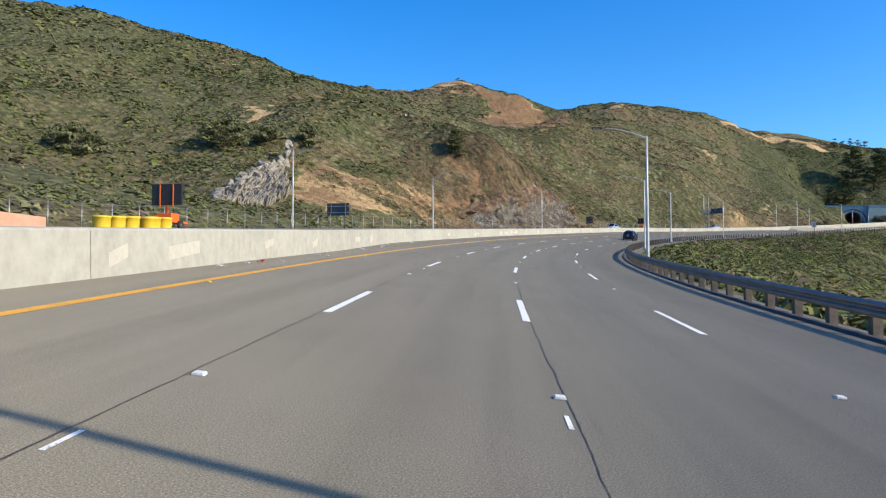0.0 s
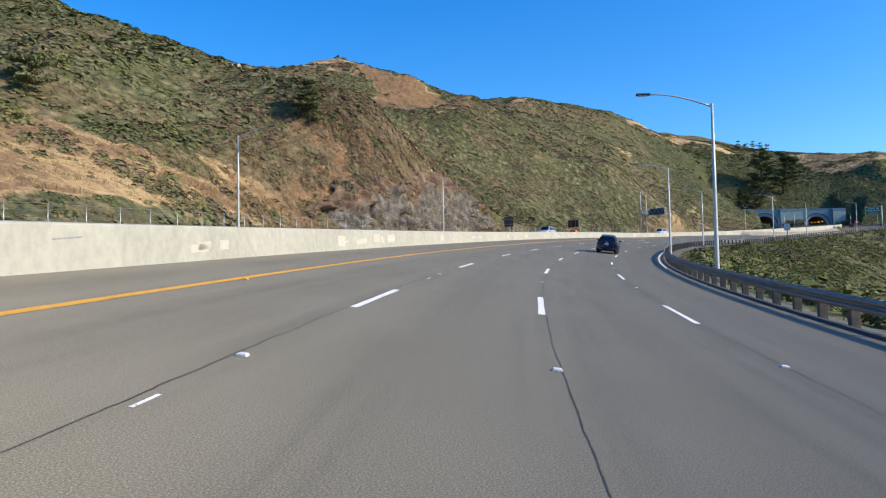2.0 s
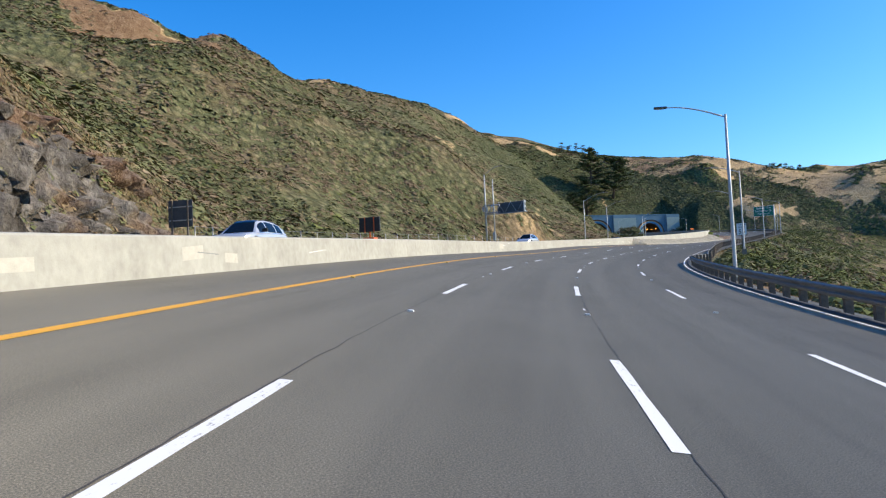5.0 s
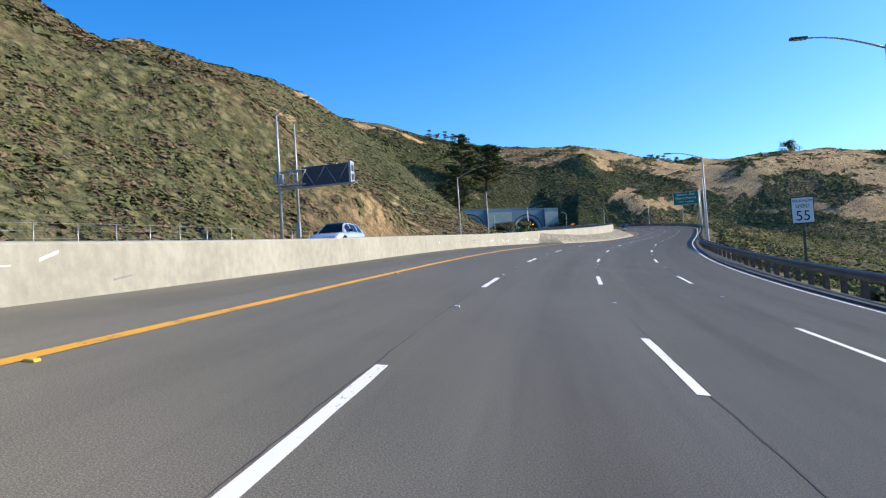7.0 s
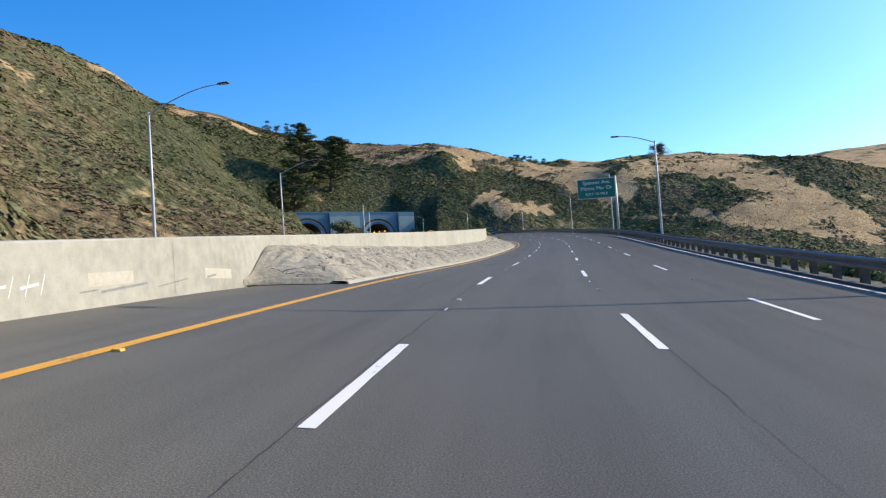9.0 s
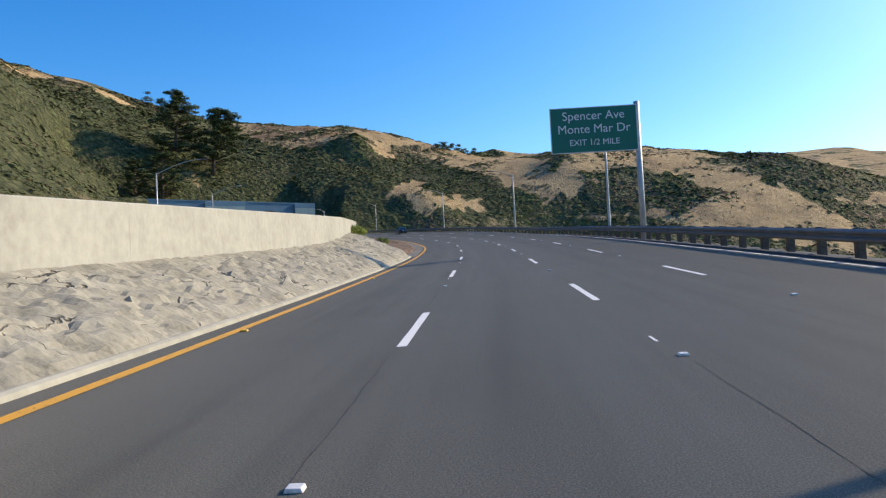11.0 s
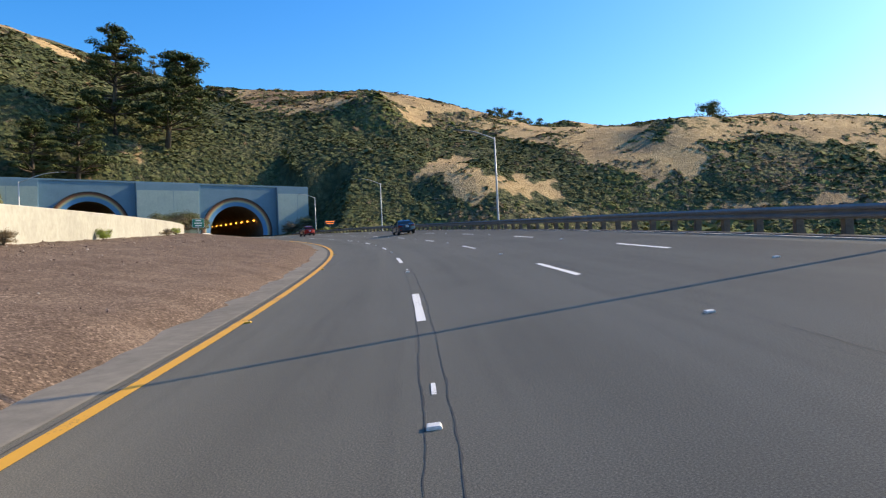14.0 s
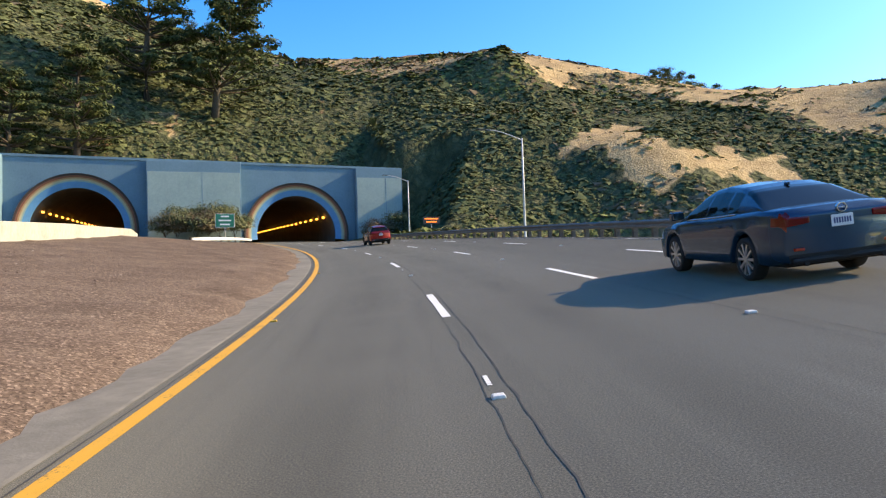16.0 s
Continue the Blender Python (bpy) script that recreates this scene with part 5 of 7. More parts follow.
# slanting beds: the relief stands out towards the road
beds = np.c_[cq[:, 0] + 0.55 * c_z, c_z * 1.5 - 0.35 * cq[:, 0]]
jag = 1.15 * np.abs(waves(beds, 3.6, 141)) + 0.8 * np.abs(waves(beds * np.array([0.6, 1.6]), 1.5, 142)) + 0.4 * np.abs(waves(beds * np.array([0.5, 1.9]), 0.9, 143))
jag += 0.35 * ((beds[:, 0] * 0.7 + 0.5 * waves(beds, 2.4, 146)) % 1.0)
c_p = road_points(cq[:, 0], cq[:, 1] + fade * (0.25 + jag) - (1 - fade) * 0.7)
c_p[:, 2] = c_z - 0.1
n_s, n_d = c_s.shape
ci = np.arange(n_s * n_d).reshape(n_s, n_d)
me = mesh_of("rock_face", c_p, np.stack([ci[:-1, :-1], ci[:-1, 1:], ci[1:, 1:], ci[1:, :-1]], -1).reshape(-1, 4), SLATE.m, True)
low = 0.24 + 0.75 * step(rise, top_h - 2.2, top_h + 1.0) + 0.5 * (1 - step(cq[:, 0], 134, 146)) + 0.25 * step(cq[:, 0], 180, 190)
me.attributes.new("rust", "FLOAT", "POINT").data.foreach_set("value", low.astype(np.float32))
tagged(new("rock_face", me), "jagged grey and rusty rock of the road cutting", "rock face", kind="structure")
for k, (x, y, sz2) in enumerate([(47, 305, 2.4), (45, 303, 1.8), (50, 307, 2.0), (43, 304, 1.3), (-8.6, 179.5, 0.9), (-7.4, 180.2, 0.7), (-10, 180, 0.6)]):
    rock((x, y, ground_at(x, y) + 0.05), sz2, ROCK_GREY if k < 4 else ROCK_PALE, 300 + k, "weathered rock outcrop on the hill")

WHITE_ROCK = speckled("white_stained_rock", (0.5, 0.5, 0.48), (0.78, 0.77, 0.74), 3, 0.85)
for k, (dx, dz, sz2) in enumerate([(0, 0.25, 0.34), (0.35, 0.5, 0.26), (-0.3, 0.1, 0.22)]):
    rock((21.3 + dx, 171.9 + 0.6 * dx, ground_at(21.3 + dx, 171.9 + 0.6 * dx) + dz), sz2, WHITE_ROCK, 340 + k, "small white stained rock on the cut slope", 0.9, 1.3)

# ---- rubble bank, sprayed with mortar, against the wall ----
MORTAR = Mat("sprayed_mortar", 0.95, spec=0.2)
mp = MORTAR.coords()
n_a, n_b = MORTAR.noise(mp, 0.9, 6, 0.65), MORTAR.noise(mp, 9, 4, 0.6)
skin = MORTAR.ramp(MORTAR.maths("ADD", MORTAR.maths("MULTIPLY", n_a, 0.65), MORTAR.maths("MULTIPLY", n_b, 0.35)), [(0.34, (0.145, 0.135, 0.108)), (0.46, (0.275, 0.256, 0.204)), (0.64, (0.40, 0.372, 0.298))])
# long slanting cracks between the slabs
bent = MORTAR.t.nodes.new("ShaderNodeVectorMath")
bent.operation = "MULTIPLY_ADD"
sway = MORTAR.node("ShaderNodeTexNoise", Scale=1.1, Detail=4.0)
MORTAR.link(mp, sway.inputs["Vector"])
MORTAR.link(sway.outputs["Color"], bent.inputs[0])
bent.inputs[1].default_value = (1.3, 1.3, 1.3)
MORTAR.link(MORTAR.coords("Object", (0.70, 0.70, 2.6)), bent.inputs[2])
split = MORTAR.node("ShaderNodeTexVoronoi", Scale=0.95)
split.feature = "DISTANCE_TO_EDGE"
MORTAR.link(bent.outputs[0], split.inputs["Vector"])
here = MORTAR.smooth(MORTAR.noise(mp, 0.9, 3), 0.52, 0.64)
gap = MORTAR.maths("MULTIPLY", MORTAR.maths("SUBTRACT", 1.0, MORTAR.smooth(split.outputs["Distance"], 0.004, 0.026)), here)
MORTAR.base(MORTAR.mix(gap, skin, (0.095, 0.087, 0.072)))
MORTAR.bump(MORTAR.maths("SUBTRACT", MORTAR.maths("MULTIPLY", n_b, 0.35), gap), 0.9, 0.07)
s_m = np.arange(271.5, 363, 0.15)
u_m = np.linspace(0, 1, 26)
wide = step(s_m, 271.5, 273.6)
kerb_d = -5.7 + wide * 2.25
into = step(s_m, 325, 356)
top_z = (0.05 + 0.85 * step(s_m, 271.5, 273.4) + 0.2 * step(s_m, 300, 330)) * (1 - into) + (dirt_z(s_m, np.ones(len(s_m))) + 0.16) * into
rows = []
for u in u_m:
    d = wall_d(s_m) + 0.02 + (kerb_d - wall_d(s_m)) * u
    q = np.c_[s_m, np.full(len(s_m), u * 2.6)]
    rough = 0.14 * waves(q, 2.3, 51) + 0.10 * np.abs(waves(q, 0.9, 52)) + 0.05 * waves(q, 0.45, 53) - 0.20 * np.clip(1 - np.abs(waves(q * np.array([1, 1.6]), 1.9, 54)) * 7, 0, 1)
    slab = 0.55 * q[:, 0] + 0.9 * q[:, 1] + 0.8 * waves(q, 4.2, 55) + 0.35 * waves(q, 1.3, 56)
    other = -0.42 * q[:, 0] + 0.75 * q[:, 1] + 0.7 * waves(q, 3.4, 57)
    rough = 0.40 * rough + 0.085 * (slab % 1.0) + 0.06 * (other % 1.0) - 0.06
    z = top_z * (1 - u) ** 0.8 + 0.12 * (1 - u) + rough * np.minimum(1, 4 * u * (1 - u) + 0.25) * wide + 0.01
    z = np.where(u > 0.93, 0.02 + 0.10 * (1 - u) / 0.07, z)
    tip = 359.2 + 1.9 * (1 - u) + 0.25 * waves(q, 1.1, 58)
    z = z - 0.9 * step(s_m, tip, tip + 0.35)
    rows.append((d, z))
bank = strip("rubble_bank", s_m, rows, MORTAR.m)
tagged(bank, "cracked grey mortar bank against the barrier", "rubble bank", kind="structure")
apron = strip("kerb", np.arange(273, 361, 1.5), [(-3.95, 0.02), (-3.86, 0.09), (-3.50, 0.085), (-3.44, 0.06), (-3.42, -0.02)], PALE_KERB)
tagged(apron, "pale narrow concrete kerb below the mortar bank", "kerb", kind="structure")

# ---- gravel on the dirt island ----
r = np.random.RandomState(77)
n_g = 17000
g_s, g_u = 360.5 + 122 * r.uniform(0, 1, n_g) ** 1.6, r.uniform(0.0, 1, n_g)
g_e = -LANE - 0.55 - np.interp(g_s, [346, 380, 440, 552], [0.7, 0.65, 0.6, 0.3])
g_p = road_points(g_s, g_e + (wall_d(g_s) - 0.2 - g_e) * g_u, dirt_z(g_s, g_u))
g_r = np.minimum(r.gamma(1.5, 0.014, n_g) + 0.015 + 0.03 * (r.uniform(size=n_g) < 0.03), 0.055)
octa = np.array([(1, 0, 0), (0, 1, 0), (-1, 0, 0), (0, -1, 0), (0, 0, 0.7), (0, 0, -0.7)], float)
tri = np.array([(0, 1, 4), (1, 2, 4), (2, 3, 4), (3, 0, 4), (1, 0, 5), (2, 1, 5), (3, 2, 5), (0, 3, 5)])
verts = g_p[:, None] + octa[None] * g_r[:, None, None] * r.uniform(0.6, 1.4, (n_g, 6, 3))
PEBBLE = Mat("pebbles", 0.9)
geo = PEBBLE.t.nodes.new("ShaderNodeNewGeometry")
PEBBLE.base(PEBBLE.ramp(geo.outputs["Random Per Island"], [(0.0, (0.08, 0.052, 0.04)), (0.55, (0.18, 0.122, 0.09)), (0.93, (0.34, 0.27, 0.22)), (1.0, (0.48, 0.44, 0.39))]))
gravel = new("gravel", mesh_of("gravel", verts.reshape(-1, 3), (tri[None] + 6 * np.arange(n_g)[:, None, None]).reshape(-1, 3), PEBBLE.m))
tagged(gravel, "loose reddish gravel and stones on the dirt", "gravel", kind="stuff")


def bush(where, size, seed, material, label):
    b = empty("bush", Matrix.Translation(where), label, "bush", "bushes by the tunnel road")
    rr = random.Random(seed)
    bm = bmesh.new()
    for _ in range(9):
        a = rr.uniform(0, 6.28)
        tube(bm, [(0, 0, -0.1), (math.cos(a) * size * 0.35, math.sin(a) * size * 0.35, size * 0.5), (math.cos(a) * size * 0.7, math.sin(a) * size * 0.7, size * 0.95)], [0.02, 0.014, 0.006], 5, False)
    part("stems", bm, BARK, b)
    cs = [(rr.gauss(0, 0.35) * size, rr.gauss(0, 0.35) * size, size * rr.uniform(0.18, 0.80)) for _ in range(18)]
    c = leaf_cloud("leaves", cs, [size * rr.uniform(0.30, 0.46) for _ in cs], 380, 0.062, material, seed, 0.9)
    c.parent = b
    return b


def on_dirt(s, u):
    e = -LANE - 0.55 - float(np.interp(s, [346, 380, 440, 552], [0.7, 0.65, 0.6, 0.3]))
    return Vector(road_points(s, e + (float(wall_d(s)) - 0.2 - e) * u, float(dirt_z(np.array([s]), u)[0])))


for k, (s, u, sz2, mat) in enumerate([(365.4, 0.42, 0.62, BRIGHT), (363.4, 0.95, 0.9, BRIGHT), (373.5, 0.95, 0.9, BRIGHT), (377.8, 0.94, 0.75, BRIGHT), (391.0, 0.94, 0.6, BRIGHT), (404, 0.95, 0.65, BRIGHT), (420, 0.95, 0.5, SAGE), (432, 0.94, 0.55, BRIGHT), (452, 0.93, 0.5, SAGE), (460, 0.95, 0.6, BRIGHT)]):
    bush(on_dirt(s, u), sz2, 500 + k, mat, "bright green wild bush on the dirt bank")
for k, (u, v, sz2) in enumerate([(4.0, -4.4, 3.6), (6.5, -4.8, 4.5), (9.5, -4.8, 4.2), (8.0, -6.6, 3.3), (2.5, -5, 2.5), (11.5, -5.4, 3.0), (32.0, -4.8, 2.6), (35.5, -4.4, 3.2)]):
    q = face_at(u, v, 0)
    q.z = 36.0 if u < 14 else ground_at(q.x, q.y)
    bush(q, sz2, 540 + k, SAGE if k % 3 == 0 else SCRUB, "overgrown olive bush in front of the tunnel portal")


# ---- vehicles ----
def car_paint(name, colour, metal=0.5):
    m = Mat(name, 0.24, metal, colour)
    m.b.inputs["Coat Weight"].default_value = 0.4
    m.b.inputs["Specular IOR Level"].default_value = 0.3
    m.b.inputs["Coat Roughness"].default_value = 0.04
    flake = m.noise(m.coords(), 900, 2)
    m.base(m.mix(m.maths("MULTIPLY", flake, 0.35), colour, tuple(min(1, c * 1.9) for c in colour)))
    return m.m


GLASS = Mat("tinted_car_glass", 0.03, 0.0, (0.006, 0.008, 0.009), 0.18).m
RUBBER = speckled("tyre_rubber", (0.012, 0.012, 0.012), (0.03, 0.03, 0.03), 20, 0.85)
CLADDING = speckled("black_plastic", (0.006, 0.006, 0.007), (0.014, 0.014, 0.015), 15, 0.55, 0, 60, 0.1, 0.01, 0.25)
DARK_ALLOY = speckled("dark_alloy_rim", (0.08, 0.08, 0.083), (0.17, 0.17, 0.175), 8, 0.35, 0.8, 60, 0.05)
MIRROR = Mat("mirror_glass", 0.04, 1.0, (0.10, 0.11, 0.12)).m
ALLOY = speckled("alloy_rim", (0.42, 0.42, 0.43), (0.6, 0.6, 0.61), 8, 0.3, 0.85, 60, 0.05)
CHROME = Mat("chrome", 0.12, 1.0, (0.75, 0.75, 0.76)).m
RED_LENS = Mat("red_lamp_lens", 0.12, 0.0, (0.15, 0.004, 0.005)).m
AMBER_LENS = Mat("orange_reflector", 0.25, 0.0, (0.42, 0.035, 0.012)).m
CLEAR_LENS = Mat("clear_lamp_lens", 0.08, 0.2, (0.6, 0.62, 0.64)).m
PLATE = speckled("number_plate", (0.62, 0.62, 0.64), (0.74, 0.74, 0.75), 30, 0.4)
PLATE_INK = Mat("plate_ink", 0.5, 0.0, (0.05, 0.06, 0.16)).m
VOID = Mat("dark_underbody", 0.9, 0.0, (0.01, 0.01, 0.01)).m


def wheel_meshes(radius, width, spokes, alloy):
    """Tyre and rim, axle along x, outer face towards -x."""
    bm = bmesh.new()
    prof = [(0.73, 0.46), (0.80, 0.5), (0.93, 0.47), (0.985, 0.38), (1.0, 0.2), (1.0, -0.2), (0.985, -0.38), (0.93, -0.47), (0.80, -0.5), (0.73, -0.46)]
    n = 32
    rings = [[bm.verts.new((w * width, math.cos(2 * math.pi * k / n) * f * radius, math.sin(2 * math.pi * k / n) * f * radius)) for f, w in prof] for k in range(n)]
    for k in range(n):
        a, b = rings[k], rings[(k + 1) % n]
        for j in range(len(prof) - 1):
            bm.faces.new((a[j], a[j + 1], b[j + 1], b[j])).smooth = True
    tyre = bpy.data.meshes.new("wheel")
    bm.to_mesh(tyre)
    bm.free()
    tyre.materials.append(RUBBER)
    bm = bmesh.new()
    R = radius * 0.78
    for k in range(spokes):
        for off in (-0.17, 0.17):
            a = 2 * math.pi * k / spokes + off
            m = pose(0, 0, 0, math.degrees(a), 0, 0)
            box(bm, (-width * 0.46, 0.05, -0.014), (-width * 0.32, R * 0.98, 0.014), 0.004, m @ pose(0, 0, 0, math.degrees(-off * 0.8), 0, 0))
    for f0, f1, x0 in ((0.93, 1.0, -0.46), (0.0, 0.2, -0.46)):
        ring = [[bm.verts.new((x * width, math.cos(2 * math.pi * k / n) * f * R, math.sin(2 * math.pi * k / n) * f * R)) for f, x in ((f0, -0.3), (f0, x0), (f1, x0), (f1, -0.3))] for k in range(n)]
        for k in range(n):
            for j in range(3):
                bm.faces.new((ring[k][j], ring[k][j + 1], ring[(k + 1) % n][j + 1], ring[(k + 1) % n][j]))
    rim = bpy.data.meshes.new("rim")
    bm.to_mesh(rim)
    bm.free()
    rim.materials.append(alloy)
    bm = bmesh.new()
    bmesh.ops.create_circle(bm, cap_ends=True, radius=R, segments=24, matrix=pose(-width * 0.1, 0, 0, 0, 90, 0))
    hub = bpy.data.meshes.new("brake_disc")
    bm.to_mesh(hub)
    bm.free()
    hub.materials.append(VOID)
    return tyre, rim, hub


def car(m, label, colour, spec, category="car"):
    """A car with its nose towards +y. spec: length, width, wheel radius, axle places, and the lines of bonnet and roof as (y, z) knots."""
    L, Wd, R, ax_f, ax_r = spec["size"]
    top, roof = spec["top"], spec["roof"]
    thing = empty("car", m, label, category)
    paintwork = car_paint("car_paint_" + spec["name"], colour)
    half = Wd / 2
    ys = np.unique(np.r_[np.linspace(-L / 2, L / 2, 74), [ax_f - R - 0.05, ax_f + R + 0.05, ax_r - R - 0.05, ax_r + R + 0.05]])

    def curve(knots, y):
        k = sorted(knots)
        return float(np.interp(y, [a for a, _ in k], [b for _, b in k]))

    def width_at(y):
        e = max(0.0, (abs(y) - (L / 2 - 0.65)) / 0.65)
        return half * (1 - (0.20 if y > 0 else 0.13) * e ** 2.4)

    def low_at(y):
        z = 0.24 + (0.13 if spec["clad"] and y < 0 else 0.05) * max(0, (abs(y) - (L / 2 - 0.4)) / 0.4)
        for ya in (ax_f, ax_r):
            if abs(y - ya) < R + 0.055:
                z = max(z, R * 0.98 + math.sqrt(max(0, (R + 0.055) ** 2 - (y - ya) ** 2)))
        return z

    buckets = {}

    def put(key, quad):
        buckets.setdefault(key, []).append(quad)

    body_rows = []
    for y in ys:
        w, z0, zt = width_at(y), low_at(y), curve(top, y)
        mid = min(max(z0 + 0.10, 0.60), zt - 0.16)
        rows = [(w * 0.93, z0), (w * 0.985, z0 + 0.03), (w * 0.998, max(z0 + 0.06, 0.40)), (w, max(mid, z0 + 0.09)), (w * 0.992, max(zt - 0.22, z0 + 0.11)), (w * 0.972, zt - 0.10), (w * 0.945, zt - 0.035), (w * 0.90, zt - 0.004), (w * 0.55, zt + 0.016), (0.0, zt + 0.022)]
        body_rows.append([(x, y, z) for x, z in rows])
    lamps = spec["lamps"]
    for i in range(len(ys) - 1):
        for j in range(9):
            y, z = (ys[i] + ys[i + 1]) / 2, (body_rows[i][j][2] + body_rows[i][j + 1][2]) / 2
            key = "body"
            if j < 2 and spec["clad"]:
                key = "sill_cladding"
            if y < lamps[0] and lamps[1] < z < lamps[2] and 3 <= j <= 6:
                key = "tail_light"
            if y > L / 2 - 0.42 and 0.60 < z < 0.80 and 3 <= j <= 6:
                key = "headlight"
            for side in (1, -1):
                q = [body_rows[i][j], body_rows[i + 1][j], body_rows[i + 1][j + 1], body_rows[i][j + 1]]
                q = [(side * a, b, c) for a, b, c in (q if side > 0 else q[::-1])]
                put((key, side) if key in ("tail_light", "headlight") else (key, 0), q)
    y_f, y_r = roof[-1][0], roof[0][0]
    gy = np.unique(np.r_[np.linspace(y_r, y_f, 46), [a for a, _ in roof]])
    g_rows = []
    for y in gy:
        zb, zr = curve(top, y) - 0.03, max(curve(roof, y), curve(top, y) + 0.004)
        k = min(1, (zr - zb) / 0.5)
        wb = min(half * 0.905, width_at(y) * 0.915)
        wr = wb - 0.25 * k
        z1 = zr - 0.05 * k
        g_rows.append([(wb, y, zb), (wb - 0.012, y, zb + (z1 - zb) * 0.12), (wb + (wr - wb) * 0.5 + 0.012, y, zb + (z1 - zb) * 0.55), (wr + 0.012, y, zb + (z1 - zb) * 0.90), (wr - 0.02, y, z1 + 0.012 * k), (wr * 0.86, y, zr - 0.012 * k), (wr * 0.5, y, zr), (0, y, zr + 0.01)])
    wind, back = spec["screens"]
    for i in range(len(gy) - 1):
        y = (gy[i] + gy[i + 1]) / 2
        for j in range(7):
            key = "body"
            if 1 <= j <= 2:
                for n_w, (a, b) in enumerate(spec["windows"]):
                    if a < y < b:
                        key = "side_window"
            if j >= 5 or (j >= 3 and y < back[1]):
                if wind[0] < y < wind[1]:
                    key = "windscreen"
                if back[0] < y < back[1]:
                    key = "rear_window"
            for side in (1, -1):
                q = [g_rows[i][j], g_rows[i + 1][j], g_rows[i + 1][j + 1], g_rows[i][j + 1]]
                q = [(side * a, b, c) for a, b, c in (q if side > 0 else q[::-1])]
                n_win = next((n for n, (a, b) in enumerate(spec["windows"]) if a < y < b), 0)
                put((key, side * (n_win + 1)) if key == "side_window" else (key, 0), q)
    for end, rows in ((-1, body_rows[0]), (1, body_rows[-1])):
        c = [(0, rows[0][1], rows[0][2])] + rows
        for j in range(len(rows) - 1):
            for side in (1, -1):
                mid_z = (rows[j][2] + rows[j + 1][2]) / 2
                q = [rows[j], rows[j + 1], (0, rows[j + 1][1] + end * 0.05, rows[j + 1][2]), (0, rows[j][1] + end * 0.05, rows[j][2])]
                q = [(side * a, b, cc) for a, b, cc in (q if side * end < 0 else q[::-1])]
                put(("bumper" if j < 2 else "body", end if j < 2 else 0), q)
    mats = {"body": paintwork, "sill_cladding": CLADDING, "bumper": CLADDING, "tail_light": RED_LENS, "headlight": CLEAR_LENS, "side_window": GLASS, "windscreen": GLASS, "rear_window": GLASS}
    for (key, _), quads in buckets.items():
        bm = bmesh.new()
        seen = {}
        for q in quads:
            vs = []
            for p in q:
                kk = tuple(round(c, 4) for c in p)
                if kk not in seen:
                    seen[kk] = bm.verts.new(p)
                if seen[kk] not in vs:
                    vs.append(seen[kk])
            if len(vs) > 2:
                try:
                    bm.faces.new(vs).smooth = True
                except ValueError:
                    pass
        part(key, bm, mats[key], thing)
    bm = bmesh.new()
    box(bm, (-half * 0.86, -L / 2 + (0.5 if spec["clad"] else 0.12), 0.22), (half * 0.86, L / 2 - 0.12, 0.62), 0.05)
    part("underbody", bm, VOID, thing)
    tyre, rim, hub = wheel_meshes(R, 0.225, 10, DARK_ALLOY if spec["clad"] else ALLOY)
    for ya in (ax_f, ax_r):
        for side in (-1, 1):
            w = shared("wheel", tyre, pose(side * (half - 0.125), ya, R, 0, 0, 0 if side < 0 else 180), thing)
            shared("rim", rim, Matrix(), w)
            shared("brake_disc", hub, Matrix(), w)
    for side in (-1, 1):
        bm = bmesh.new()
        box(bm, (-0.13, -0.07, -0.07), (0.10, 0.07, 0.08), 0.035, pose(side * (half + 0.10), spec["mirror"], curve(top, spec["mirror"]) + 0.09))
        mir = part("mirror", bm, CLADDING if spec["clad"] else paintwork, thing)
        bm = bmesh.new()
        box(bm, (-0.11, -0.085, -0.055), (0.09, -0.066, 0.065), 0.008, pose(side * (half + 0.10), spec["mirror"], curve(top, spec["mirror"]) + 0.09))
        part("glass", bm, MIRROR, mir)
        for a, b in spec["windows"][:2]:
            bm = bmesh.new()
            yh = a + 0.14
            box(bm, (-0.012, -0.09, -0.014), (0.022, 0.09, 0.014), 0.008, pose(side * half * 0.985, yh, curve(top, yh) - 0.16, 0, 0, 0 if side > 0 else 180))
            part("door_handle", bm, paintwork, thing)
        a, b = spec["windows"][0][0], spec["windows"][-1][1]
        yy = np.linspace(a, b, 10)
        part("window_trim", tube(bmesh.new(), [(side * (min(half * 0.905, width_at(y) * 0.915) + 0.004), y, curve(top, y) + 0.0) for y in yy], [0.011] * 10, 6), CHROME, thing)
    yb = -L / 2 - 0.02
    zp = spec["plate"]
    bm = bmesh.new()
    box(bm, (-0.155, yb - 0.035, zp - 0.08), (0.155, yb - 0.02, zp + 0.08), 0.006)
    plate = part("number_plate", bm, PLATE, thing, "pale number plate with a dark bar")
    bm = bmesh.new()
    for k in range(7):
        box(bm, (-0.125 + 0.037 * k, yb - 0.038, zp - 0.038), (-0.125 + 0.037 * k + 0.024, yb - 0.034, zp + 0.038))
    part("bars", bm, PLATE_INK, plate)
    z_lo, z_hi = lamps[1], lamps[2]
    for side in (-1, 1):
        bm = bmesh.new()
        box(bm, (half * 0.50, yb - 0.046, z_lo + 0.02), (half * 0.86, yb + 0.09, z_hi - 0.02), 0.02)
        for v in bm.verts:
            v.co.x *= side
            v.co.z += (0.03 if v.co.z < (z_lo + z_hi) / 2 else -0.01) * (1 - (abs(v.co.x) / half - 0.50) / 0.36)
            v.co.y += 0.055 * abs(v.co.x) / half
        bmesh.ops.recalc_face_normals(bm, faces=bm.faces)
        part("tail_light", bm, RED_LENS, thing)
    bm = bmesh.new()
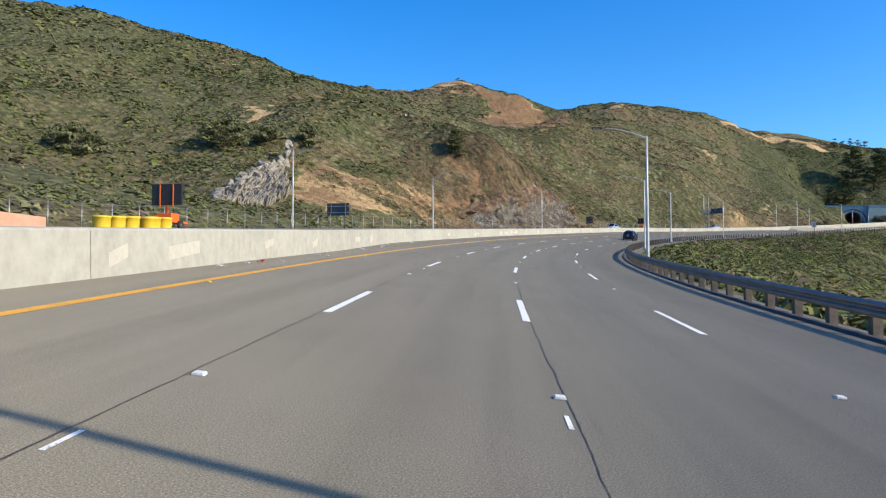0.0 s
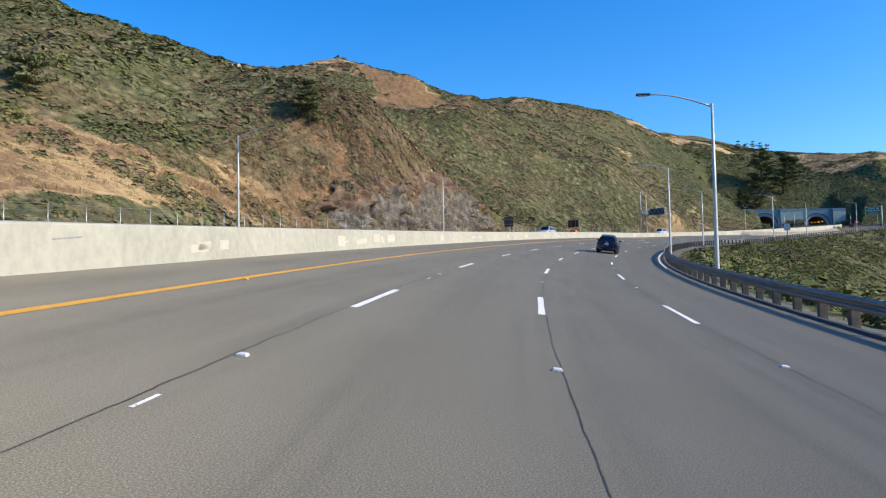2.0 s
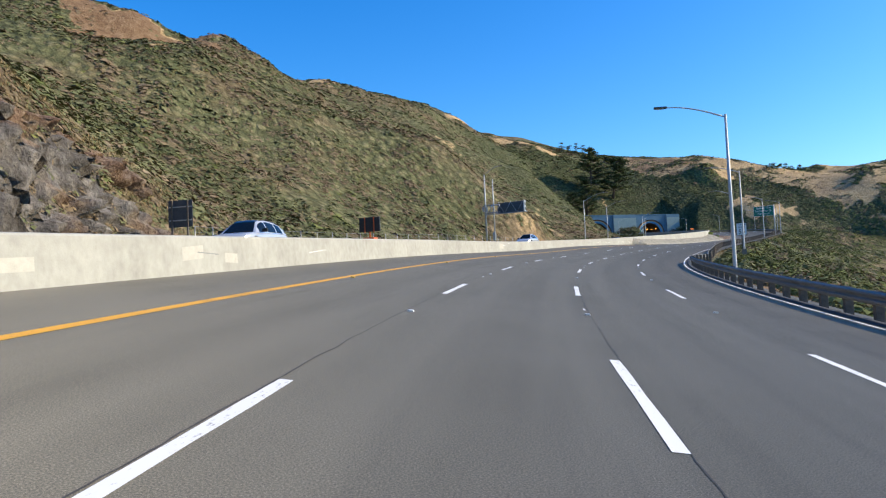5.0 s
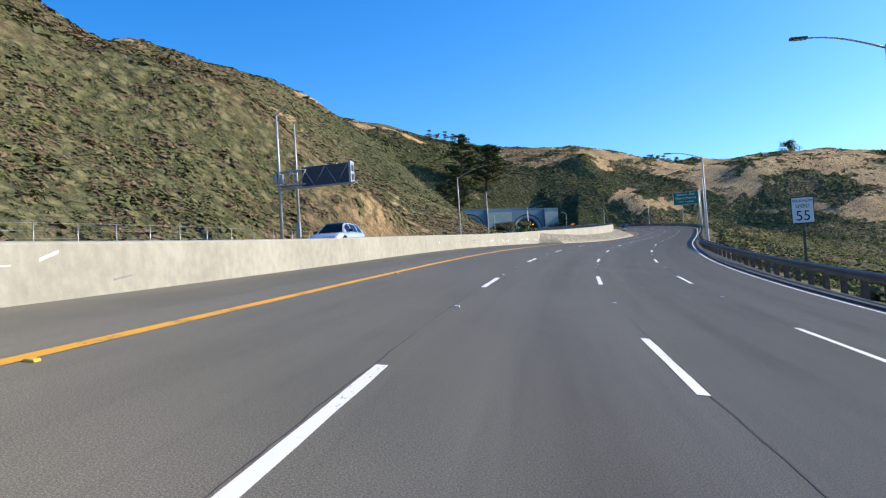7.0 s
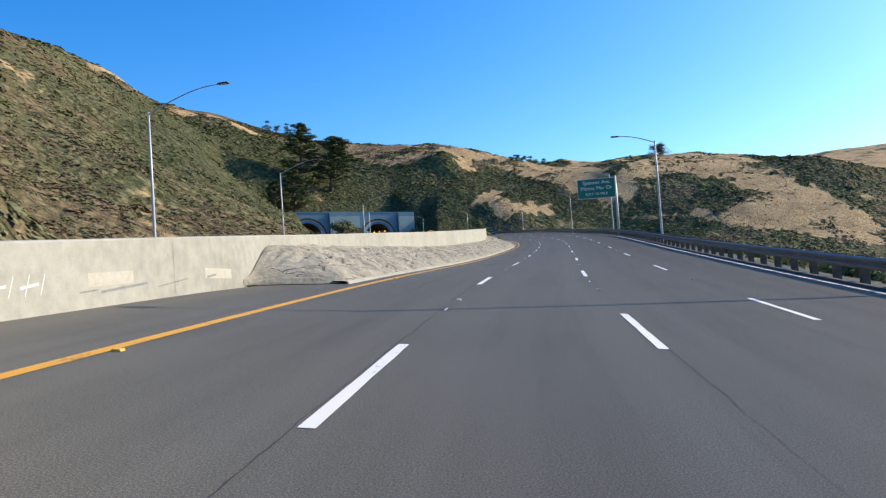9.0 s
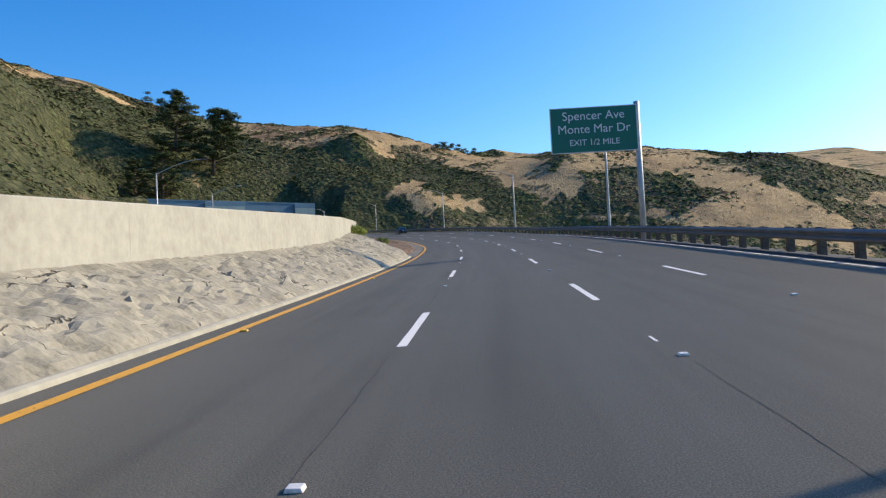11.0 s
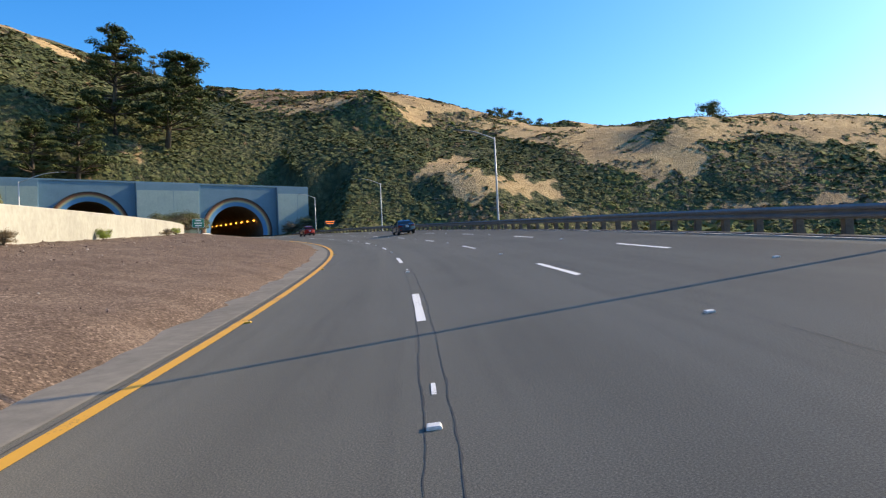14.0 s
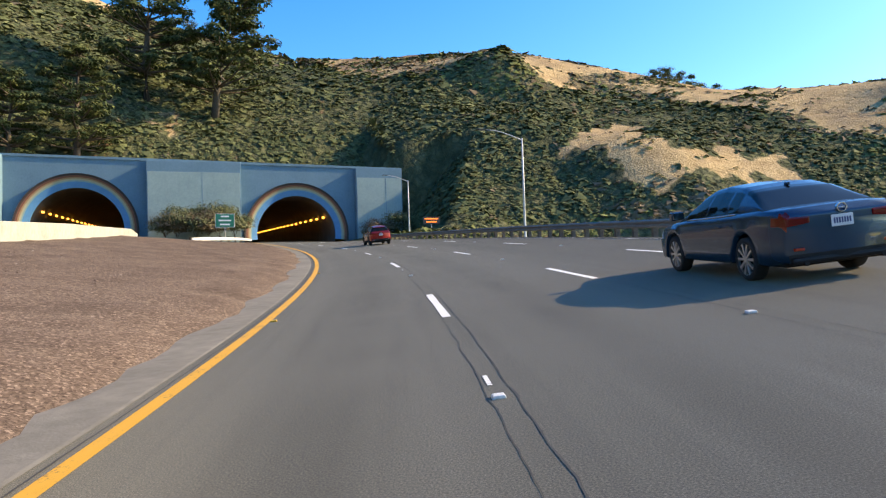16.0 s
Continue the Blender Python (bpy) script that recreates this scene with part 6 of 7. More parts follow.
    box(bm, (-half * 0.84, yb - 0.03, 0.36 if spec["clad"] else 0.26), (half * 0.84, yb + 0.2, 0.54 if spec["clad"] else 0.36), 0.05)
    part("bumper", bm, CLADDING, thing)
    if spec["clad"]:
        for ya in (ax_f, ax_r):
            for side in (-1, 1):
                bm = bmesh.new()
                ring = []
                for t in np.linspace(0.02, math.pi - 0.02, 19):
                    ring.append([bm.verts.new((side * (half + x), ya + math.cos(t) * rr3, R + math.sin(t) * rr3)) for rr3, x in ((R + 0.045, -0.06), (R + 0.045, 0.012), (R + 0.115, 0.012), (R + 0.125, -0.02))])
                for a3, b3 in zip(ring, ring[1:]):
                    for j in range(3):
                        bm.faces.new((a3[j], a3[j + 1], b3[j + 1], b3[j]))
                part("wheel_arch", bm, CLADDING, thing)
    bm = bmesh.new()
    n = 24
    for r0, r1, y0 in ((0.05, 0.065, yb - 0.05),):
        rg = [[bm.verts.new((math.cos(6.2832 * k / n) * r * 1.15, yy2, spec["badge"] + math.sin(6.2832 * k / n) * r)) for r, yy2 in ((r0, y0 + 0.04), (r0, y0), (r1, y0), (r1, y0 + 0.04))] for k in range(n)]
        for k in range(n):
            for j in range(3):
                bm.faces.new((rg[k][j], rg[k][j + 1], rg[(k + 1) % n][j + 1], rg[(k + 1) % n][j]))
    box(bm, (-0.045, yb - 0.045, spec["badge"] - 0.008), (0.045, yb - 0.01, spec["badge"] + 0.008), 0.003)
    part("badge", bm, CHROME, thing)
    for side in (-1, 1):
        bm = bmesh.new()
        box(bm, (-0.07, -0.02, -0.02), (0.07, 0.02, 0.02), 0.008, pose(side * half * 0.72, yb - 0.025, 0.47))
        part("reflector", bm, AMBER_LENS, thing)
        part("exhaust", tube(bmesh.new(), [(side * half * 0.62, yb - 0.03, 0.27), (side * half * 0.62, yb + 0.25, 0.27)], [0.035, 0.035], 12), CLADDING, thing)
    if spec["clad"]:
        for side in (-1, 1):
            part("bumper_trim", tube(bmesh.new(), [(side * half * f, yb - 0.034 + 0.02 * f, 0.405 + 0.03 * f) for f in (0.40, 0.55, 0.70, 0.82)], [0.008, 0.013, 0.013, 0.009], 6), CHROME, thing, "thin chrome trim")
        bm = bmesh.new()
        box(bm, (-half * 0.58, -0.10, -0.014), (half * 0.58, 0.14, 0.012), 0.011, pose(0, -1.78, curve(roof, -1.78) + 0.022, 16, 0, 0))
        part("roof_spoiler", bm, paintwork, thing)
        part("wiper", tube(bmesh.new(), [(0.05, yb + 0.05, zp + 0.26), (-0.3, yb + 0.08, zp + 0.30)], [0.012, 0.008], 6), CLADDING, thing)
        for side in (-1, 1):
            part("roof_rail", tube(bmesh.new(), [(side * half * 0.60, y, curve(roof, y) - 0.015) for y in np.linspace(y_r + 0.55, y_f - 0.85, 8)], [0.014] * 8, 6), CLADDING, thing)
    bm = bmesh.new()
    box(bm, (-0.015, -0.075, 0), (0.015, 0.055, 0.045), 0.012, pose(0, y_r + 0.75, curve(roof, y_r + 0.75) + 0.005))
    part("antenna", bm, paintwork, thing)
    return thing


SUV = dict(name="navy", size=(4.55, 1.84, 0.365, 1.36, -1.34), clad=True, mirror=0.72, plate=0.86, badge=1.03, lamps=(-2.0, 0.93, 1.06),
           top=[(-2.275, 1.04), (-2.18, 1.10), (-1.6, 1.11), (0.2, 1.05), (1.0, 1.03), (1.5, 0.99), (1.95, 0.90), (2.2, 0.76), (2.275, 0.66)],
           roof=[(-2.22, 1.09), (-1.86, 1.45), (-1.66, 1.56), (-1.2, 1.635), (-0.3, 1.67), (0.25, 1.63), (0.55, 1.52), (1.18, 1.03)],
           windows=[(-1.62, -0.98), (-0.90, -0.04), (0.05, 0.78)], screens=((0.3, 1.2), (-2.17, -1.80)))
SEDAN = dict(name="steel_blue", size=(4.66, 1.78, 0.325, 1.35, -1.30), clad=False, mirror=0.78, plate=0.80, badge=0.97, lamps=(-2.05, 0.76, 0.93),
             top=[(-2.33, 0.93), (-2.25, 1.01), (-1.7, 1.03), (-0.5, 0.97), (0.8, 0.93), (1.4, 0.89), (2.0, 0.79), (2.25, 0.66), (2.33, 0.56)],
             roof=[(-1.85, 1.03), (-1.25, 1.30), (-0.9, 1.39), (-0.3, 1.435), (0.15, 1.40), (0.45, 1.30), (1.18, 0.91)],
             windows=[(-1.02, -0.72), (-0.66, 0.02), (0.10, 0.82)], screens=((0.25, 1.2), (-1.85, -1.12)))
HATCH = dict(SUV, name="wine_red")
WAGON = dict(SUV, name="white")
PICKUP = dict(SUV, name="pearl")
DARKSUV = dict(SUV, name="black")
car(road_pose(125.5, 4.85) @ Matrix.Scale(0.95, 4), "dark blue sport utility car driving in its lane", (0.002, 0.014, 0.056), SUV)
car(road_pose(465.5, 5.0) @ Matrix.Scale(0.94, 4), "steel blue four-door saloon car in its lane", (0.014, 0.044, 0.085), SEDAN)
car(road_pose(514.0, 2.9) @ Matrix.Scale(0.92, 4), "dark red hatchback car far ahead", (0.22, 0.012, 0.012), HATCH)


def other_side(s, d):
    m = road_pose(s, d, 0, 180, False)
    m.translation.z = on_road(s, float(wall_d(s))).z - 0.12 + float(far_side(float(s), d))
    return m


car(other_side(234.5, -11.0), "white sport utility car on the opposite carriageway", (0.62, 0.64, 0.66), WAGON)
car(other_side(280.0, -11.0), "black sport utility car on the opposite carriageway", (0.015, 0.018, 0.022), DARKSUV)
car(other_side(171.0, -11.0), "pale car on the opposite carriageway", (0.6, 0.6, 0.58), PICKUP)


# ---- signs ----
def lettering(text, size, material, parent, m, name="lettering"):
    """Raised flat letters in the built-in font."""
    cu = bpy.data.curves.new(name, "FONT")
    cu.body, cu.size, cu.align_x, cu.align_y, cu.extrude = text, size, "CENTER", "CENTER", 0.004
    tmp = bpy.data.objects.new(name, cu)
    scene.collection.objects.link(tmp)
    bpy.context.view_layer.update()
    me = bpy.data.meshes.new_from_object(tmp.evaluated_get(bpy.context.evaluated_depsgraph_get()))
    bpy.data.objects.remove(tmp)
    me.name = name
    me.materials.clear()
    me.materials.append(material)
    ob = new(name, me)
    ob.parent = parent
    ob.matrix_local = m
    return ob


FACING = pose(0, 0, 0, 90, 0, 0)


def panel(name, w, h, z, face, edge, parent, corner=0.06, y=0.0):
    """A sheet with a border, upright, facing -y, its middle at height z."""
    bm = bmesh.new()
    box(bm, (-w / 2, y, z - h / 2), (w / 2, y + 0.05, z + h / 2), min(corner, 0.02))
    p = part(name, bm, edge, parent)
    bm = bmesh.new()
    box(bm, (-w / 2 + 0.05, y - 0.006, z - h / 2 + 0.05), (w / 2 - 0.05, y - 0.001, z + h / 2 - 0.05))
    part("face", bm, face, p)
    return p


m = road_pose(349.5, 7.5, 0, 0, False)
m.translation.z = on_road(349.5, 9.6).z - 0.9
big = empty("road_sign", m, "green destination sign with white words on a steel post", "road sign")
part("post", tube(bmesh.new(), [(2.4, 0.25, -0.6), (2.4, 0.25, 8.4)], [0.17, 0.15], 14), POLE_STEEL, big)
part("post", tube(bmesh.new(), [(2.4, 0.25, 7.6), (-2.3, 0.25, 7.6)], [0.09, 0.08], 10), POLE_STEEL, big)
part("post", tube(bmesh.new(), [(2.4, 0.25, 6.3), (-2.3, 0.25, 6.3)], [0.09, 0.08], 10), POLE_STEEL, big)
sheet = panel("sheet", 4.7, 2.5, 6.95, GREEN_SIGN, WHITE_SIGN, big)
for text, z in (("Spencer Ave", 7.70), ("Monte Mar Dr", 6.98), ("EXIT 1/2 MILE", 6.25)):
    lettering(text, 0.66 if z > 6.5 else 0.46, WHITE_SIGN, sheet, Matrix.Translation((0, -0.011, z)) @ FACING)

m = road_pose(241.8, 14.2, 0, 0, False)
m.translation.z = on_road(241.8, 9.6).z - 1.3
limit = empty("speed_sign", m, "white speed limit sign on a timber post among bushes", "road sign")
bm = bmesh.new()
box(bm, (-0.07, 0.05, -1.5), (0.07, 0.17, 4.6), 0.01)
part("post", bm, TIMBER, limit)
sheet = panel("sheet", 1.22, 1.52, 3.9, WHITE_SIGN, BLACK_SIGN, limit)
for text, sz2, z in (("MAXIMUM", 0.22, 4.42), ("SPEED", 0.27, 4.12), ("55", 0.80, 3.56)):
    lettering(text, sz2, BLACK_SIGN, sheet, Matrix.Translation((0, -0.011, z)) @ FACING)

m = FACE @ Matrix.Translation((9.7, -16.3, 34.6))
name_sign = empty("road_sign", m, "small green tunnel name sign on a post", "road sign")
part("post", tube(bmesh.new(), [(0, 0.1, -0.6), (0, 0.1, 2.9)], [0.05, 0.05], 8), POLE_STEEL, name_sign)
sheet = panel("sheet", 2.3, 1.7, 2.6, GREEN_SIGN, WHITE_SIGN, name_sign)
bm = bmesh.new()
for k, w in enumerate((1.0, 1.5, 1.2)):
    box(bm, (-w / 2, -0.012, 3.02 - 0.5 * k), (w / 2, -0.007, 3.2 - 0.5 * k))
part("bars", bm, WHITE_SIGN, sheet)

# board on the far side of the tunnel road
m = FACE @ Matrix.Translation((36.2, -18.1, 34.2))
warn = empty("message_sign", m, "small dark roadside sign with glowing orange bars", "road sign")
part("post", tube(bmesh.new(), [(0, 0.1, -1.2), (0, 0.1, 2.6)], [0.06, 0.06], 8), POLE_STEEL, warn)
ORANGE = speckled("orange_sheet", (0.55, 0.10, 0.015), (0.7, 0.15, 0.02), 6, 0.5)
LED = Mat("orange_light_dots", 0.5, colour=(0.5, 0.12, 0.02))
LED.b.inputs["Emission Color"].default_value = (1.0, 0.22, 0.03, 1)
LED.b.inputs["Emission Strength"].default_value = 1.0
sheet = panel("sheet", 2.4, 1.0, 2.8, BLACK_SIGN, BLACK_SIGN, warn)
bm = bmesh.new()
for k in range(2):
    box(bm, (-0.95 + 0.2 * k, -0.014, 2.95 - 0.42 * k), (0.95 - 0.2 * k, -0.008, 3.12 - 0.42 * k))
part("bars", bm, LED.m, sheet)


def sign_back(s, d, w, h, z, label):
    """A board seen from behind on two posts."""
    m = other_side(s, d) @ pose(0, 0, 0, 0, 0, 180)
    t = empty("road_sign", m, label, "road sign", "boards facing away")
    for x in (-w * 0.32, w * 0.32):
        bm = bmesh.new()
        box(bm, (x - 0.05, 0.06, -0.5), (x + 0.05, 0.16, z + h / 2), 0.008)
        part("post", bm, TIMBER, t)
    bm = bmesh.new()
    box(bm, (-w / 2, 0.17, z - h / 2), (w / 2, 0.20, z + h / 2), 0.008)
    p = part("sheet", bm, DARK_PLATE, t)
    for k in (-0.25, 0.25):
        bm = bmesh.new()
        box(bm, (-w / 2 + 0.05, 0.13, z + k * h - 0.03), (w / 2 - 0.05, 0.168, z + k * h + 0.03), 0.005)
        part("stiffener", bm, PALE_PLATE, p)


sign_back(83.0, -24.2, 2.9, 1.5, 2.3, "dark back of a roadside board on posts")
sign_back(182.4, -21.8, 1.7, 1.7, 2.3, "dark back of a square roadside board")


# ---- overhead message board beside the opposite carriageway ----
m = other_side(252.1, -23.2) @ pose(0, 0, 0, 0, 0, 180)
cms = empty("message_board", m, "steel gantry arm carrying the back of a message board", "road sign")
part("post", tube(bmesh.new(), [(-0.45, 0, -0.5), (-0.45, 0, 6.6), (-0.45, 0, 11.4)], [0.15, 0.12, 0.08], 12), POLE_STEEL, cms)
part("post", tube(bmesh.new(), [(0, 2.3, -0.5), (0, 2.3, 6.6), (0, 2.3, 10.9)], [0.14, 0.10, 0.06], 12), POLE_STEEL, cms)
part("lamp_arm", tube(bmesh.new(), [(-0.45 + 2.6 * t, 0, 11.3 + 1.15 * math.sin(t * math.pi / 2)) for t in np.linspace(0, 1, 8)], list(np.linspace(0.045, 0.03, 8)), 8), POLE_STEEL, cms)
bm = bmesh.new()
box(bm, (2.1, -0.14, 12.4), (2.7, 0.14, 12.5), 0.03)
part("luminaire", bm, DARK_PLATE, cms)
for z in (5.25, 6.45):
    for y in (0.0, 0.7):
        part("chord", tube(bmesh.new(), [(-0.8, y, z), (2.0, y, z)], [0.06, 0.06], 8), GALVANISED, cms)
for k in range(4):
    x0 = -0.6 + 0.65 * k
    part("brace", tube(bmesh.new(), [(x0, 0.0, 5.25 if k % 2 else 6.45), (x0 + 0.65, 0.0, 6.45 if k % 2 else 5.25)], [0.05, 0.05], 6), POLE_STEEL, cms)
for x in (-0.75, -0.15):
    bm = bmesh.new()
    box(bm, (x - 0.14, -0.25, 5.45), (x + 0.14, -0.06, 6.2), 0.03)
    part("control_box", bm, PALE_PLATE, cms)
bm = bmesh.new()
box(bm, (1.45, 0.35, 5.05), (5.75, 0.95, 6.72), 0.05)
cab = part("cabinet", bm, DARK_PLATE, cms)
for k in range(4):
    x0 = 1.65 + 1.02 * k
    part("strut", tube(bmesh.new(), [(x0, 0.31, 5.15 if k % 2 else 6.6), (x0 + 0.9, 0.31, 6.6 if k % 2 else 5.15)], [0.035, 0.035], 6), GALVANISED, cab)
for k in range(5):
    bm = bmesh.new()
    box(bm, (1.6 + 0.98 * k, 0.28, 6.70), (1.72 + 0.98 * k, 0.5, 6.80), 0.01)
    part("bracket", bm, PALE_PLATE, cab)
bm = bmesh.new()
box(bm, (5.72, 0.25, 4.98), (5.92, 1.0, 6.82), 0.03)
plate_end = part("end_plate", bm, PALE_PLATE, cab)
for z in (5.25, 6.0):
    bm = bmesh.new()
    box(bm, (5.90, 0.38, z), (5.932, 0.86, z + 0.52), 0.01)
    part("vent", bm, BLACK_SIGN, plate_end)
bm = bmesh.new()
box(bm, (-0.8, -0.15, 4.95), (6.4, 0.4, 5.03), 0.02)
part("walkway", bm, GALVANISED, cms)
bm = bmesh.new()
box(bm, (-0.22, 2.0, 1.0), (0.22, 2.25, 2.3), 0.03)
part("control_box", bm, PALE_PLATE, cms)

# ---- roadworks on the far shoulder ----
YELLOW = speckled("yellow_plastic", (0.62, 0.40, 0.02), (0.78, 0.53, 0.04), 4, 0.5)
bm = bmesh.new()
prof = [(0.0, 0.0), (0.40, 0.0), (0.46, 0.45), (0.47, 0.80), (0.50, 0.82), (0.50, 0.90), (0.44, 0.93), (0.0, 0.95)]
ring = [[bm.verts.new((math.cos(6.2832 * k / 24) * a, math.sin(6.2832 * k / 24) * a, z)) for a, z in prof[1:]] for k in range(24)]
for k in range(24):
    for j in range(len(prof) - 2):
        bm.faces.new((ring[k][j], ring[(k + 1) % 24][j], ring[(k + 1) % 24][j + 1], ring[k][j + 1])).smooth = True
bm.faces.new([rr2[-1] for rr2 in ring])
me_barrel = bpy.data.meshes.new("crash_barrel")
bm.to_mesh(me_barrel)
bm.free()
me_barrel.materials.append(YELLOW)
for k, (s, d) in enumerate([(37.5, -19.5), (38.7, -19.4), (39.9, -19.3), (40.9, -18.8), (41.0, -19.9), (42.1, -19.3), (43.2, -19.2), (43.4, -20.1)]):
    ob = new("crash_barrel", me_barrel)
    ob.matrix_world = other_side(s, d)
    tagged(ob, "yellow plastic sand-filled crash barrel", "barrel", "crash barrels")
PINK = concrete("orange_stained_concrete", (0.45, 0.24, 0.16), (0.6, 0.34, 0.24))
for k in range(4):
    bm = bmesh.new()
    box(bm, (-0.3, -2.9, 0), (0.3, 2.9, 0.2), 0.03)
    box(bm, (-0.13, -2.9, 0.2), (0.13, 2.9, 1.0), 0.03)
    ob = part("barrier_block", bm, PINK)
    ob.matrix_world = other_side(11 + 6 * k, -18.6)
    tagged(ob, "orange-tinted precast concrete barrier block", "barrier", "barrier blocks")


def board_trailer(s, d):
    t = empty("sign_trailer", other_side(s, d) @ pose(0, 0, 0, 0, 0, 180), "orange trailer with a dark raised sign board", "trailer")
    bm = bmesh.new()
    box(bm, (-0.9, -1.3, 0.45), (0.9, 1.3, 0.62), 0.03)
    part("chassis", bm, ORANGE, t)
    bm = bmesh.new()
    box(bm, (-0.6, -0.5, 0.62), (0.6, 0.6, 1.15), 0.05)
    part("battery_box", bm, ORANGE, t)
    part("drawbar", tube(bmesh.new(), [(0, 1.3, 0.5), (0, 2.6, 0.45)], [0.05, 0.05], 8), ORANGE, t)
    part("mast", tube(bmesh.new(), [(0, 0, 0.6), (0, 0, 3.0)], [0.09, 0.08], 10), ORANGE, t)
    bm = bmesh.new()
    box(bm, (-1.15, -0.10, 1.75), (1.15, 0.10, 3.25), 0.04)
    b = part("board", bm, BLACK_SIGN, t)
    for x in (-0.5, 0.5):
        bm = bmesh.new()
        box(bm, (x - 0.04, -0.16, 1.6), (x + 0.04, -0.10, 3.2), 0.01)
        part("frame", bm, ORANGE, b)
    tyre, rim, hub = wheel_meshes(0.33, 0.2, 5, ALLOY)
    for side in (-1, 1):
        w = shared("wheel", tyre, pose(side * 1.02, 0, 0.33, 0, 0, 0 if side < 0 else 180), t)
        shared("rim", rim, Matrix(), w)


board_trailer(49.0, -22.5)
board_trailer(211.5, -21.3)


def traffic_cone(s, d):
    t = empty("traffic_cone", other_side(s, d), "orange plastic traffic cone with a white collar", "traffic cone", "traffic cones")
    bm = bmesh.new()
    box(bm, (-0.19, -0.19, 0), (0.19, 0.19, 0.04), 0.012)
    part("base", bm, ORANGE, t)
    part("cone", tube(bmesh.new(), [(0, 0, 0.04), (0, 0, 0.40), (0, 0, 0.72)], [0.14, 0.085, 0.03], 16), ORANGE, t)
    part("collar", tube(bmesh.new(), [(0, 0, 0.42), (0, 0, 0.56)], [0.087, 0.063], 16, False), WHITE_SIGN, t)


for s0, d0 in ((213.5, -20.6), (222.0, -20.8), (230.0, -20.9)):
    traffic_cone(s0, d0)


# ---- chain fence at the foot of the hill ----
fence = empty("fence", Matrix(), "weathered wire fence with steel posts", "fence", kind="structure")
bm = tube(bmesh.new(), [(0, 0, -0.4), (0, 0, 1.75)], [0.032, 0.032], 6)
me_fp = bpy.data.meshes.new("fence_post")
bm.to_mesh(me_fp)
bm.free()
me_fp.materials.append(GALVANISED)


def fence_at(s):
    p = on_road(s, float(FOOT_L(s)) + 1.6)
    p.z = on_road(s, float(wall_d(s))).z - 0.25 + float(far_side(float(s), float(FOOT_L(s)) + 1.6))
    return p


f_s = [*np.arange(20, 140, 3.0), *np.arange(186, 276, 3.0)]
for s in f_s:
    shared("fence_post", me_fp, Matrix.Translation(fence_at(s)), fence)
for lo, hi in ((20, 137), (186, 273)):
    for z, r2 in ((1.7, 0.010), (1.3, 0.006), (0.9, 0.006), (0.5, 0.006), (0.1, 0.008)):
        pts = [fence_at(s) + Vector((0, 0, z)) for s in np.arange(lo, hi + 0.1, 3.0)]
        part("wire", tube(bmesh.new(), pts, [r2] * len(pts), 5, False), GALVANISED, fence)

# ---- crash-rail and marker post by the tunnel mouth ----
rail2 = empty("guard_rail", Matrix(), "white steel rail beside the tunnel mouth", "guard rail", kind="structure")
WHITE_RAIL = speckled("white_rail", (0.55, 0.55, 0.53), (0.72, 0.72, 0.70), 3, 0.5, 0.1)
s = np.linspace(524, 556, 9)
dd = -11.6 + (s - 524) * 0.235
zz = ramp_at(s, (524, 1.55), (556, 0.5))
strip("beam", s, [(dd, zz - 0.16), (dd + 0.06, zz - 0.07), (dd + 0.02, zz), (dd + 0.06, zz + 0.07), (dd, zz + 0.16), (dd - 0.05, zz + 0.16), (dd - 0.05, zz - 0.16)], WHITE_RAIL, rail2, uv=False)
for a, b, c in zip(s, dd, zz):
    shared("post", me_post, road_pose(float(a), float(b) - 0.15, float(c) - 0.5, 0, False), rail2)

# ---- cracks along the lane joints ----
def seam(lo, hi, d0, seed, thin=0.010, gaps=0.4):
    """A jagged tar-dark crack along the road that thins out here and there."""
    q = np.c_[np.arange(lo, hi, 0.12), np.zeros(len(np.arange(lo, hi, 0.12)))]
    rr = np.random.RandomState(seed)
    jag = np.convolve(rr.normal(size=len(q)), np.ones(5) / 5, "same") * 0.018 + 0.003 * waves(q, 11, 70 + seed)
    wid = np.clip(thin * (0.75 + 0.8 * waves(q, 9, 80 + seed) - gaps) + thin * 0.5 * np.abs(rr.normal(size=len(q))), 0.0005, 0.02)
    strip("crack", q[:, 0], [(d0 + jag - wid / 2, 0), (d0 + jag + wid / 2, 0)], CRACK, road, 0.004, False)


seam(-5, 300, -0.09, 1, 0.013, 0.2)
seam(-5, 300, LANE + 0.06, 2, 0.010, 0.3)
seam(60, 300, 2 * LANE + 0.04, 3, 0.008)
seam(300, 545, -0.06, 4, 0.008, 0.0)
seam(376, 545, 0.14, 5, 0.010, 0.0)
seam(300, 545, LANE + 0.03, 6, 0.010)
seam(376, 545, LANE + 0.22, 7, 0.010)
seam(350, 545, -LANE - 0.17, 8, 0.02, -0.4)
for s0, lo, hi in ((139.5, -2.2, 5.5),):
    x = np.linspace(lo, hi, 60)
    rr = np.random.RandomState(int(s0))
    wob = np.convolve(rr.normal(size=60), np.ones(7) / 7, "same") * 0.05
    verts = np.vstack([road_points(s0 + wob - 0.012, x, 0.004), road_points(s0 + wob + 0.012, x, 0.004)])
    ob = new("crack", mesh_of("crack", verts, [(i, i + 1, 61 + i, 60 + i) for i in range(59)], CRACK))
    ob.parent = road

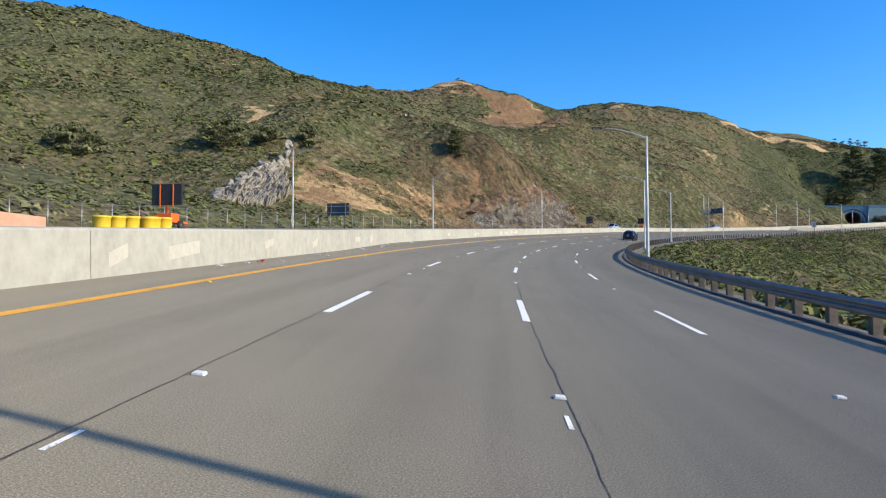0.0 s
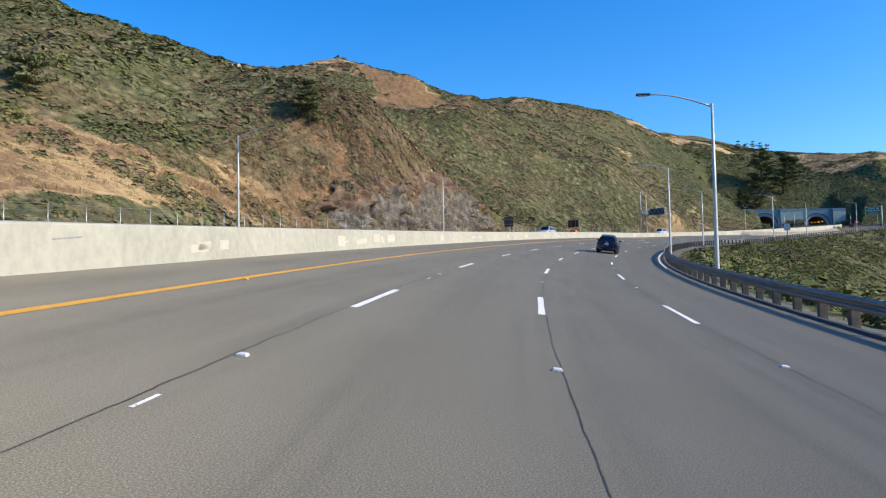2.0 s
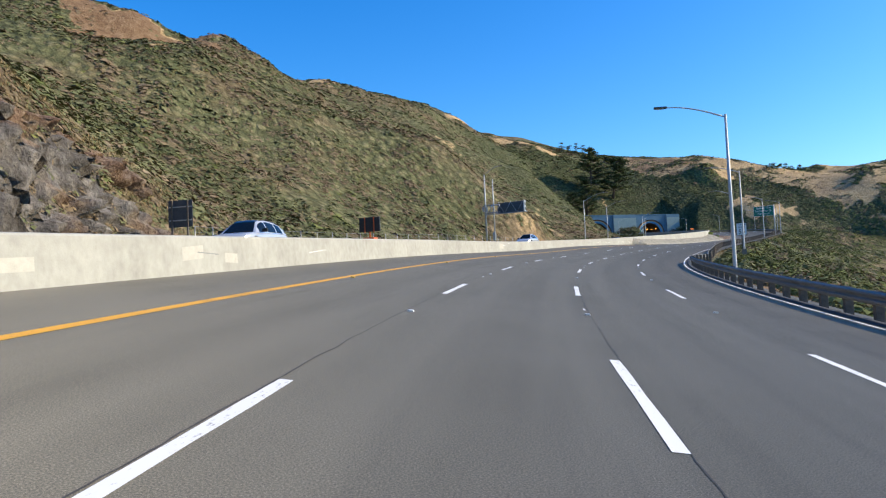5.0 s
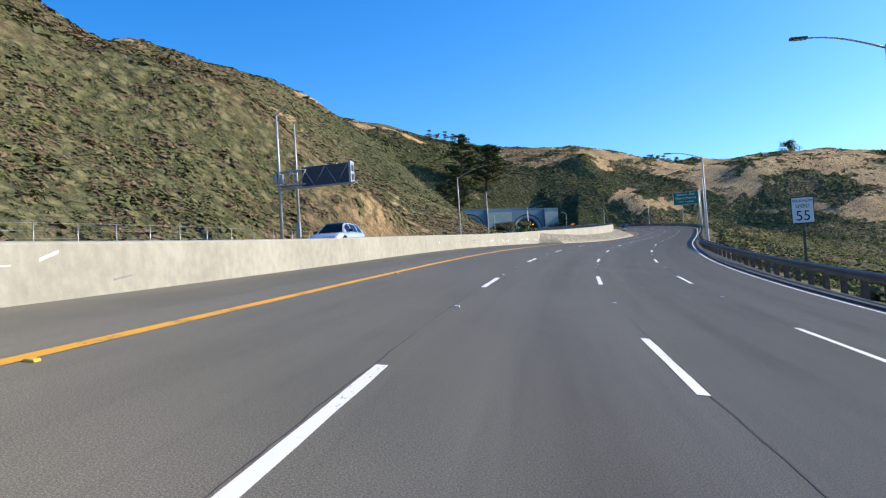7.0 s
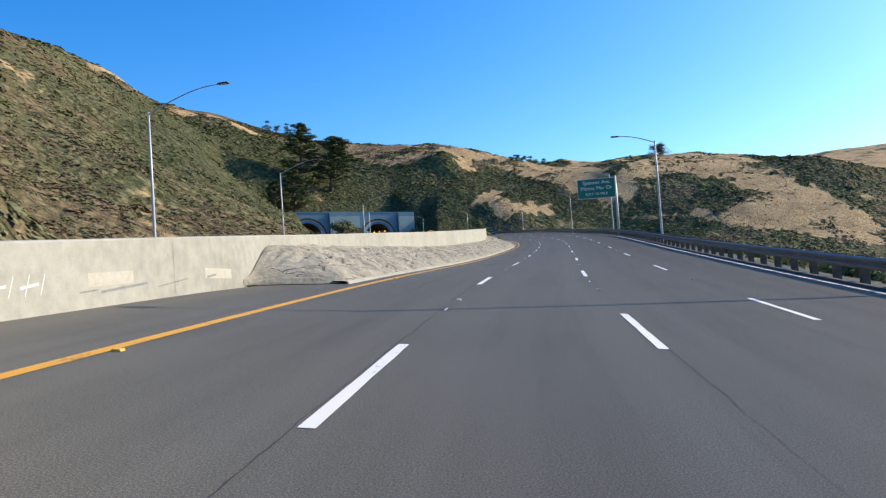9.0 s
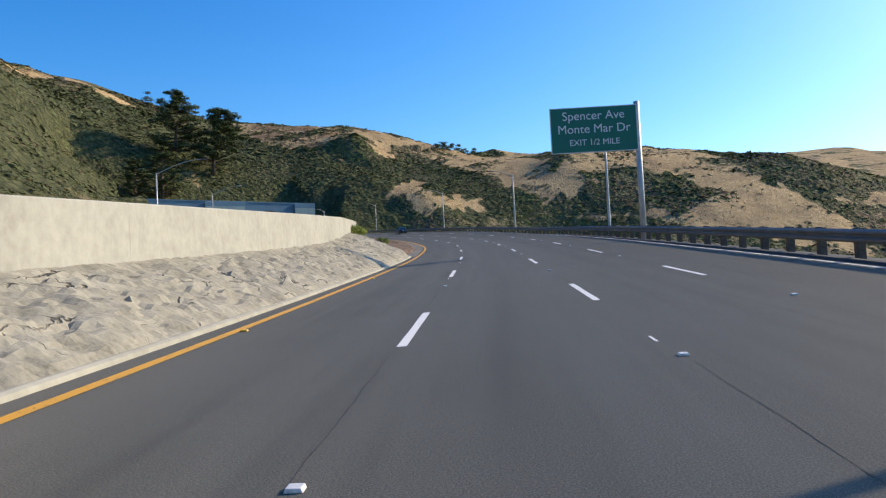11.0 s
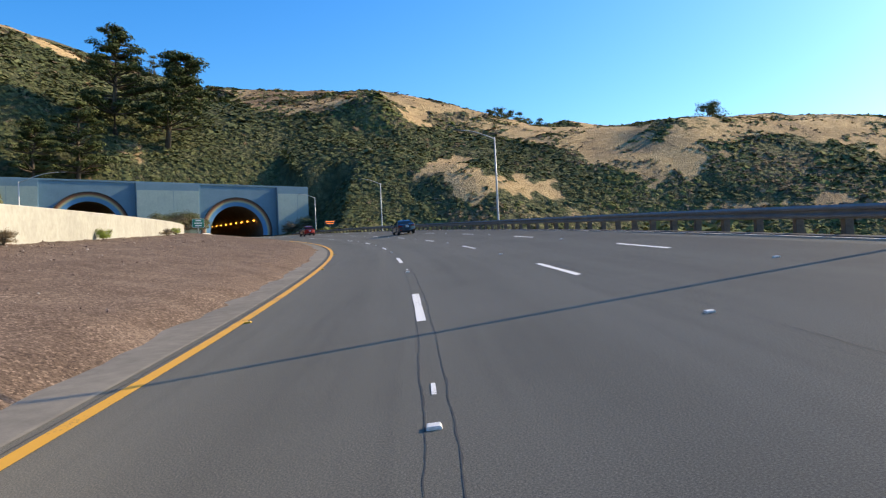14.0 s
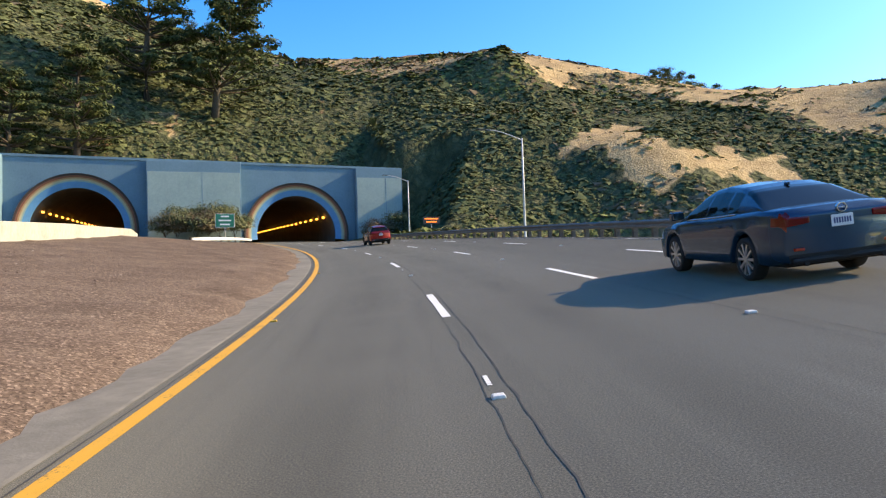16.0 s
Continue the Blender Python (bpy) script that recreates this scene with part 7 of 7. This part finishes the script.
# ---- marks on the barrier: covering paint and unreadable scrawls, as plain bars ----
COVER = speckled("cover_paint", (0.40, 0.378, 0.318), (0.53, 0.505, 0.43), 6, 0.85, 0, 40, 0.1)
SCRAWL = speckled("white_spray_paint", (0.62, 0.62, 0.60), (0.78, 0.78, 0.76), 12, 0.8, 0, 60, 0)
SMUDGE = speckled("grey_spray_paint", (0.16, 0.17, 0.17), (0.30, 0.31, 0.30), 8, 0.85, 0, 40, 0)


def wall_mark(s0, z0, s1, z1, wide, material, lift=0.004):
    """A stroke of paint on the barrier's face."""
    sx = np.linspace(s0, s1, 4)
    zx = np.linspace(z0, z1, 4)
    face = lambda z: wall_d(sx) - 0.03 * (z + 0.4) / (wall_top(sx) + 0.37) + lift
    strip("paint_mark", sx, [(face(zx - wide / 2), zx - wide / 2), (face(zx + wide / 2), zx + wide / 2)], material, barrier, uv=False)


mk = random.Random(4)
for k in range(26):
    s0 = mk.uniform(10, 285)
    wall_mark(s0, mk.uniform(0.28, 0.5), s0 + mk.uniform(0.5, 1.6), mk.uniform(0.28, 0.5), mk.uniform(0.18, 0.42), COVER)
for k in range(30):
    s0 = mk.uniform(20, 300)
    z = mk.uniform(0.2, 0.6)
    wall_mark(s0, z, s0 + mk.uniform(0.3, 1.8), z + mk.uniform(-0.08, 0.12), mk.uniform(0.015, 0.05), mk.choice((SCRAWL, SMUDGE, SMUDGE)), 0.006)
for s0, z0, h in ((250.0, 0.26, 0.30), (256.0, 0.22, 0.28), (262.5, 0.3, 0.3), (95.0, 0.3, 0.22), (118.0, 0.32, 0.2)):
    for k in range(5):
        a = s0 + 0.34 * k
        wall_mark(a, z0, a + 0.12, z0 + h, 0.045, SCRAWL, 0.006)
        if k % 2:
            wall_mark(a - 0.1, z0 + h * 0.4, a + 0.3, z0 + h * 0.55, 0.04, SCRAWL, 0.008)

# ---- litter ----
CARD = speckled("weathered_card", (0.42, 0.43, 0.43), (0.62, 0.63, 0.63), 5, 0.8)
bm = bmesh.new()
box(bm, (-0.42, -0.22, 0.0), (0.42, 0.22, 0.02), 0.004)
bmesh.ops.subdivide_edges(bm, edges=bm.edges, cuts=2)
for v in bm.verts:
    v.co.z += 0.05 * math.sin(v.co.x * 5 + v.co.y * 4) + 0.05
    v.co.y += 0.12 * v.co.x
board = part("litter", bm, CARD)
board.matrix_world = road_pose(360.6, -3.95, 0.02, 15)
tagged(board, "crumpled pale cardboard at the edge of the dirt", "litter", "roadside litter")
RED_BIT = speckled("red_plastic_scrap", (0.4, 0.05, 0.03), (0.6, 0.10, 0.06), 9, 0.5)
BLUE_BIT = speckled("pale_blue_scrap", (0.35, 0.42, 0.5), (0.5, 0.58, 0.64), 9, 0.5)
for k in range(34):
    bm = bmesh.new()
    box(bm, (-0.06, -0.035, 0), (0.06, 0.035, 0.015), 0.003)
    bmesh.ops.subdivide_edges(bm, edges=bm.edges, cuts=1)
    for v in bm.verts:
        v.co += Vector((mk.uniform(-0.02, 0.02), mk.uniform(-0.015, 0.015), mk.uniform(0, 0.025)))
    s0 = mk.uniform(4, 60) if k < 22 else mk.uniform(362, 420)
    ob = part("litter", bm, mk.choice((CARD, CARD, RED_BIT, BLUE_BIT)) if k < 22 else CARD)
    ob.matrix_world = road_pose(s0, float(wall_d(s0)) + mk.uniform(0.15, 0.7), 0.0, mk.uniform(0, 360)) if k < 22 else Matrix.Translation(on_dirt(s0, mk.uniform(0.05, 0.8))) @ pose(0, 0, 0, 0, 0, mk.uniform(0, 360))
    tagged(ob, "small scrap of plastic or card on the ground", "litter", "roadside litter")
